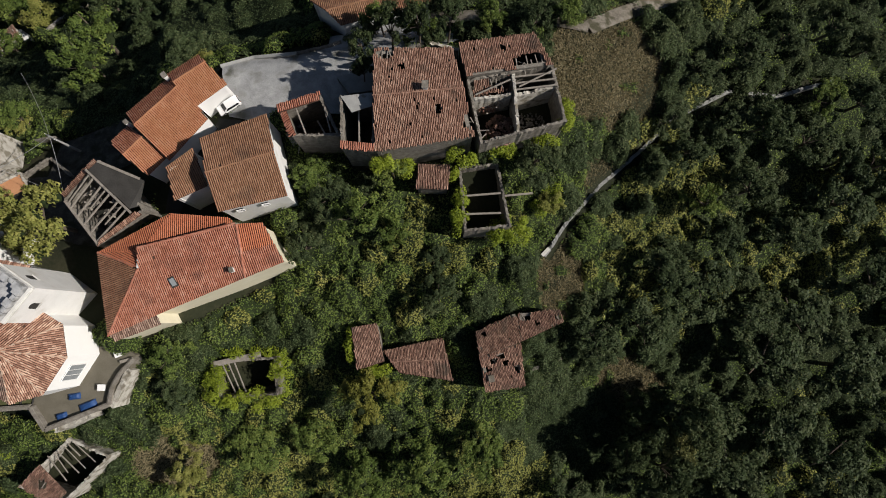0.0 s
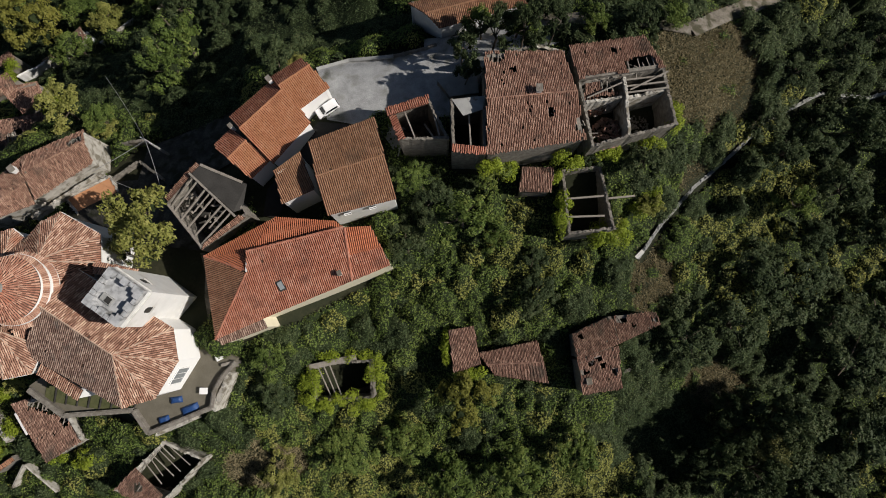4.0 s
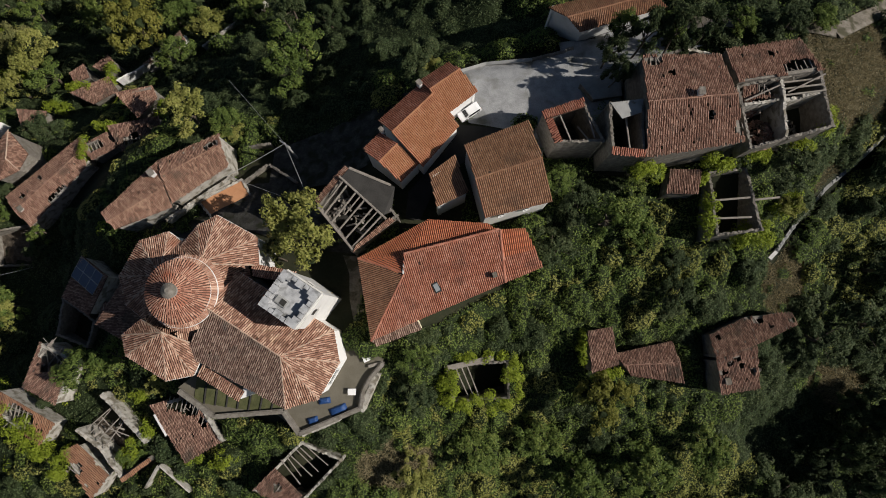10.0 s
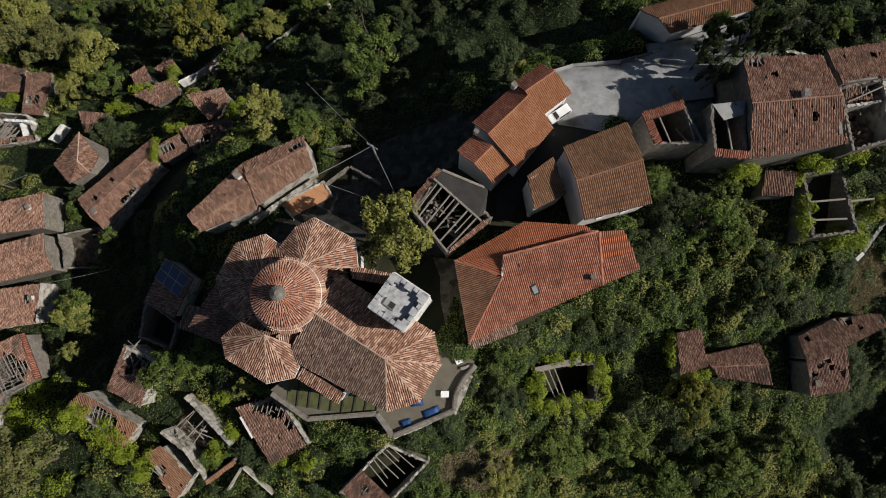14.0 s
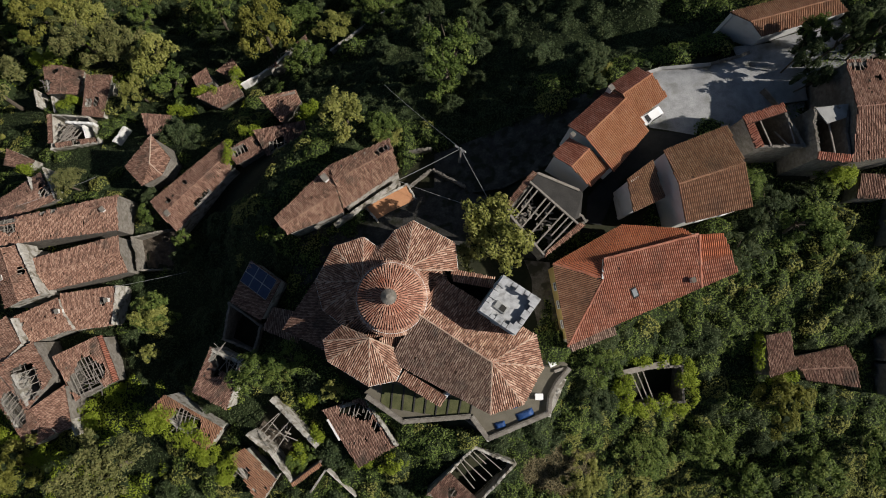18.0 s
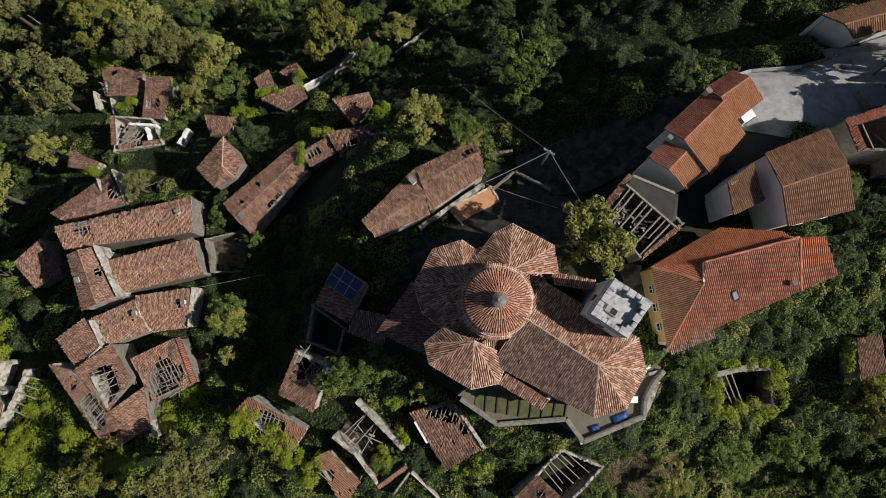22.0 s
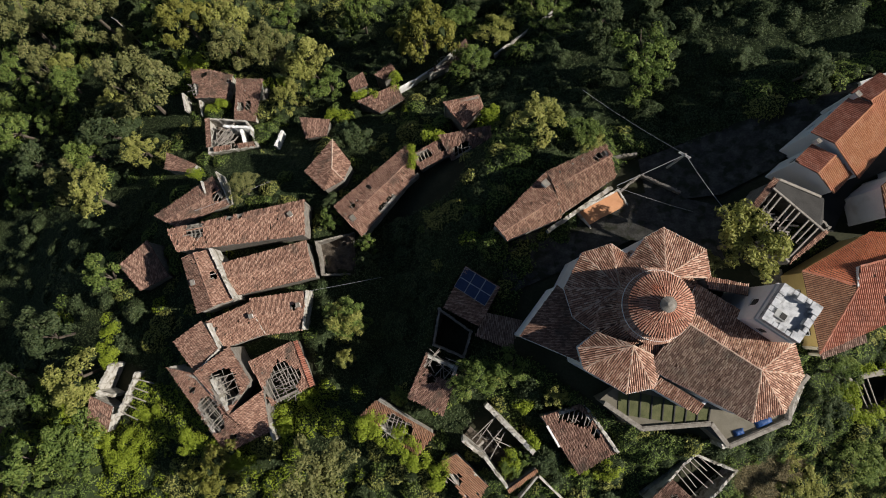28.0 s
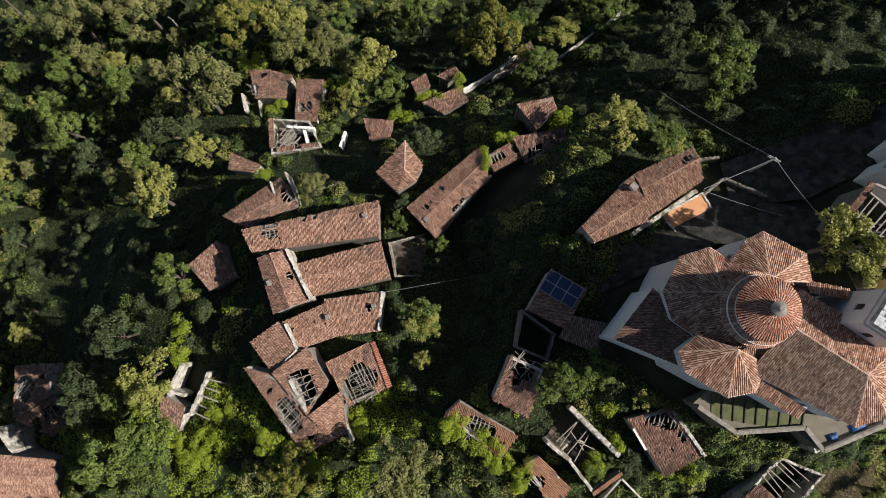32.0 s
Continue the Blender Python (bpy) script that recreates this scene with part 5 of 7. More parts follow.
wall_slab((-150.6, -7.4), (-147.2, -13.2), -22.9, -22.7, -30, OLD_PLASTER, gap_wall, 0.6, ragged=0.12, seed=272)
tile_facet([(-135.2, -0.2, -24.1), (-134.3, -0.1, -24.2), (-130.9, -8.6, -24.9), (-131.9, -9.0, -24.8)], TILE_RED, half_open, age=0.8, seed=140)
house("house", "abandoned house on the western slope", [(-169.9, 26.8), (-157.2, 35.7), (-152.8, 28.9), (-164.3, 24.0)], (-38, -37.4, -36.4, -36.6), 0.6, 0.5, TILE_RUIN, STONE, 0.9, holes=((-155.4, 31.2, 1.3, 1.4),), seed=141)
shed("hut", "small hut under weathered tiles", [(-176.5, 15.8), (-170.0, 21.2), (-165.4, 13.4), (-171.7, 10.3)], (-36.6, -35.6, -36.6, -37.4), TILE_RUIN, STONE, 0.9, seed=143)
square = thing("house", "square abandoned house under a hipped brown tile roof", "house")
sqN, sqE, sqSE, sqS, sqW, sqA = (-129.3, 41.3, -29.2), (-125.5, 36.5, -30.5), (-127.0, 32.8, -30.2), (-130.9, 30.5, -29.85), (-135.5, 35.0, -31.35), (-129.3, 35.1, -29.25)
tile_facet([sqN, sqA, sqS, sqW], TILE_OLD, square, age=0.8, seed=145)
tile_facet([sqA, sqSE, sqS], TILE_OLD, square, age=0.8, seed=148)
tile_facet([sqN, sqE, sqSE, sqA], TILE_OLD, square, age=0.8, seed=146)
ridge_caps(sqN, sqA, CAP, square, 0.16)
ridge_caps(sqA, sqSE, CAP, square, 0.14)
sq = inset([p[:2] for p in (sqW, sqS, sqSE, sqE, sqN)], 0.25)
sqz = [p[2] for p in (sqW, sqS, sqSE, sqE, sqN)]
for i in range(5):
    wall_slab(sq[i], sq[(i + 1) % 5], sqz[i] - 0.2, sqz[(i + 1) % 5] - 0.2, -41, STONE, square, 0.5)
house("house", "long abandoned house with a broken south wall", [(-129.0, 27.1), (-113.7, 39.9), (-111.9, 33.3), (-122.8, 20.6)], (-29.4, -29, -28.6, -29), 1.0, 0.5, TILE_OLD, OLD_PLASTER, 0.8, holes=((-124.7, 27.0, 0.6, 0.5), (-121.5, 31, 0.5, 0.5), (-117.5, 27.5, 2.5, 0.8, 45)), seed=147)
shaded = thing("ruin", "roofless shaded rooms with broken pale walls", "ruin")
for a0, b0, za, zb, w in (((-116.6, 29.2), (-111.2, 33.6), -28.7, -28.7, 0.5), ((-112.5, 33.6), (-110.5, 28.3), -31.4, -32.4, 0.5), ((-110.5, 28.3), (-117.8, 23.8), -32.6, -33, 0.5),
                          ((-105.2, 40.2), (-102.1, 34.2), -29.4, -31, 0.6), ((-102.1, 34.2), (-106.1, 27.6), -31, -32, 0.5), ((-106.1, 27.6), (-107.1, 31.1), -32, -31.6, 0.5)):
    wall_slab(a0, b0, za, zb, -40, OLD_PLASTER, shaded, w, ragged=0.4, seed=int(-a0[0] * 10))
shed("ruin", "ruined house with its roof full of holes", [(-113.1, 37.3), (-105.5, 41.4), (-103.8, 37.9), (-110.8, 34.4)], (-27.5, -27.4, -28.2, -28.2), TILE_RUIN, STONE, 1.0, holes=((-110.2, 37.4, 1.7, 1.0, 20), (-106.5, 39, 0.8, 0.8)), seed=149, category="ruin")
shed("ruin", "ruined house with a dormer gap in its roof", [(-107.3, 41.1), (-96.6, 43.0), (-96.1, 40.4), (-104.4, 36.0)], (-26.4, -26, -26.8, -27.8), TILE_RUIN, STONE, 1.0, holes=((-102.3, 38.2, 1.9, 1.2, 20),), seed=151, category="ruin")
shed("hut", "hut under weathered tiles beside a fig tree", [(-106.3, 48.2), (-98.7, 49.8), (-97.9, 47.5), (-102.0, 43.3)], (-26.8, -26.8, -28.2, -28.4), TILE_OLD, STONE, 0.9, seed=153)
shed("ruin", "ivy-edged ruin under weathered tiles", [(-126.6, 55.1), (-117.5, 59.0), (-115.5, 55.7), (-121.4, 52.7)], (-44.8, -44.4, -45.4, -46), TILE_RUIN, STONE, 1.0, seed=155, category="ruin")
north = house("house", "ruined house with a collapsing tile roof", [(-170.2, 60.8), (-171.6, 68.9), (-160.2, 66.7), (-161.7, 60.3)], (-57.4, -57, -56.6, -57), 0.9, 0.5, TILE_RUIN, OLD_PLASTER, 1.0, holes=((-170.6, 63.0, 1.5, 1.6), (-161.5, 65, 0.5, 0.6), (-167.6, 66.6, 1.0, 0.5, 30)), seed=157)
wall_slab((-173.7, 62.2), (-172.9, 57.8), -57.4, -57.8, -66, OLD_PLASTER, north, 0.5, ragged=0.4, seed=5, name="yard_wall")
wall_slab((-169.4, 60.4), (-168.7, 56.4), -57.4, -58.2, -66, OLD_PLASTER, north, 0.45, ragged=0.4, seed=6, name="yard_wall")
shed("house", "narrow ruined house with two roof holes", [(-158.7, 65.0), (-151.7, 64.5), (-153.0, 53.1), (-158.7, 53.9)], (-54.6, -54, -53.4, -53.6), TILE_RUIN, OLD_PLASTER, 1.0, holes=((-157.2, 57.2, 0.8, 1.2), (-155.2, 57.4, 0.7, 1.2)), seed=159)
white_ruin = ruin("ruin", "roofless white walled house filled with fallen beams", [(-163.5, 52.7), (-153.8, 51.9), (-150.8, 45.6), (-162.9, 43.9)], (-48.6, -48.4, -48.8, -49), OLD_PLASTER, seed=161, floor=3.2)
wall_slab((-159.3, 50.2), (-152.6, 49.8), -48.2, -48.4, -54, PLASTER, white_ruin, 0.6, ragged=0.25, seed=7, name="cross_wall")
wall_slab((-155.3, 49.6), (-154.5, 46.4), -48.4, -48.9, -54, PLASTER, white_ruin, 0.5, ragged=0.25, seed=8, name="cross_wall")
tile_facet([(-163.7, 52.4, -48.1), (-162.5, 52.3, -48.0), (-161.9, 45.4, -48.3), (-163.2, 45.2, -48.5)], TILE_RUIN, white_ruin, age=1.4, seed=162)
tile_facet([(-161.4, 45.3, -48.3), (-151.8, 46.6, -48.1), (-151.6, 45.5, -48.7), (-161.4, 44.2, -48.9)], TILE_RUIN, white_ruin, age=1.4, seed=163, holes=((-156.5, 45.4, 0.9, 0.5),))
shed("hut", "small hut under weathered tiles among shrubs", [(-140.7, 52.2), (-133.3, 51.6), (-134.2, 47.8), (-139.3, 47.1)], (-47.4, -47.4, -48, -48), TILE_RUIN, STONE, 1.0, seed=163)
shed("hut", "fallen hut with a scrap of tile roof", [(-172.0, 43.7), (-164.3, 40.4), (-166.0, 38.6), (-172.5, 39.6)], (-47, -46, -46.2, -47.2), TILE_RUIN, OLD_PLASTER, 1.0, seed=165)
shed("ruin", "ivy-covered ruin with slipped tiles", [(-179.4, -11.4), (-174.5, -13.7), (-175.9, -19.3), (-180.6, -18.9)], (-33.8, -33.8, -35, -35), TILE_RUIN, OLD_PLASTER, 1.0, seed=167, category="ruin")
broken = thing("ruin", "broken white wall with beam ends sticking out", "ruin")
wall_slab((-173.3, -15.6), (-169.4, -6.7), -33.6, -32.6, -40, OLD_PLASTER, broken, 0.45, ragged=0.5, seed=169)
wall_slab((-177.9, -11.5), (-175.4, -5.0), -33.4, -33.8, -40, OLD_PLASTER, broken, 0.6, ragged=0.6, seed=170)
wall_slab((-178.3, -10.6), (-174.9, -11.8), -33.2, -33.6, -40, OLD_PLASTER, broken, 0.6, ragged=0.4, seed=171)
for i in range(5):
    a0 = lerp((-173.0, -14.6, -33.9), (-169.8, -8.0, -33.4), i / 4)
    bar("beam_end", a0, a0 + vec((3.6 - 0.4 * (i % 2), -1.8 + 0.2 * i, -0.5)), 0.24, OLD_WOOD, broken)
torn = shed("ruin", "ruined house with a torn tile roof under trees", [(-229.1, -7.3), (-221.3, -6.5), (-219.4, -14.5), (-229.3, -20.5)], (-61.6, -60.7, -61.6, -62.3), TILE_RUIN, OLD_PLASTER, 1.0, holes=((-226.4, -13.1, 2.2, 3.1, -25), (-221.7, -9.8, 0.9, 0.7)), seed=171, category="ruin")
tile_facet([(-229.3, -20.7, -62.9), (-219.2, -14.7, -62.7), (-213.6, -19.4, -64.7), (-220.4, -25.4, -64.9)], TILE_RUIN, torn, age=2.4, seed=176, holes=((-219.9, -18.7, 2.5, 1.6, 20), (-224.0, -21.9, 1, 1.6)))
wall_slab((-231.6, -22.5), (-225.5, -30.6), -59, -60, -72, OLD_PLASTER, torn, 0.9, ragged=0.5, seed=9, name="gable_wall")
house("house", "low house under pale red tiles at the western edge", [(-234.5, -27.7), (-215.0, -29.3), (-213.6, -38.9), (-236.7, -39.6)], (-57.6, -58, -58.6, -58.6), 1.4, 0.4, TILE_OLD, STONE, 0.8, seed=173)

# ---- trees and scrub ----
def leaves(centers, normals, sizes, rng):
    """Leaf sprays: small pointed blades set about their normals; returns (n, 3, 3)."""
    n = len(centers)
    t = rng.normal(0, 1, (n, 3))
    t -= (t * normals).sum(1)[:, None] * normals
    t /= np.linalg.norm(t, axis=1)[:, None] + 1e-9
    b = np.cross(normals, t)
    s = sizes[:, None]
    return np.stack([centers - t * s * 0.55 + b * s * 0.42, centers + t * s * 0.7 + normals * s * 0.15, centers - t * s * 0.55 - b * s * 0.42], 1)


def spray_on_lobes(lobes, density, size, rng, low=-0.35):
    """Leaf sprays over the upper skin of a heap of rounded lobes (x, y, z, r, flat)."""
    cs, ns, ss = [], [], []
    for x, y, z, r, flat in lobes:
        k = max(6, int(density * r * r))
        d = rng.normal(0, 1, (k, 3))
        d /= np.linalg.norm(d, axis=1)[:, None]
        d[:, 2] = np.where(d[:, 2] < low, -d[:, 2], d[:, 2])
        rad = r * (1.02 - 0.35 * rng.rand(k) ** 2.2) * (1 + 0.12 * np.sin(5 * d[:, 0] + 3 * x) * np.cos(4 * d[:, 1] + y))
        cs.append(np.stack([x + d[:, 0] * rad, y + d[:, 1] * rad, z + d[:, 2] * rad * flat], 1))
        m = d * 0.75 + rng.normal(0, 0.5, (k, 3)) + (0, 0, 0.35)
        ns.append(m / np.linalg.norm(m, axis=1)[:, None])
        ss.append(size * rng.uniform(0.55, 1.35, k))
    return leaves(np.concatenate(cs), np.concatenate(ns), np.concatenate(ss), rng)


def trunk_mesh(height, r, rng, parent):
    """Tapered, leaning trunk that forks into limbs."""
    bm = bmesh.new()

    def limb(a, b, r0, r1):
        a, b = Vector(a), Vector(b)
        d = (b - a).normalized()
        s = d.orthogonal().normalized()
        t = d.cross(s)
        rings = []
        for k in range(3):
            p = a.lerp(b, k / 2) + s * (0.08 * math.sin(k * 2.1))
            rr = r0 + (r1 - r0) * k / 2
            rings.append([bm.verts.new(p + (s * math.cos(2 * math.pi * i / 7) + t * math.sin(2 * math.pi * i / 7)) * rr) for i in range(7)])
        for q0, q1 in zip(rings[:-1], rings[1:]):
            for i in range(7):
                bm.faces.new((q0[i], q0[(i + 1) % 7], q1[(i + 1) % 7], q1[i]))
    top = (rng.uniform(-0.2, 0.2), rng.uniform(-0.2, 0.2), height * 0.5)
    limb((0, 0, -0.8), top, r, r * 0.7)
    for k in range(5):
        a = 2 * math.pi * k / 5 + rng.uniform(-0.4, 0.4)
        w = rng.uniform(0.18, 0.34) * height
        limb(top, (w * math.cos(a), w * math.sin(a), height * rng.uniform(0.72, 0.92)), r * 0.5, r * 0.12)
    return part("trunk", bm, BARK, parent, "grey-brown tapered trunk")


def core(bm, c, r, flat, rng):
    """A rough inner mass of twigs and leaves, coloured dark for the crown's shade."""
    m = Matrix.Translation(c) @ Matrix.Diagonal((r, r, r * flat, 1))
    for v in bmesh.ops.create_icosphere(bm, subdivisions=2, radius=1, matrix=m)["verts"]:
        v.co += (v.co - Vector(c)) * rng.uniform(-0.4, 0.15)


def tree_model(material, seed, label, category="tree", tall=2.3, size=0.058, boughs=13, density=900, ragged=0.3, spire=0.0):
    """A tree with crown radius about 1 and a height of about `tall`: boughs in an uneven ring, each a heap of leafy clumps."""
    rng = np.random.RandomState(seed)
    tr = thing("tree", label, category)
    trunk_mesh(tall * 0.9, 0.085, rng, tr)
    inner = bmesh.new()
    lobes = []
    phase = rng.uniform(0, 6.28, 3)
    for k in range(boughs):
        if k == 0:
            a, d = 0.0, 0.08
        else:
            a, d = 2.4 * k + rng.normal(0, 0.35), 0.9 * math.sqrt((k + 0.3) / boughs)
        d *= 1 + ragged * (0.6 * math.sin(2 * a + phase[0]) + 0.5 * math.sin(3 * a + phase[1]))
        z = tall - 0.5 - (0.62 + spire) * d * d - spire * d + rng.normal(0, 0.15)
        c = (d * math.cos(a), d * math.sin(a), z)
        br = rng.uniform(0.24, 0.4)
        core(inner, (c[0], c[1], c[2] - 0.12 * br), br * 0.62, 0.8, rng)
        for j in range(rng.randint(6, 10)):
            w = rng.normal(0, 1, 3)
            w /= np.linalg.norm(w)
            w[2] = abs(w[2]) * 0.9 - 0.2
            q = c + w * br * rng.uniform(0.6, 1.1)
            lobes.append((*q, rng.uniform(0.3, 0.62) * br, rng.uniform(0.6, 1.0)))
    part("inner_foliage", inner, LEAF_UNDER, tr, "twigs and inner leaves coloured dark for shade")
    quads("crown", spray_on_lobes(lobes, density * 2.6, size, rng, 0.0), material, tr)
    return tr


MODELS = {
    "oak": [tree_model(LEAF, 11, "green broadleaf tree with a dense uneven crown"), tree_model(LEAF, 12, "green broadleaf tree with a lumpy crown", boughs=16), tree_model(LEAF, 13, "green broadleaf tree with a ragged crown", boughs=10, ragged=0.45)],
    "dark": [tree_model(LEAF_DARK, 21, "dark green evergreen oak with a dense crown", boughs=15), tree_model(LEAF_DARK, 22, "dark green evergreen oak with gaps in its crown", boughs=11, ragged=0.45), tree_model(LEAF_DARK, 23, "dark green evergreen oak", boughs=17)],
    "light": [tree_model(LEAF_LIGHT, 31, "bright green fig tree with large leaves", size=0.068, density=750), tree_model(LEAF_LIGHT, 32, "bright yellow-green tree with an open crown", boughs=11, ragged=0.4)],
    "yellow": [tree_model(LEAF_YELLOW, 41, "tree with yellowing autumn leaves", size=0.062, ragged=0.4)],
    "grey": [tree_model(LEAF_GREY, 51, "grey-green olive tree with a feathery crown", size=0.048, density=1300, boughs=15), tree_model(LEAF_GREY, 52, "grey-green tree with a broad crown", boughs=17, size=0.052, density=1100, ragged=0.4), tree_model(LEAF_GREY, 53, "grey-green tree with a tall pointed crown", boughs=15, size=0.052, density=1100, tall=3.0, spire=0.5)],
}
used = {}
CROWNS = []


def plant(kind, x, y, r, tall=1.0, sink=0.4):
    rng = random.Random(int(x * 31 + y * 17))
    CROWNS.append((x, y, r))
    m = rng.choice(MODELS[kind])
    p = pose(x, y, float(ground_z(x, y)) - sink, rng.uniform(-5, 5), rng.uniform(-5, 5), rng.uniform(0, 360))
    if m.name not in used:
        used[m.name], t = True, m
        t.matrix_basis = p
    else:
        t = copy_thing(m, p)
    t.scale = (r * rng.uniform(0.82, 1.18), r * rng.uniform(0.82, 1.18), r * tall * rng.uniform(0.85, 1.15))
    return t


# crowns: x, y, radius
OAKS_EAST = [(7.3, 46.9, 2.3), (19.1, 46.9, 2.3), (-20.9, 22.7, 2.4), (-12.2, 16.3, 4.9), (-8, 23.1, 3), (-7, 14.8, 2.9), (-43.5, -4.9, 3.2), (34.3, -0, 5.5), (38.2, 35, 2.9), (38.2, 10, 4.7), (50.4, 15.3, 4.2), (61.1, -18.9, 7), (70.7, -24.8, 7), (7.3, -21.4, 4.3), (-2.3, -24.7, 4.4), (23, -30.9, 4), (-32.8, -22, 4.2), (-22.1, -20.1, 4), (-14.6, -27.7, 4.2)]
OAKS_WEST = [(-79.1, 38, 3), (-103.5, 75.3, 4.3), (-133.7, 60.2, 4.7), (-100.9, -6.8, 3.7), (-125.7, 4.7, 3.5), (-127.8, 81.9, 4.6), (-235.1, 79.6, 6.2), (-216.8, 73.2, 5.1), (-199.9, 48.5, 5.5), (-231.5, 59.2, 6.8), (-190.6, -25.1, 5.6), (-181.6, -20.2, 5.3), (-179.5, 13.7, 4.4), (-127.9, 84.4, 5.3)]
DARK_EAST = [(-43.6, 45.2, 3.8), (14.3, 46, 2.6), (-17.9, 19.6, 2.8), (6.4, 25.6, 2.4), (14, 25.1, 3.5), (-1.3, 11.2, 2.4), (-0.4, 4.9, 3.3), (-21.4, 12.6, 3.3), (-43.7, -10.4, 3.5), (26.3, -1.5, 4.4), (45.6, 7.2, 5.6), (55.5, 0.5, 5.3), (57.9, -6.6, 5.9), (41.5, 41.1, 2.9), (49.2, 43.2, 3.8), (47.7, 32.3, 3.9), (52.8, 23.5, 5.4), (63.7, 31.3, 4.5), (61.8, 15.4, 5.7), (71.6, 21.3, 5.6), (64.8, 1.5, 5.8), (73.6, -6.7, 5.9), (53.1, -26.1, 6.1), (56.9, 47.2, 3.8), (64.5, 49.2, 4.2), (72.9, 37.8, 4.4), (76.9, 27.2, 5.1), (79.2, 7.6, 5.8)]
DARK_WEST = [(-62.1, 63.5, 3.1), (-126.5, 43.2, 3.8), (-191.9, 53.3, 6.4), (-200, -9.6, 5.2), (-191.8, 1.3, 5.3)]
LIGHT = [(-40.6, 45.4, 1.9), (-94.4, 71.2, 4.1), (17.1, 20, 2.3), (-44.1, -25.6, 3.8), (-78.4, 36.4, 2.4), (-87.5, 40.3, 4.1), (-87.4, -9.4, 2.3), (-164.2, 83.7, 5.4), (-125.7, 4, 3.5), (-125, -4.1, 2.3), (-180.5, -6.7, 5.8), (-189.7, 33.7, 6.5), (-181.3, 45.5, 4.5), (-139.6, 67.7, 5.4)]
YELLOW_TREES = [(-12, -12.7, 4.3), (-110.6, 69.7, 7.2), (-148.8, -24.2, 4.8), (-175.3, 83.7, 7), (-114, 74.9, 5)]
GREY = [(-151.5, 73.9, 6.5), (-128.9, -23.5, 7.6), (-181.2, 60.5, 7.5), (-230.8, 91, 7.9), (-206.3, 91, 6.6), (-159.4, 73.1, 5.9), (-149.5, 32.1, 3.1)]
for kind, lists in (("oak", (OAKS_EAST, OAKS_WEST)), ("dark", (DARK_EAST, DARK_WEST)), ("light", (LIGHT,)), ("yellow", (YELLOW_TREES,)), ("grey", (GREY,))):
    for some in lists:
        for x, y, r in some:
            plant("dark" if kind == "oak" and x > 22 else kind, x, y, r, 1.3 if x < -100 else 1.05)

# taller trees that shade the eastern slope, the street and the tower's foot
for kind, x, y, r, tall in (("light", -59.8, 14.6, 5.6, 1.38), ("oak", -95.0, -4.8, 2.9, 1.4), ("oak", -66.4, 54.6, 6.2, 1.25), ("oak", -67.6, 48.6, 4.6, 1.4), ("oak", -129.6, 24.6, 2.3, 1.3), ("dark", -130.0, 28.2, 2.2, 1.5), ("dark", -121.6, 16.0, 2.2, 1.5), ("oak", -122.0, 20.0, 2.6, 1.2), ("dark", -8.0, 43.6, 2.7, 2.3), ("dark", -13.0, 42.2, 2.4, 2.3), ("dark", -12.4, 38.4, 2.0, 2.6), ("oak", -4.2, 46.4, 2.4, 2.0), ("dark", -3.6, 43.4, 2.4, 2.4), ("dark", 0.8, 44.2, 2.4, 2.3), ("oak", -9.8, 46.8, 2.2, 2.4), ("grey", -64.8, 11.4, 2.0, 2.1), ("dark", 36.5, -18.5, 3.6, 2.2), ("dark", 34.6, -23.2, 3.4, 2.2),
                            ("dark", 35.4, -14.6, 2.8, 2.1), ("grey", 40.8, -20.6, 4.2, 2.0), ("dark", 39.0, -25.8, 4.0, 1.9), ("dark", 42.4, -15.8, 4.4, 1.8), ("dark", 46, -21.6, 5.0, 1.5)):
    plant(kind, x, y, r, tall)

# plans that stay free of scrub: houses, lanes, terrace
FREE = []


def near_free(x, y, pad=0.2):
    out = np.zeros(len(x), bool)
    for poly in FREE:
        q = vec(poly)
        lo, hi = q.min(0) - pad, q.max(0) + pad
        cand = np.where((x > lo[0]) & (x < hi[0]) & (y > lo[1]) & (y < hi[1]))[0]
        if len(cand) == 0:
            continue
        inside = np.zeros(len(cand), bool)
        c = q.mean(0)
        q = q + (q - c) / np.linalg.norm(q - c, axis=1)[:, None] * pad
        for a, b in zip(q, np.roll(q, -1, 0)):
            cond = (a[1] > y[cand]) != (b[1] > y[cand])
            xs = a[0] + (y[cand] - a[1]) * (b[0] - a[0]) / (b[1] - a[1] + 1e-12)
            inside ^= cond & (x[cand] < xs)
        out[cand[inside]] = True
    return out


# dry grass clearings: x, y, half sizes
CLEARINGS = [(26, 40, 11, 9), (20.5, 7.5, 4.5, 6.5), (36, -10.5, 8, 5), (-47, -25, 8, 6), (26, 25.5, 3, 3)]
# shade zones: thin, dark-leaved scrub stands in for the shade there
SHADE_ZONES = [(25, -20.5, 9.5, 6.5), (-58, 57, 32, 11), (-92, 53, 15, 7), (-214, 7, 15, 14), (-226, 26, 13, 12), (-206, 30, 8, 9), (74, -2, 9, 6), (-116, 8, 9, 17), (-60, 40, 10, 7), (-199, 22, 13, 13), (-186, 6, 8, 6), (-95, 55, 12, 6), (-36, 55, 15, 6), (-72, 46, 12, 5), (-50, 62, 18, 5), (-143, 41, 5, 4), (-174, 4, 4, 10)]


def in_ellipses(x, y, es, k=1.0):
    out = np.zeros(len(x), bool)
    for cx, cy, a, b in es:
        out |= ((x - cx) / (a * k)) ** 2 + ((y - cy) / (b * k)) ** 2 < 1
    return out

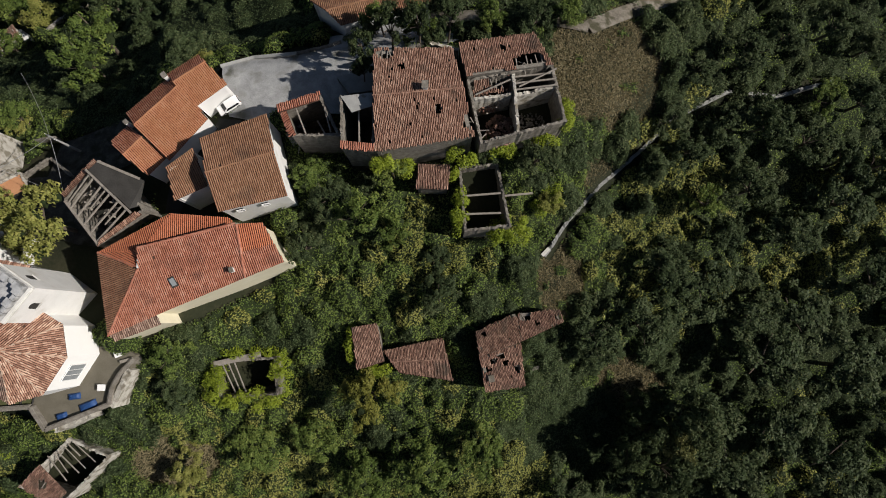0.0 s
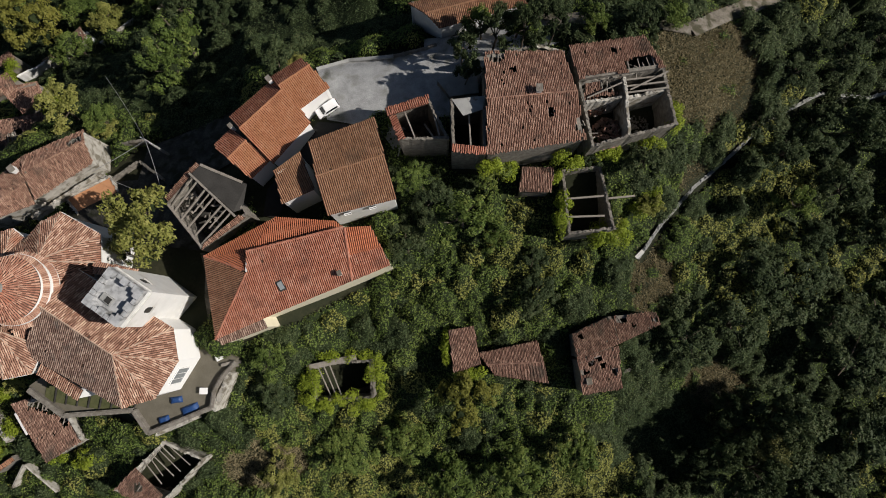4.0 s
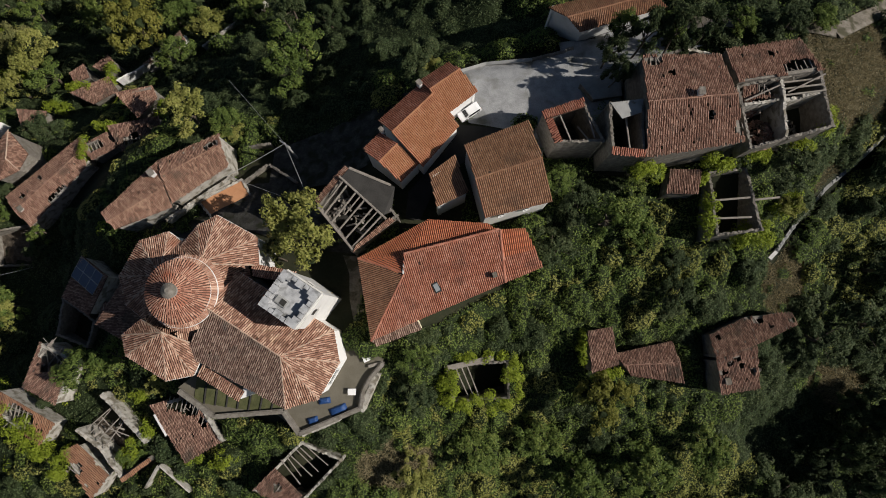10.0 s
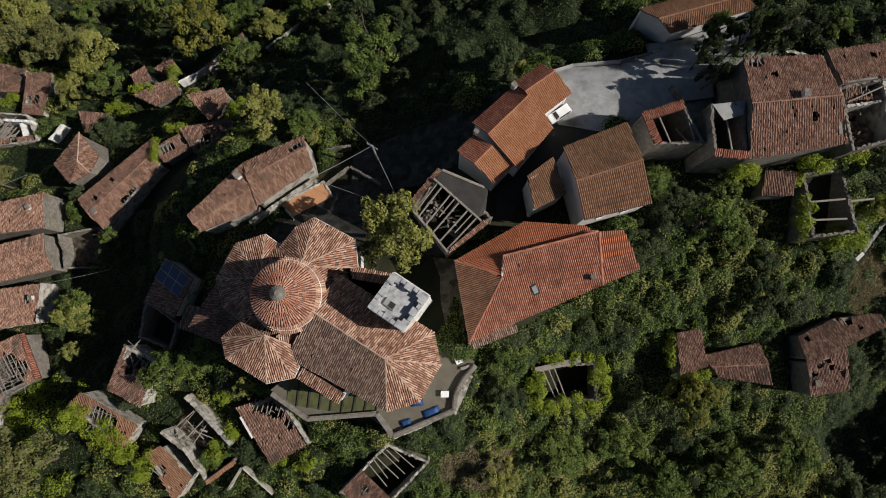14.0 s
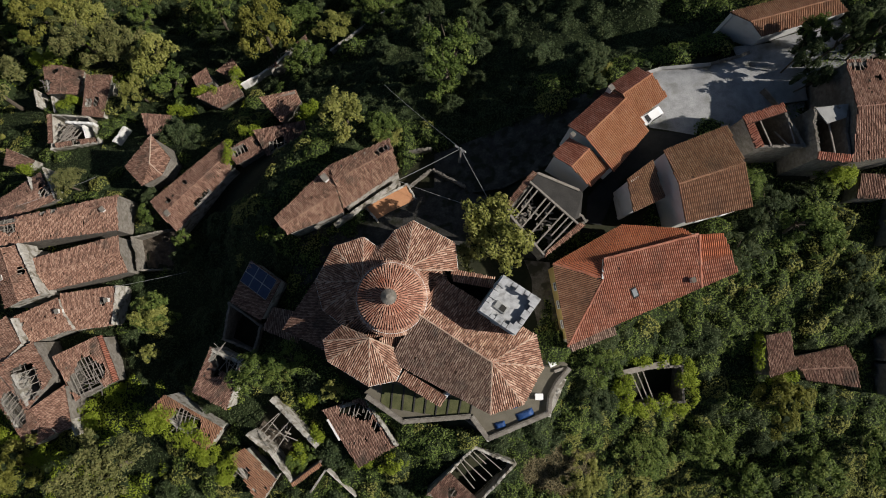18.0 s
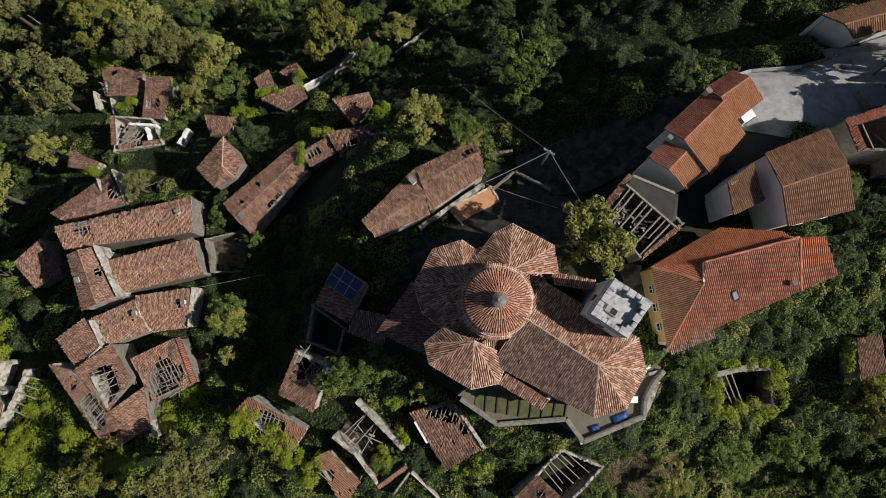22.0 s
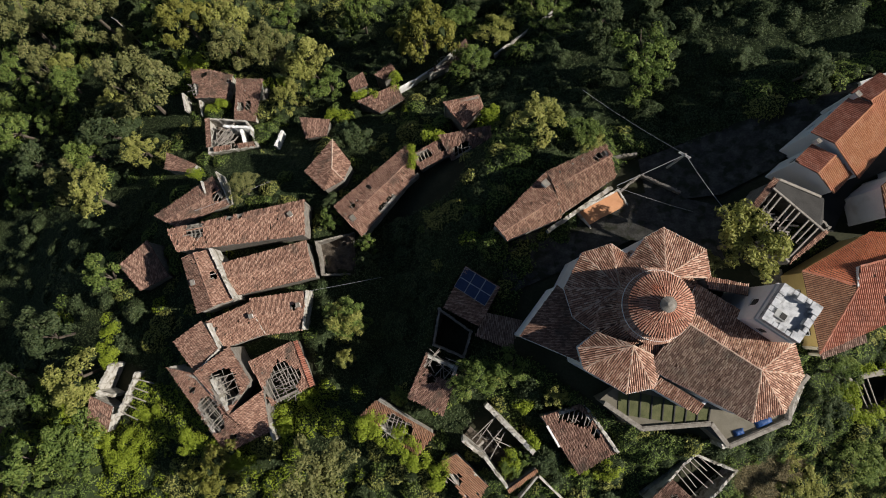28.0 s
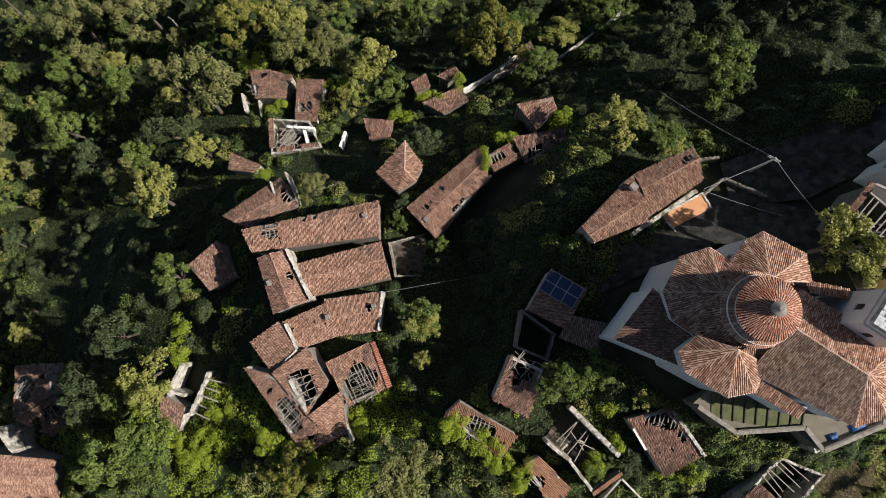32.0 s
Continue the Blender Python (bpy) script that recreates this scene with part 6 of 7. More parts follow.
# ---- lanes, paths and low walls ----
def drape(name, poly, material, lift, label, category, kind="structure"):
    """A surface that lies on the ground inside a convex plan."""
    q = vec(poly)
    bm = bmesh.new()
    c = q.mean(0)
    rings = []
    for k in range(9):
        ring = []
        for a, b in zip(q, np.roll(q, -1, 0)):
            for t in np.linspace(0, 1, 6)[:-1]:
                p = c + (lerp(a, b, t) - c) * (k / 8)
                ring.append(p)
        rings.append(ring)
    m = len(rings[0])
    verts = [[bm.verts.new((p[0], p[1], float(ground_z(p[0], p[1])) + lift)) for p in r] for r in rings[1:]]
    mid = bm.verts.new((c[0], c[1], float(ground_z(c[0], c[1])) + lift))
    for i in range(m):
        bm.faces.new((mid, verts[0][i], verts[0][(i + 1) % m]))
        for k in range(7):
            bm.faces.new((verts[k][i], verts[k + 1][i], verts[k + 1][(i + 1) % m], verts[k][(i + 1) % m]))
    me = bpy.data.meshes.new(name)
    bmesh.ops.recalc_face_normals(bm, faces=bm.faces)
    bm.to_mesh(me)
    bm.free()
    me.materials.append(material)
    return tagged(new(name, me), label, category, kind=kind)


PLAZA = [(-36.6, 42.6), (-31.8, 44.2), (-24.4, 44.2), (-17.5, 46.2), (-6, 48.4), (4, 45), (-9.5, 40.5), (-11, 33), (-18, 33.5), (-24, 32), (-23, 27), (-26, 31.4), (-34.6, 33.4)]
drape("pavement", PLAZA, PAVING, 0.5, "pale cobbled street paving", "pavement")
drape("lane", [(-36.5, 43), (-48, 40.5), (-60, 36.5), (-70, 33), (-70, 24), (-58, 25), (-50, 29), (-38, 39)], LANE, 0.45, "worn village lane coloured dark for shade", "lane")
drape("lane", [(-36.2, 33.2), (-26.5, 31.6), (-35.6, 27.6), (-41.3, 23.4), (-42.6, 17.6), (-45.0, 18.0), (-44.6, 22.4), (-41.6, 25.6)], ASPHALT, 0.6, "worn lane between the houses coloured dark for shade", "lane")
for k, (a0, b0, w) in enumerate((((-19, 46.4), (-12.6, 46.6), 1.9), ((-12.6, 46.6), (-2, 49.4), 2.2), ((-2, 49.4), (9, 48.4), 1.2), ((9, 48.4), (22.5, 45.6), 1.0), ((22.5, 45.6), (33, 51.4), 1.3), ((33, 51.4), (46, 58), 1.4))):
    a0, b0 = vec(a0), vec(b0)
    n0 = (b0 - a0) / np.linalg.norm(b0 - a0)
    n0 = vec((-n0[1], n0[0])) * w
    drape("path", [a0 - n0, b0 - n0, b0 + n0 * 0.9, a0 + n0], PAVING if k < 2 else PATH, 0.4 + 0.02 * k, "pale stony village path", "path")
    FREE.append([tuple(p) for p in (a0 - n0, b0 - n0, b0 + n0, a0 + n0)])
drape("yard_path", [(-55.2, 12.0), (-51.1, 11.6), (-49.4, 0.3), (-53.1, 0.4), (-54.0, 4.8), (-54.1, 8.9)], PATH, 0.3, "brown dirt yard beside the tower", "yard")
drape("church_yard", [(-76, 26), (-68, 26), (-56, 22), (-52, 12), (-60, 13), (-70, 19), (-88, 13), (-95, 8), (-97, 16)], LANE, 0.45, "paved yard north of the church coloured dark for shade", "yard")


def low_wall(points, h, w, material, label, name="low_wall", ragged=0.0, base=-1.5, z=None):
    """A wall that follows the ground, one slab to each stretch."""
    lw = thing(name, label, "wall")
    for i in range(len(points) - 1):
        a, b = points[i], points[i + 1]
        za, zb = (float(ground_z(*p)) + h if z is None else z for p in (a, b))
        wall_slab(a, b, za, zb, min(za, zb) - h + base, material, lw, w, ragged=ragged, seed=i, name="wall_length")
    return lw


low_wall([(-24.0, 44.4), (-31.6, 44.5), (-36.8, 42.6)], 1.2, 0.55, CONCRETE, "pale rendered street parapet wall")
low_wall([(-17.0, 46.8), (-20.5, 45.6), (-24.0, 44.6)], 1.0, 0.5, STONE, "rough stone street wall", ragged=0.15)
PATH_WALL = [(17.6, 11.4), (21.2, 17.0), (27.0, 23.3), (33.7, 29.0), (39.3, 34.5), (49.2, 39.6), (58.5, 39.4), (69.5, 42.5)]
low_wall(PATH_WALL, 0.9, 0.55, CONCRETE, "long pale dry-stone path wall", ragged=0.25)
low_wall([(17.0, 11.4), (18.2, 12.6)], 1.4, 0.6, PALE_STONE, "stub of pale stone wall")
low_wall([(14.2, -8.6), (20.8, -6.1)], 1.8, 0.5, STONE, "ruined stone garden wall", ragged=0.4)
low_wall([(-74.5, 26.0), (-70.4, 29.4), (-64.6, 25.4)], 1.6, 0.4, STONE, "ruined low wall of a vanished house", ragged=0.2)
low_wall([(-75.8, 33.0), (-70.5, 33.6)], 2.2, 0.5, STONE, "broken grey stone wall", ragged=0.5)
low_wall([(-99.5, 67.2), (-100.8, 70.0), (-108.2, 64.6), (-117.0, 59.2)], 4.2, 0.38, PLASTER, "tall broken wall of a ruined row", ragged=0.7, name="ruined_wall")
low_wall([(-80.0, 76.0), (-87.5, 69.8), (-94.5, 65.0)], 3.4, 0.4, OLD_PLASTER, "broken stone wall of a ruined row", ragged=0.7, name="ruined_wall")
shed("ruin", "scrap of roof on a ruined row", [(-110.2, 62.0), (-101.0, 70.0), (-99.6, 67.4), (-105, 63.4)], (-45.2, -44.2, -44.8, -45.8), TILE_RUIN, OLD_PLASTER, 1.2, holes=((-105.5, 65.4, 3.2, 1.2, 40),), seed=175, category="ruin")
shed("hut", "tiny tiled hut among shrubs", [(-123.0, 62.4), (-119.0, 65.2), (-117.6, 63.4), (-120.6, 61.4)], (-47, -46.4, -47, -47.4), TILE_RUIN, STONE, 1.0, seed=177)
shed("hut", "tiny tiled hut edged with ivy", [(-129.4, 61.6), (-125.8, 63.8), (-124.6, 60.6), (-128.2, 59.2)], (-48.6, -48.4, -49, -49.4), TILE_RUIN, STONE, 1.0, seed=179)
low_wall([(-145.4, 49.4), (-145.9, 44.6)], 4.5, 0.5, PLASTER, "lone white standing wall", ragged=0.9, name="ruined_wall")
low_wall([(-92.6, -28.4), (-89.5, -24.0), (-84.5, -29.0)], 2.6, 0.32, OLD_PLASTER, "white capped ruined wall", name="ruined_wall")
# white caps along roofs in the western row
for a0, b0, za, w in (((-151.9, 3.2), (-149.4, -1.6), -23.3, 0.55), ((-149.4, -1.6), (-154.0, -6.2), -23.2, 0.5), ((-152.4, 17.9), (-147.3, 7.9), -24.0, 0.7), ((-133.6, 9.8), (-134.2, 1.9), -26.6, 0.7),
                       ((-159.4, 34.1), (-157.6, 29.3), -36.2, 0.6), ((-156.1, 36.2), (-153.0, 29.3), -35.8, 0.5), ((-140.4, -15.2), (-138.6, -19.0), -24.2, 0.5)):
    cap = thing("verge_wall", "white plastered verge wall between roofs", "wall")
    wall_slab(a0, b0, za - 0.1, za - 0.3, za - 6, OLD_PLASTER, cap, w * 0.62, ragged=0.05, seed=int(abs(a0[0])), name="verge")

# fallen beams inside the open ruins
for host, x0, x1, y0, y1, z0, z1, n, lean in ((white_ruin, -160.6, -156.5, 46.5, 50.5, -50.6, -48.6, 22, 1.7),):
    rb = random.Random(len(host.name) + n)
    for i in range(n):
        x, y = rb.uniform(x0, x1), rb.uniform(y0, y1)
        a = rb.uniform(0.5, 1.1) if rb.random() < 0.7 else rb.uniform(-1, 0)
        bar("fallen_beam", (x - lean * math.cos(a), y - lean * math.sin(a), rb.uniform(z0, z1)), (x + lean * math.cos(a), y + lean * math.sin(a), rb.uniform(z0, z1)), rb.uniform(0.14, 0.26), OLD_WOOD, host)
house_wall = thing("wall", "flaking pale wall along the yard by the church", "wall")
wall_slab((-87.4, 18.9), (-76.0, 26.6), -11.7, -11.4, -17, OLD_PLASTER, house_wall, 0.7, ragged=0.15, seed=180)
# ochre room and the dark roofless room west of the church
ochre = ruin("ruin", "roofless room with an ochre earth floor", [(-82.6, 22.6), (-74.8, 26.8), (-72.3, 22.4), (-79.0, 18.5)], (-12.2, -12.3, -12.6, -12.5), OLD_PLASTER, 0.2, seed=181, thick=0.3)
q = [(-82.5, 22.5), (-74.9, 26.6), (-72.5, 22.4), (-79.0, 18.7)]
solid("earth_floor", [(*p, z) for z in (-12.75, -14) for p in q], [(3, 2, 1, 0), (4, 5, 6, 7), (0, 1, 5, 4), (1, 2, 6, 5), (2, 3, 7, 6), (3, 0, 4, 7)], OCHRE, ochre, "ochre earth floor")
# dark stone for pale walls: their shade is put into the colour
dark_room = ruin("ruin", "roofless dark room beside the low house", [(-107.0, 5.9), (-101.0, 1.6), (-102.5, -3.2), (-108.2, -0.8)], (-15.0, -15.2, -15.8, -15.6), STONE, 0.25, seed=183)

# solar panels on the low house
for i in range(3):
    for j in range(2):
        sp = thing("solar_panel", "blue solar panel in a thin metal frame", "solar panel", "solar panels on the low house")
        u, v = vec((1.68, -1.13, 0.7)), vec((0.98, 1.62, 0.35))
        o = vec((-104.2, 9.5, -12.45)) + u * 1.04 * i + v * 1.04 * j
        solid("panel", [o, o + u, o + u + v, o + v, o - (0, 0, .05), o + u - (0, 0, .05), o + u + v - (0, 0, .05), o + v - (0, 0, .05)], [(0, 1, 2, 3), (7, 6, 5, 4), (0, 4, 5, 1), (1, 5, 6, 2), (2, 6, 7, 3), (3, 7, 4, 0)], SOLAR, sp)
        for p, q in ((o, o + u), (o + u, o + u + v), (o + u + v, o + v), (o + v, o)):
            bar("frame", p, q, 0.07, METAL, sp)

# ---- the church terrace ----
PAR = [(-48.4, -5.4), (-50.4, -7.6), (-51.6, -9.8), (-51.9, -12.4), (-61.6, -16.3), (-64.2, -12.8), (-75.0, -13.6), (-80.8, -9.6)]
par = thing("parapet", "grey stone parapet wall round the church terrace", "wall")
for i in range(len(PAR) - 1):
    wall_slab(PAR[i + 1], PAR[i], -3.5, -3.5, -16, STONE, par, 0.45, name="parapet_wall")
    a0, b0 = vec((*PAR[i], -3.45)), vec((*PAR[i + 1], -3.45))
    bar("coping", a0, b0, (0.6, 0.14), STONE, par)
but = thing("buttress", "sloping whitewashed buttress under the terrace corner", "buttress")
wall_slab((-51.6, -13.0), (-49.0, -7.2), -4.2, -4.0, -12, OLD_PLASTER, but, 0.9, ragged=0.15, name="buttress_wall")
wall_slab((-61.4, -17.1), (-55.6, -14.6), -6.0, -5.4, -14, OLD_PLASTER, but, 0.9, ragged=0.3, name="buttress_wall")
beds = thing("turf_beds", "row of turf beds divided by dark slabs", "garden bed")
for i in range(8):
    t0, t1 = i / 8, (i + 0.9) / 8
    a0, b0 = lerp((-79.4, -9.4), (-64.9, -12.4), t0), lerp((-79.4, -9.4), (-64.9, -12.4), t1)
    dd = vec((1.6, -3.4)) * (1 - 0.45 * t0)
    q = [a0 + (1.2, 2.0), b0 + (1.2, 2.0), b0 + dd * 0.55, a0 + dd * 0.55]
    solid("turf", [(*p, -4.28) for p in q] + [(*p, -4.5) for p in q], [(3, 2, 1, 0), (4, 5, 6, 7), (0, 1, 5, 4), (1, 2, 6, 5), (2, 3, 7, 6), (3, 0, 4, 7)], TURF, beds)
    bar("divider", (*q[1], -4.2), (*q[2], -4.2), (0.22, 0.2), FELT, beds)


def box_thing(name, label, category, x, y, z, sx, sy, sz, turn, material, bevel=0.05, legs=None):
    th = thing(name, label, category)
    bm = bmesh.new()
    m = pose(x, y, z + sz / 2, 0, 0, turn)
    bmesh.ops.create_cube(bm, size=1, matrix=m @ Matrix.Diagonal((sx, sy, sz, 1)))
    bmesh.ops.bevel(bm, geom=bm.edges[:], offset=bevel, segments=2, affect="EDGES")
    part("top", bm, material, th)
    for dx in (-1, 1):
        for dy in (-1, 1):
            p = m @ Vector((dx * (sx / 2 - 0.12), dy * (sy / 2 - 0.12), -sz / 2))
            bar("leg", (p.x, p.y, z - 0.02), (p.x, p.y, -4.42), 0.07, METAL, th)
    return th


box_thing("table", "white rectangular garden table", "table", -51.4, -4.0, -3.75, 1.2, 2.3, 0.08, 25, WHITE)
box_thing("table", "small white square table", "table", -53.4, -9.8, -3.75, 1.3, 1.0, 0.08, 0, WHITE)
box_thing("bench", "low wooden bench by the parapet", "bench", -49.8, -5.6, -3.95, 2.2, 0.5, 0.08, 15, OLD_WOOD)
for x, y, sx, sy, tn in ((-55.6, -12.6, 2.8, 1.2, 22), (-59.6, -14.2, 1.7, 1.0, 15), (-57.8, -11.2, 1.9, 1.0, 8)):
    bm = bmesh.new()
    bmesh.ops.create_grid(bm, x_segments=14, y_segments=7, size=0.5)
    rb = random.Random(int(x * 10))
    for v in bm.verts:
        e = max(abs(v.co.x), abs(v.co.y)) * 2
        v.co.z = 0.55 * (1 - e ** 4) + rb.uniform(-0.06, 0.06)
        v.co.x *= sx * (1 + rb.uniform(-0.03, 0.03))
        v.co.y *= sy * (1 + rb.uniform(-0.03, 0.03))
    bmesh.ops.transform(bm, matrix=pose(x, y, -4.36, 0, 0, tn), verts=bm.verts)
    me = bpy.data.meshes.new("tarpaulin")
    bm.to_mesh(me)
    bm.free()
    me.materials.append(BLUE)
    me.shade_smooth()
    tagged(new("tarpaulin", me), "crumpled blue tarpaulin over stacked goods", "tarpaulin")

# ---- car ----
car = thing("car", "small white hatchback parked on the street", "car", at=(-34.5, 35.0, float(ground_z(-34.5, 35.0)) + 0.52))
car.rotation_euler = (0, 0, radians(-147))
LEN, WID = 3.9, 1.62
prof = [(1.95, 0.35), (1.92, 0.68), (1.1, 0.86), (0.45, 1.36), (-1.2, 1.46), (-1.78, 1.3), (-1.93, 0.8), (-1.92, 0.35)]
bm = bmesh.new()
rows3 = []
for y, k, in_ in ((-WID / 2, 0.97, 0.16), (-WID / 2 + 0.12, 1.0, 0.0), (WID / 2 - 0.12, 1.0, 0.0), (WID / 2, 0.97, 0.16)):
    rows3.append([bm.verts.new((x * k, y * (1 - (0.14 if z > 1.0 and abs(y) > 0.7 else 0)), z - (0.03 if in_ else 0))) for x, z in prof])
for r0, r1 in zip(rows3[:-1], rows3[1:]):
    for i in range(len(prof)):
        bm.faces.new((r0[i], r0[(i + 1) % 8], r1[(i + 1) % 8], r1[i]))
bm.faces.new(rows3[0])
bm.faces.new(rows3[-1][::-1])
bmesh.ops.bevel(bm, geom=bm.edges[:], offset=0.04, segments=2, affect="EDGES")
body = part("body", bm, CAR_WHITE, car)
for nm, pts in (("windscreen", [(1.06, -0.62, 0.91), (1.06, 0.62, 0.91), (0.52, 0.52, 1.32), (0.52, -0.52, 1.32)]), ("rear_window", [(-1.76, -0.52, 1.22), (-1.76, 0.52, 1.22), (-1.9, 0.6, 0.9), (-1.9, -0.6, 0.9)]),
                ("side_window", [(0.75, 0.8, 0.92), (0.38, 0.7, 1.3), (-1.45, 0.7, 1.36), (-1.6, 0.8, 0.95)]), ("side_window", [(0.75, -0.8, 0.92), (0.38, -0.7, 1.3), (-1.45, -0.7, 1.36), (-1.6, -0.8, 0.95)])):
    nrm = np.cross(vec(pts[1]) - vec(pts[0]), vec(pts[2]) - vec(pts[0]))
    nrm /= np.linalg.norm(nrm)
    if nrm @ (np.mean(pts, 0) - vec((-0.3, 0, 0.8))) < 0:
        nrm = -nrm
    q = [vec(p) + nrm * 0.035 for p in pts] + [vec(p) - nrm * 0.05 for p in pts]
    solid(nm, q, [(0, 1, 2, 3), (7, 6, 5, 4), (0, 4, 5, 1), (1, 5, 6, 2), (2, 6, 7, 3), (3, 7, 4, 0)], GLASS_DARK, car, "dark tinted glass")
for x in (1.2, -1.2):
    for y in (0.72, -0.72):
        bm = bmesh.new()
        bmesh.ops.create_cone(bm, cap_ends=True, segments=20, radius1=0.3, radius2=0.3, depth=0.2, matrix=pose(x, y, 0.3, 90, 0, 0))
        whl = part("wheel", bm, RUBBER, car)
        bm = bmesh.new()
        bmesh.ops.create_cone(bm, cap_ends=True, segments=14, radius1=0.19, radius2=0.19, depth=0.22, matrix=pose(x, y, 0.3, 90, 0, 0))
        part("rim", bm, METAL, whl)
for y in (0.55, -0.55):
    bar("headlight", (1.93, y - 0.14, 0.66), (1.93, y + 0.14, 0.66), (0.1, 0.16), METAL, car, "clear headlight")
    bar("tail_light", (-1.93, y - 0.1, 0.85), (-1.93, y + 0.1, 0.85), (0.06, 0.22), TILE_RED, car, "red tail light")


# ---- poles and cables ----
def pole(x, y, top, r=0.16, arms=2, label="grey concrete utility pole with crossarms", wood=False):
    p = thing("utility_pole", label, "utility pole")
    g = float(ground_z(x, y)) - 0.5
    bm = bmesh.new()
    bmesh.ops.create_cone(bm, cap_ends=True, segments=12, radius1=r * 1.5, radius2=r, depth=top - g, matrix=Matrix.Translation((x, y, (top + g) / 2)))
    part("pole", bm, OLD_WOOD if wood else CONCRETE, p)
    for k in range(arms):
        z = top - 0.3 - 0.6 * k
        bar("crossarm", (x - 0.9, y + 0.55, z), (x + 0.9, y - 0.55, z), 0.14, METAL, p)
        for s in (-0.8, 0, 0.8):
            bm = bmesh.new()
            bmesh.ops.create_cone(bm, cap_ends=True, segments=8, radius1=0.07, radius2=0.04, depth=0.2, matrix=Matrix.Translation((x + s, y - s * 0.6, z + 0.16)))
            part("insulator", bm, WHITE, p, "white insulator")
    return p


def cable(a, b, sag=0.5, r=0.03, label="thin grey sagging overhead cable"):
    cu = bpy.data.curves.new("cable", "CURVE")
    cu.dimensions, cu.bevel_depth, cu.bevel_resolution = "3D", r, 1
    sp = cu.splines.new("POLY")
    sp.points.add(12)
    for i in range(13):
        t = i / 12
        q = lerp(a, b, t)
        sp.points[i].co = (q[0], q[1], q[2] - sag * 4 * t * (1 - t), 1)
    cu.materials.append(CABLE)
    tagged(new("cable", cu), label, "cable")


PT = (-65.4, 31.0, -5.2)
pole(PT[0], PT[1], -5.0)
cable(PT, (-76.0, 26.6, -9.0), 0.3, 0.05)
cable(PT, (-60.2, 20.0, -1.8), 0.4, 0.04)
cable(PT, (-79.5, 47.0, -17.5), 0.8)
cable((-76.0, 26.4, -9.4), (-64.0, 21.6, -7.0), 0.5)
cable((-134.0, 9.4, -26.6), (-118.0, 12.0, -23.0), 0.6)
cable((-159.0, 27.0, -33.0), (-144, 34, -36.0), 0.5, label="thin overhead cable to a house")
for x, y, z in ((-196.5, 86.4, -66), (-178, 88.6, -66), (-167.5, 87.5, -64)):
    pole(x, y, z + 1, 0.14, 1, "pale wooden utility pole above the trees", True)

# ---- windows in the walls that show ----
for host_label, a0, b0, z0, z1 in (("white walled house under a brown tiled gable roof", (-30.6, 16.8), (-29.6, 17.05), 3.6, 4.7), ("white walled house under a brown tiled gable roof", (-26.9, 17.7), (-25.9, 17.95), 3.6, 4.7),
                                    ("large red tiled house with a yellow plastered gable", (-51.05, 8.0), (-50.85, 6.8), -1.2, 0.4), ("large red tiled house with a yellow plastered gable", (-50.6, 5.2), (-50.4, 4.0), -1.2, 0.4),
                                    ("large red tiled house with a yellow plastered gable", (-50.1, 2.2), (-49.9, 1.0), -1.2, 0.4), ("abandoned end house with a white gable wall", (-133.9, 4.6), (-133.75, 5.6), -29.6, -28.4),
                                    ("orange tiled house with white walls, long middle block", (-43.6, 36.45), (-44.3, 35.8), -0.6, 0.6), ("orange tiled house with white walls, long middle block", (-46.6, 33.75), (-47.3, 33.1), -0.6, 0.6),
                                    ("orange tiled house with white walls, long middle block", (-45.0, 35.2), (-45.7, 34.55), -3.8, -2.4), ("orange tiled house with white walls, low end block", (-49.9, 28.9), (-50.4, 28.4), -1.2, -0.1),
                                    ("white house block under an orange tile roof by the paved street", (-39.6, 39.9), (-40.3, 39.45), 0.2, 1.3)):
    host = [o for o in scene.objects if o.get("label") == host_label][0]
    glazing("window", a0, b0, z0, z1, host, 0.1, WHITE)


jhouse = [o for o in scene.objects if o.get("label") == "brown tiled house beside the cobbled lane"][0]
# dark panel that paints the shade of an open arch in the wall
glazing("door", (-12.6, 49.35), (-11.2, 49.75), -3.2, -1.4, jhouse, 0.1, STONE, FELT, 0)
slab = thing("outbuilding", "low outbuilding with a flat grey concrete roof", "outbuilding")
q = [(-16.8, 38.9), (-10.6, 40.6), (-10.2, 36.8), (-14.8, 36.2)]
solid("roof_slab", [(*p, z) for z in (0.55, 0.8) for p in q], [(3, 2, 1, 0), (4, 5, 6, 7), (0, 1, 5, 4), (1, 2, 6, 5), (2, 3, 7, 6), (3, 0, 4, 7)], CONCRETE, slab, "cracked concrete roof slab")
for i in range(4):
    wall_slab(q[(i + 1) % 4], q[i], 0.55, 0.55, -4.5, STONE, slab, 0.3)
lean = thing("ruin", "low broken walls of a fallen lean-to", "ruin")
wall_slab((-2.0, 41.9), (-7.1, 40.6), 7.2, 6.8, -1, STONE, lean, 0.4, ragged=0.4, seed=11)
wall_slab((2.4, 41.0), (-2.0, 41.9), 7.0, 7.2, -1, OLD_PLASTER, lean, 0.4, ragged=0.4, seed=12)

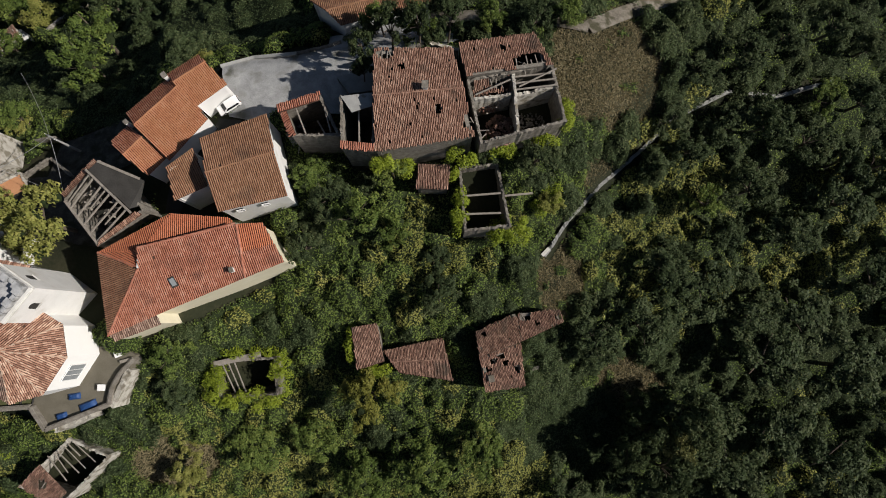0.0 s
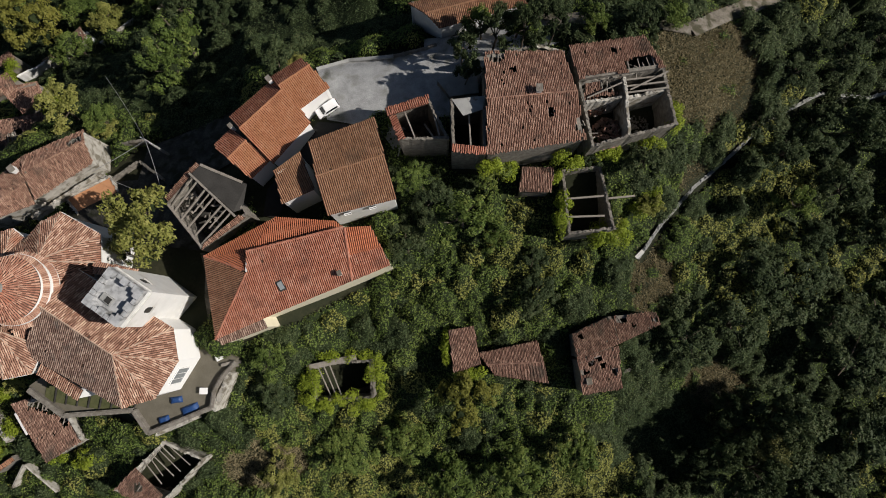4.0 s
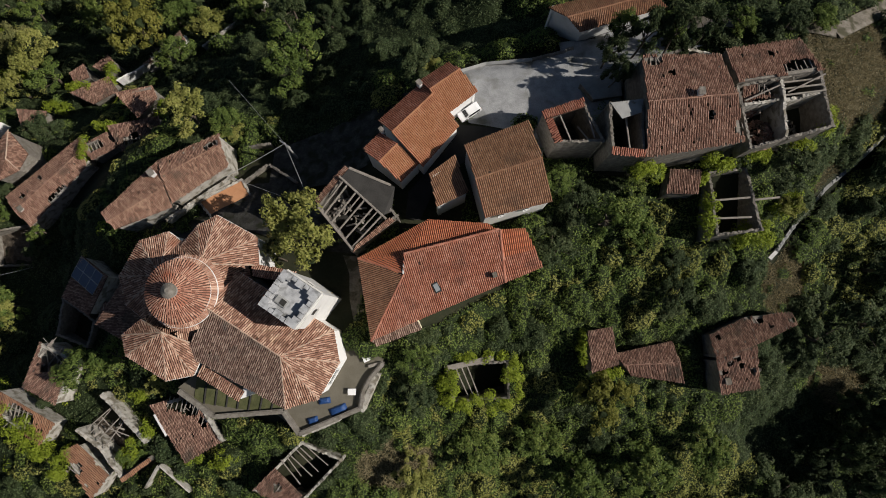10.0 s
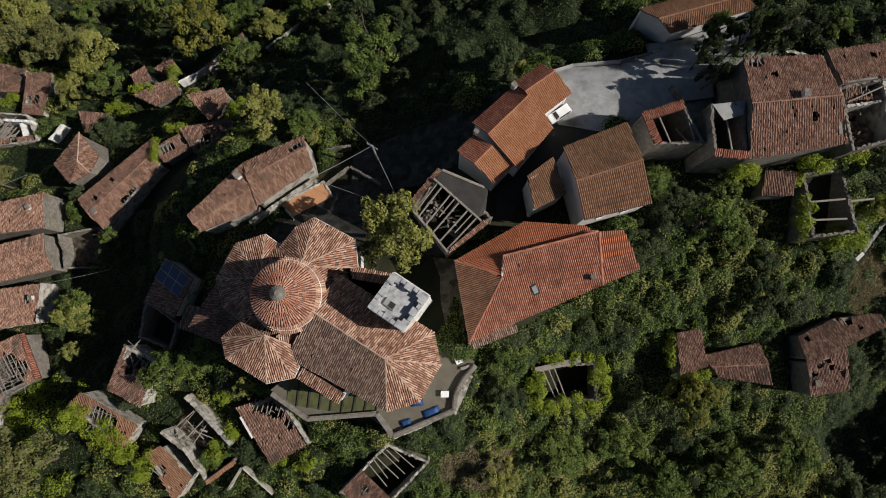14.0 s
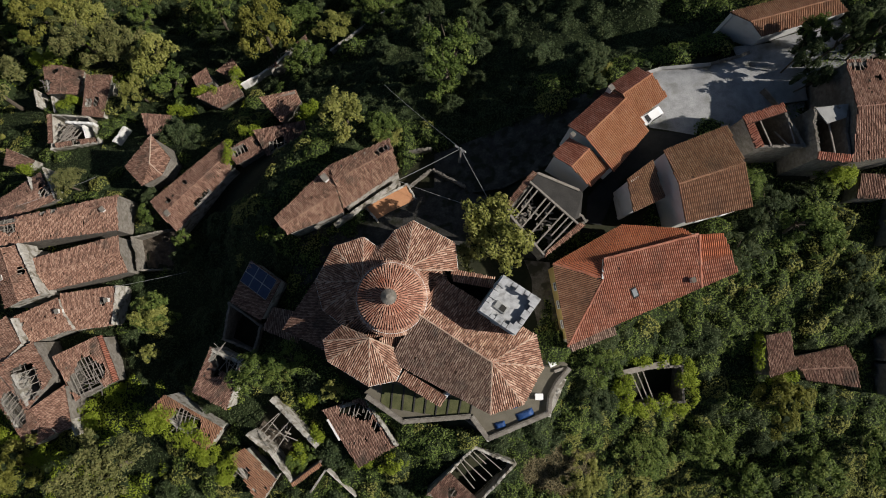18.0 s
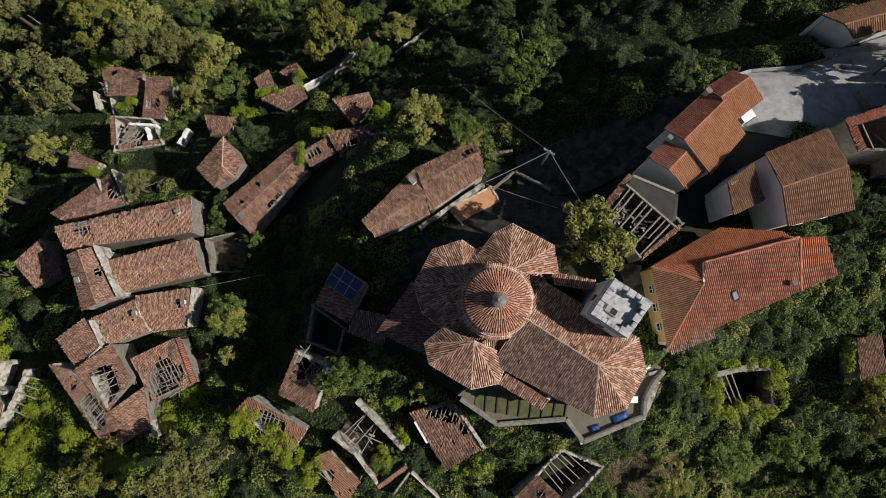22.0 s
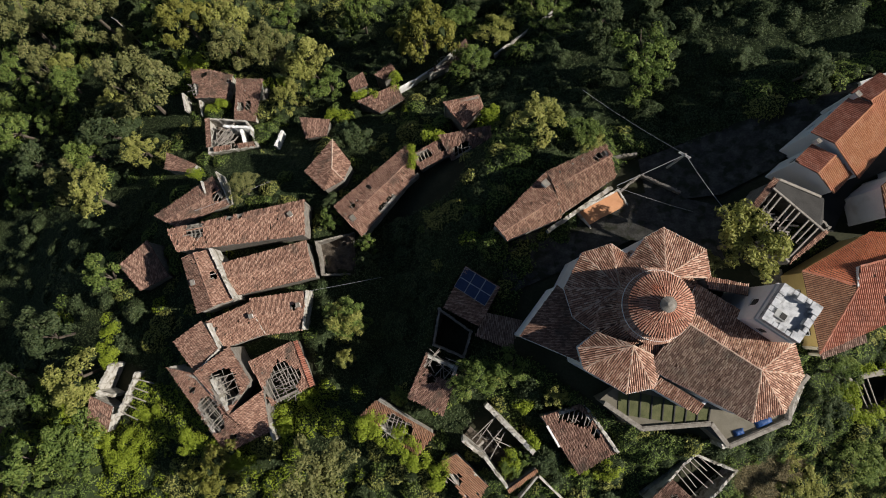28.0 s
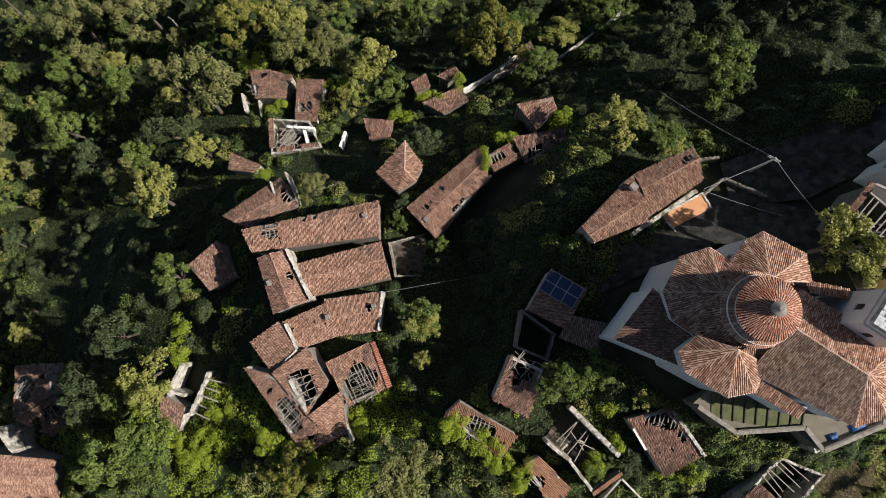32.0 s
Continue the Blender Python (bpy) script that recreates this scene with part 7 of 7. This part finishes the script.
# ---- ivy ----
def ivy(x, y, a, b, z, seed, label="bright green ivy spilling over a ruined wall"):
    r = np.random.RandomState(seed)
    lobes = []
    for i in range(int(5 + a * b * 1.6)):
        t, d = r.uniform(0, 6.28), math.sqrt(r.rand())
        s = r.uniform(0.5, 1.05)
        lobes.append((x + a * 0.85 * d * math.cos(t), y + b * 0.85 * d * math.sin(t), z - 0.5 + r.normal(0, 0.35), s, r.uniform(0.8, 1.6)))
        lobes.append((x + a * d * math.cos(t), y + b * d * math.sin(t), z - 1.8, s, 1.6))
    tagged(quads("ivy", spray_on_lobes(lobes, 120, 0.22, r, -0.2), LEAF_IVY), label, "ivy")


IVY_EAST = [(-8.2, 23.6, 3.0, 1.0, 7.0), (2.6, 25.0, 2.6, 1.0, 5.5), (9.5, 26.0, 3.6, 1.0, 5.0), (14.5, 27.4, 2.6, 0.9, 5.5), (-5.9, 25.2, 2.3, 2.6, 3), (10.7, 14.6, 4.3, 2.5, -1), (16.9, 19.6, 2.4, 3.3, -2.5), (2.7, 16.8, 1.0, 4.1, 1.6), (-15.3, -2.8, 1.0, 3.6, -8.6), (-12.4, -7.3, 3.3, 1.3, -9.4),
            (-38.4, -9.6, 1.6, 4.0, -9.8), (-32.8, -12.6, 5.4, 1.8, -10), (-27.1, -8.6, 1.6, 4.4, -9.6), (-33, -4.9, 5.0, 0.9, -9.9), (18.1, 30.6, 0.8, 3.3, 8), (1.6, 23.4, 0.9, 0.9, 2), (-79.5, -22.6, 4.7, 1.4, -15)]
# the last three stand in for bushes and trees round the beam-filled ruin
IVY_WEST = [(-118.9, -15.4, 2.6, 3.2, -15.6), (-113.4, -18.4, 3.2, 3.4, -16.2), (-107.4, -22.6, 2.2, 3.9, -16.9), (-110.8, -21.4, 2.0, 2.2, -17.4), (-155.4, -19.2, 3.2, 2.7, -24.6), (-150.4, -20.8, 1.9, 1.7, -25.6), (-146.4, -23.6, 5.6, 2.6, -25.2),
            (-184.6, -15.3, 2.4, 6.2, -33.6), (-179.2, -20.6, 5.0, 2.6, -33.2), (-170.6, -22.1, 6.6, 4.2, -33), (-166.6, -15.0, 3.2, 1.9, -33), (-176.5, -0.6, 1.8, 6.2, -33.4), (-138.2, -16.0, 2.1, 3.0, -27), (-133.2, -11.6, 2.6, 1.9, -27.4), (-94.2, -21.4, 2.0, 2.2, -16.2), (-90.8, -17.2, 0.9, 1.6, -14.4), (-91.8, -11.4, 2.0, 1.7, -14.2)]
IVY_NORTH = [(-170.6, 70.0, 4.0, 2.0, -56), (-164.0, 58.4, 3.6, 1.8, -56), (-147.9, 63.7, 4.9, 1.4, -54), (-131.0, 52.8, 3.9, 1.3, -47.6), (-112.6, 36.6, 1.0, 2.6, -27.4), (-96.6, 45.8, 2.7, 3.6, -28.6), (-94.6, 40.6, 2.4, 2.0, -28),
             (-124.4, 57.0, 3.6, 1.2, -45), (-160.8, 36.6, 2.2, 1.0, -37.6), (-117.6, 59.6, 1.6, 3.0, -45.2), (-108.5, 41.4, 2.5, 0.8, -27.2)]
for k, spots in enumerate((IVY_EAST, IVY_WEST, IVY_NORTH)):
    for i, s in enumerate(spots):
        ivy(*s, 300 + 50 * k + i)

for p, q in zip(PATH_WALL[:-1], PATH_WALL[1:]):
    p, q = vec(p), vec(q)
    o = (q - p) / np.linalg.norm(q - p)
    o = vec((-o[1], o[0]))
    FREE.append([tuple(w) for w in (p - o * 1.0, q - o * 1.0, q + o * 1.3, p + o * 1.3)])
FREE += [[(-26, 33), (-36, 34), (-47, 23), (-46, 16), (-36, 17), (-34, 27)], [(-54.4, -1.2), (-48.6, -4.8), (-51.3, -11.9), (-61.6, -16.2), (-76.6, -13.4), (-95, 0), (-90, 16), (-70, 20), (-50, 12)],
         [(-37, 43.5), (-31, 46), (-16, 48), (-6, 45), (-10, 40), (-15, 34), (-33, 33)],
         [(-36, 43), (-48, 40), (-60, 36), (-72, 33), (-78, 25), (-88, 14), (-60, 12), (-48, 20), (-37, 34)]]
for ob in [o for o in scene.objects if o.type == "EMPTY" and o.get("category") in ("house", "ruin", "cottage", "hut", "annex", "outbuilding")]:
    pts = [c.matrix_world @ v.co for c in ob.children if c.type == "MESH" and c.name.startswith(("wall", "tile_slope")) for v in list(c.data.vertices)[::7]]
    q = np.array([(p.x, p.y) for p in pts])
    hull = []
    for s in (1, -1):
        h = []
        for p in sorted(map(tuple, s * q)):
            while len(h) > 1 and (h[-1][0] - h[-2][0]) * (p[1] - h[-2][1]) - (h[-1][1] - h[-2][1]) * (p[0] - h[-2][0]) <= 0:
                h.pop()
            h.append(p)
        hull += [tuple(s * vec(v)) for v in h[:-1]]
    FREE.append(hull)

# woods that nobody planted in rows: more trees on the far slopes
rng = np.random.RandomState(9)
planted, bushes = 0, []
grown = [(x, y, r) for some in (OAKS_EAST, OAKS_WEST, DARK_EAST, DARK_WEST, LIGHT, YELLOW_TREES, GREY) for x, y, r in some]
for x, y, r in zip(rng.uniform(-275, 92, 3000), rng.uniform(-50, 118, 3000), np.clip(rng.lognormal(1.22, 0.34, 3000), 1.7, 6.5)):
    wood = (x < -183 and y > -45) or (x < -140 and y > 72) or (y > 60 and x > -100) or (x > 34 and y < 30) or (x > 45) or (y < -30 and x > -45) or (y < -38) or (-215 < x < -140 and y > 56)
    kept_clear = in_ellipses(np.array([x]), np.array([y]), SHADE_ZONES, 1.0)[0] or in_ellipses(np.array([x]), np.array([y]), CLEARINGS, 1.15)[0]
    if not wood or kept_clear or near_free(np.array([x]), np.array([y]), 3.0)[0] or min((x - p) ** 2 + (y - q) ** 2 - (0.78 * (r + e)) ** 2 for p, q, e in grown) < 0:
        continue
    grown.append((x, y, r))
    west = x < -100
    kind = rng.choice(["oak", "dark", "grey", "light"], p=[0.4, 0.12, 0.26, 0.22] if west else [0.16, 0.8, 0.02, 0.02])
    if r > 3.2 and planted < 168:
        planted += 1
        plant(kind, round(float(x), 1), round(float(y), 1), float(r), 1.35 if west else 1.1)
    elif len(bushes) < 1500:
        tone_of = {"oak": 0, "dark": 1, "grey": 0, "light": 2}[kind]
        for k in range(7):
            a, d = rng.uniform(0, 6.28), (0 if k == 0 else rng.uniform(0.45, 0.8)) * r
            bushes.append((x + d * math.cos(a), y + d * math.sin(a), r * (0.6 if k == 0 else rng.uniform(0.3, 0.5)), tone_of, r * (1.5 if k == 0 else rng.uniform(0.7, 1.2))))

rng = np.random.RandomState(5)
LEAVES_PER_M2 = 20
N = 19000
sx, sy = rng.uniform(-275, 98, N), rng.uniform(-52, 112, N)
patch = np.array([noise.noise((x * 0.06, y * 0.06, 7)) for x, y in zip(sx, sy)])
keep = ~near_free(sx, sy, 0.5) & ~in_ellipses(sx, sy, CLEARINGS, 0.95)
keep &= ~(in_ellipses(sx, sy, SHADE_ZONES) & (rng.rand(N) < 0.45))
crowns = np.array(CROWNS)
for i in range(0, N, 500):
    d2 = (sx[i:i + 500, None] - crowns[None, :, 0]) ** 2 + (sy[i:i + 500, None] - crowns[None, :, 1]) ** 2
    keep[i:i + 500] &= ~(d2 < (0.62 * crowns[None, :, 2]) ** 2).any(1)
keep &= rng.rand(N) < np.where((sx < -98) & ((sy > -9) | (sx > -122)), 0.36, 0.74) + 0.55 * patch
sx, sy = sx[keep], sy[keep]
sr = np.clip(rng.lognormal(0.22, 0.42, len(sx)), 0.55, 3.0)
sr = np.where(near_free(sx, sy, 1.3), np.minimum(sr, 0.8), sr)
n = 3000
gx2, gy2 = rng.uniform(-52, 24, n), rng.uniform(-44, -9, n)
ok = ~near_free(gx2, gy2, 0.4) & ~in_ellipses(gx2, gy2, CLEARINGS, 0.8) & ~in_ellipses(gx2, gy2, SHADE_ZONES, 1.0)
sx, sy, sr = np.r_[sx, gx2[ok]], np.r_[sy, gy2[ok]], np.r_[sr, rng.uniform(0.5, 1.2, ok.sum())]
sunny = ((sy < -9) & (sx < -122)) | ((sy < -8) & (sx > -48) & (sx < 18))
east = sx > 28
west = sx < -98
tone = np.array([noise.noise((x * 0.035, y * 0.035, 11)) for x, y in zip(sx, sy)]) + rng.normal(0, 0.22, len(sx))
# sunny slopes lean to the lighter leaf kinds
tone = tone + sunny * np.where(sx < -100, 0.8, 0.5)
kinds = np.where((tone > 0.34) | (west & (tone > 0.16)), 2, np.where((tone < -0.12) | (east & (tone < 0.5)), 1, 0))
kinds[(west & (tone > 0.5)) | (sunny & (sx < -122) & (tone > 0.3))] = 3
# dark leaves put the shade of these zones into the colour
kinds[in_ellipses(sx, sy, SHADE_ZONES + [(24, -19, 14, 8)])] = 1

# the thicket's skin: one height field with a dome for every shrub, full of hollows, under a cover of leaves
STEP = 0.5
tx, ty = np.arange(-276, 99, STEP), np.arange(-56, 116, STEP)
TX, TY = np.meshgrid(tx, ty)


def grain(step, seed):
    """Smooth random relief on the grid, `step` metres from bump to bump."""
    r = np.random.RandomState(seed).rand(int(172 / step) + 4, int(375 / step) + 4)
    u, v = (TX - tx[0]) / step, (TY - ty[0]) / step
    i, j = u.astype(int), v.astype(int)
    u, v = u - i, v - j
    u, v = u * u * (3 - 2 * u), v * v * (3 - 2 * v)
    return (r[j, i] * (1 - u) + r[j, i + 1] * u) * (1 - v) + (r[j + 1, i] * (1 - u) + r[j + 1, i + 1] * u) * v


wx, wy = grain(1.1, 1) - 0.5, grain(1.1, 2) - 0.5
lumps = 0.6 * grain(1.2, 3) + 0.4 * grain(0.6, 4)
cover = np.zeros(TX.shape)
sort = np.full(TX.shape, -1)
lift = np.zeros(len(sx))
if bushes:
    more = np.array(bushes)
    sx, sy, sr, kinds, lift = np.r_[sx, more[:, 0]], np.r_[sy, more[:, 1]], np.r_[sr, more[:, 2]], np.r_[kinds, more[:, 3].astype(int)], np.r_[lift, more[:, 4]]
for x, y, r, k, l in zip(sx, sy, sr, kinds, lift):
    j0, j1 = int((y - r - 0.6 - ty[0]) / STEP), int((y + r + 0.6 - ty[0]) / STEP) + 2
    i0, i1 = int((x - r - 0.6 - tx[0]) / STEP), int((x + r + 0.6 - tx[0]) / STEP) + 2
    if i0 < 0 or j0 < 0 or i1 > len(tx) or j1 > len(ty):
        continue
    w = (slice(j0, j1), slice(i0, i1))
    d2 = ((TX[w] - x + wx[w] * 1.1) ** 2 + (TY[w] - y + wy[w] * 1.1) ** 2) / (r * r)
    h = (rng.uniform(0.75, 1.45) * r * np.sqrt(np.clip(1 - d2, 0, 1)) + l) * (0.45 + 0.95 * lumps[w]) * (d2 < 1)
    up = h > cover[w]
    cover[w] = np.where(up, h, cover[w])
    sort[w] = np.where(up & (h > 0.12), k, sort[w])
floor_z = ground_z(TX, TY)
open_ground = near_free(TX.ravel(), TY.ravel(), 0.1).reshape(TX.shape) | (in_ellipses(TX.ravel(), TY.ravel(), CLEARINGS, 0.95).reshape(TX.shape) & (grain(2.6, 8) > 0.2))
# low weeds where no shrub stands
weedy = ~open_ground & (sort < 0)
shady = in_ellipses(TX.ravel(), TY.ravel(), SHADE_ZONES, 1.0).reshape(TX.shape)
cover = np.where(weedy, 0.12 + 0.4 * lumps, cover)
skin = np.where(cover > 0.05, floor_z + cover + 0.1, floor_z - 0.6)
quad_on = (cover[:-1, :-1] > 0.05) & (cover[1:, :-1] > 0.05) & (cover[:-1, 1:] > 0.05) & (cover[1:, 1:] > 0.05)
jj, ii = np.nonzero(quad_on)
used_v = np.unique(np.concatenate([(jj + b) * len(tx) + ii + c for b in (0, 1) for c in (0, 1)]))
place = np.zeros(TX.size, int)
place[used_v] = np.arange(len(used_v))
v0 = jj * len(tx) + ii
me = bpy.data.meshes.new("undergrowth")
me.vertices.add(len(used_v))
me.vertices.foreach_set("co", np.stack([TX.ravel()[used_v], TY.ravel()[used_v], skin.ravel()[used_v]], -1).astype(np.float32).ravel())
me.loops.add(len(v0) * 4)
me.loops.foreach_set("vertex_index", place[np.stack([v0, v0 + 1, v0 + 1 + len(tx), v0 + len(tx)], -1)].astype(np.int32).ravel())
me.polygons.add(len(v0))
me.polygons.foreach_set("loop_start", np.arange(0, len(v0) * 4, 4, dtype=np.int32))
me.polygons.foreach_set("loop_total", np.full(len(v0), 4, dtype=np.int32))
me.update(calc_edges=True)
# the skin's dark colour carries the shade between the shrubs
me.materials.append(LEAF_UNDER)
tagged(new("undergrowth", me), "twigs and stems under the scrub, shade in their colour", "scrub", kind="stuff")

gy_, gx_ = np.gradient(skin, STEP)
slope = np.sqrt(1 + np.minimum(gx_ ** 2 + gy_ ** 2, 9.0))
n_leaf = rng.poisson(LEAVES_PER_M2 * STEP * STEP * slope * np.where(sort >= 0, 1.0, np.where(weedy, 0.5, 0.0)) * (cover > 0.05))
j, i = np.nonzero(n_leaf)
rep = np.repeat(np.arange(len(j)), n_leaf[j, i])
j, i = j[rep], i[rep]
m = len(j)
ox, oy = rng.uniform(-0.5, 0.5, m) * STEP, rng.uniform(-0.5, 0.5, m) * STEP
nn = np.stack([-gx_[j, i], -gy_[j, i], np.ones(m)], -1)
nn /= np.linalg.norm(nn, axis=1)[:, None]
at3 = np.stack([TX[j, i] + ox, TY[j, i] + oy, skin[j, i] + np.clip(gx_[j, i], -3, 3) * ox + np.clip(gy_[j, i], -3, 3) * oy], -1) + nn * rng.uniform(0.0, 0.3, m)[:, None]
nn = nn * 0.8 + rng.normal(0, 0.42, (m, 3)) + (0, 0, 0.2)
nn /= np.linalg.norm(nn, axis=1)[:, None]
blade = leaves(at3, nn, rng.uniform(0.15, 0.33, m), rng)
kind_of = sort[j, i]
# western weeds and shade zones take dark leaves in place of shade
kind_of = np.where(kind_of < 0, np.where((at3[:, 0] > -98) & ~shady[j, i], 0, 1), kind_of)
for k, (name, material, label) in enumerate((("scrub", LEAF, "dense green bramble and shrub thicket"), ("dark_scrub", LEAF_DARK, "dark evergreen scrub, also dark weeds standing in for shade"), ("light_scrub", LEAF_LIGHT, "bright yellow-green young shrubs"), ("climbers", LEAF_IVY, "vivid yellow-green climbers over scrub"))):
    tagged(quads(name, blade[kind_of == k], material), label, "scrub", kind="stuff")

# dry grass: long thin blades, thinning out at the edges
tuft = []
for cx, cy, a, b in CLEARINGS:
    m = int(a * b * 3.14 * 95)
    t, r = rng.uniform(0, 6.28, m), 1.25 * np.sqrt(rng.rand(m)) * rng.uniform(0.8, 1.1, m)
    tuft.append(np.stack([cx + a * r * np.cos(t), cy + b * r * np.sin(t)], 1))
tuft = np.concatenate(tuft)
tuft = tuft[~near_free(tuft[:, 0], tuft[:, 1], 0.2)]
m = len(tuft)
root = np.column_stack([tuft, ground_z(tuft[:, 0], tuft[:, 1]) - 0.05])
lean = np.column_stack([rng.normal(0, 0.24, m), rng.normal(0, 0.24, m), rng.uniform(0.15, 0.5, m)])
wide = np.column_stack([rng.normal(0, 1, m), rng.normal(0, 1, m), np.zeros(m)])
wide *= (rng.uniform(0.025, 0.065, m) / np.linalg.norm(wide, axis=1))[:, None]
tagged(quads("dry_grass", np.stack([root - wide, root + wide, root + lean + wide * 0.4, root + lean - wide * 0.4], 1), DRY), "tall dry brown grass", "grass", kind="stuff")

# shrubs that have grown up inside the ruins
for kind, x, y, r in (("oak", -94.0, -22.0, 2.6), ("oak", -91.6, -19.6, 1.8), ("oak", 7.2, 27.6, 1.5), ("light", -153.9, 30.6, 1.4), ("oak", -134.8, -9.8, 1.6), ("oak", -137.6, -10.4, 1.5), ("oak", -92.8, -21.4, 1.6), ("oak", -114.6, -10.4, 1.6), ("dark", -110.6, -12.6, 1.8), ("oak", -100.2, -24.8, 1.4)):
    plant(kind, x, y, r, 1.0)
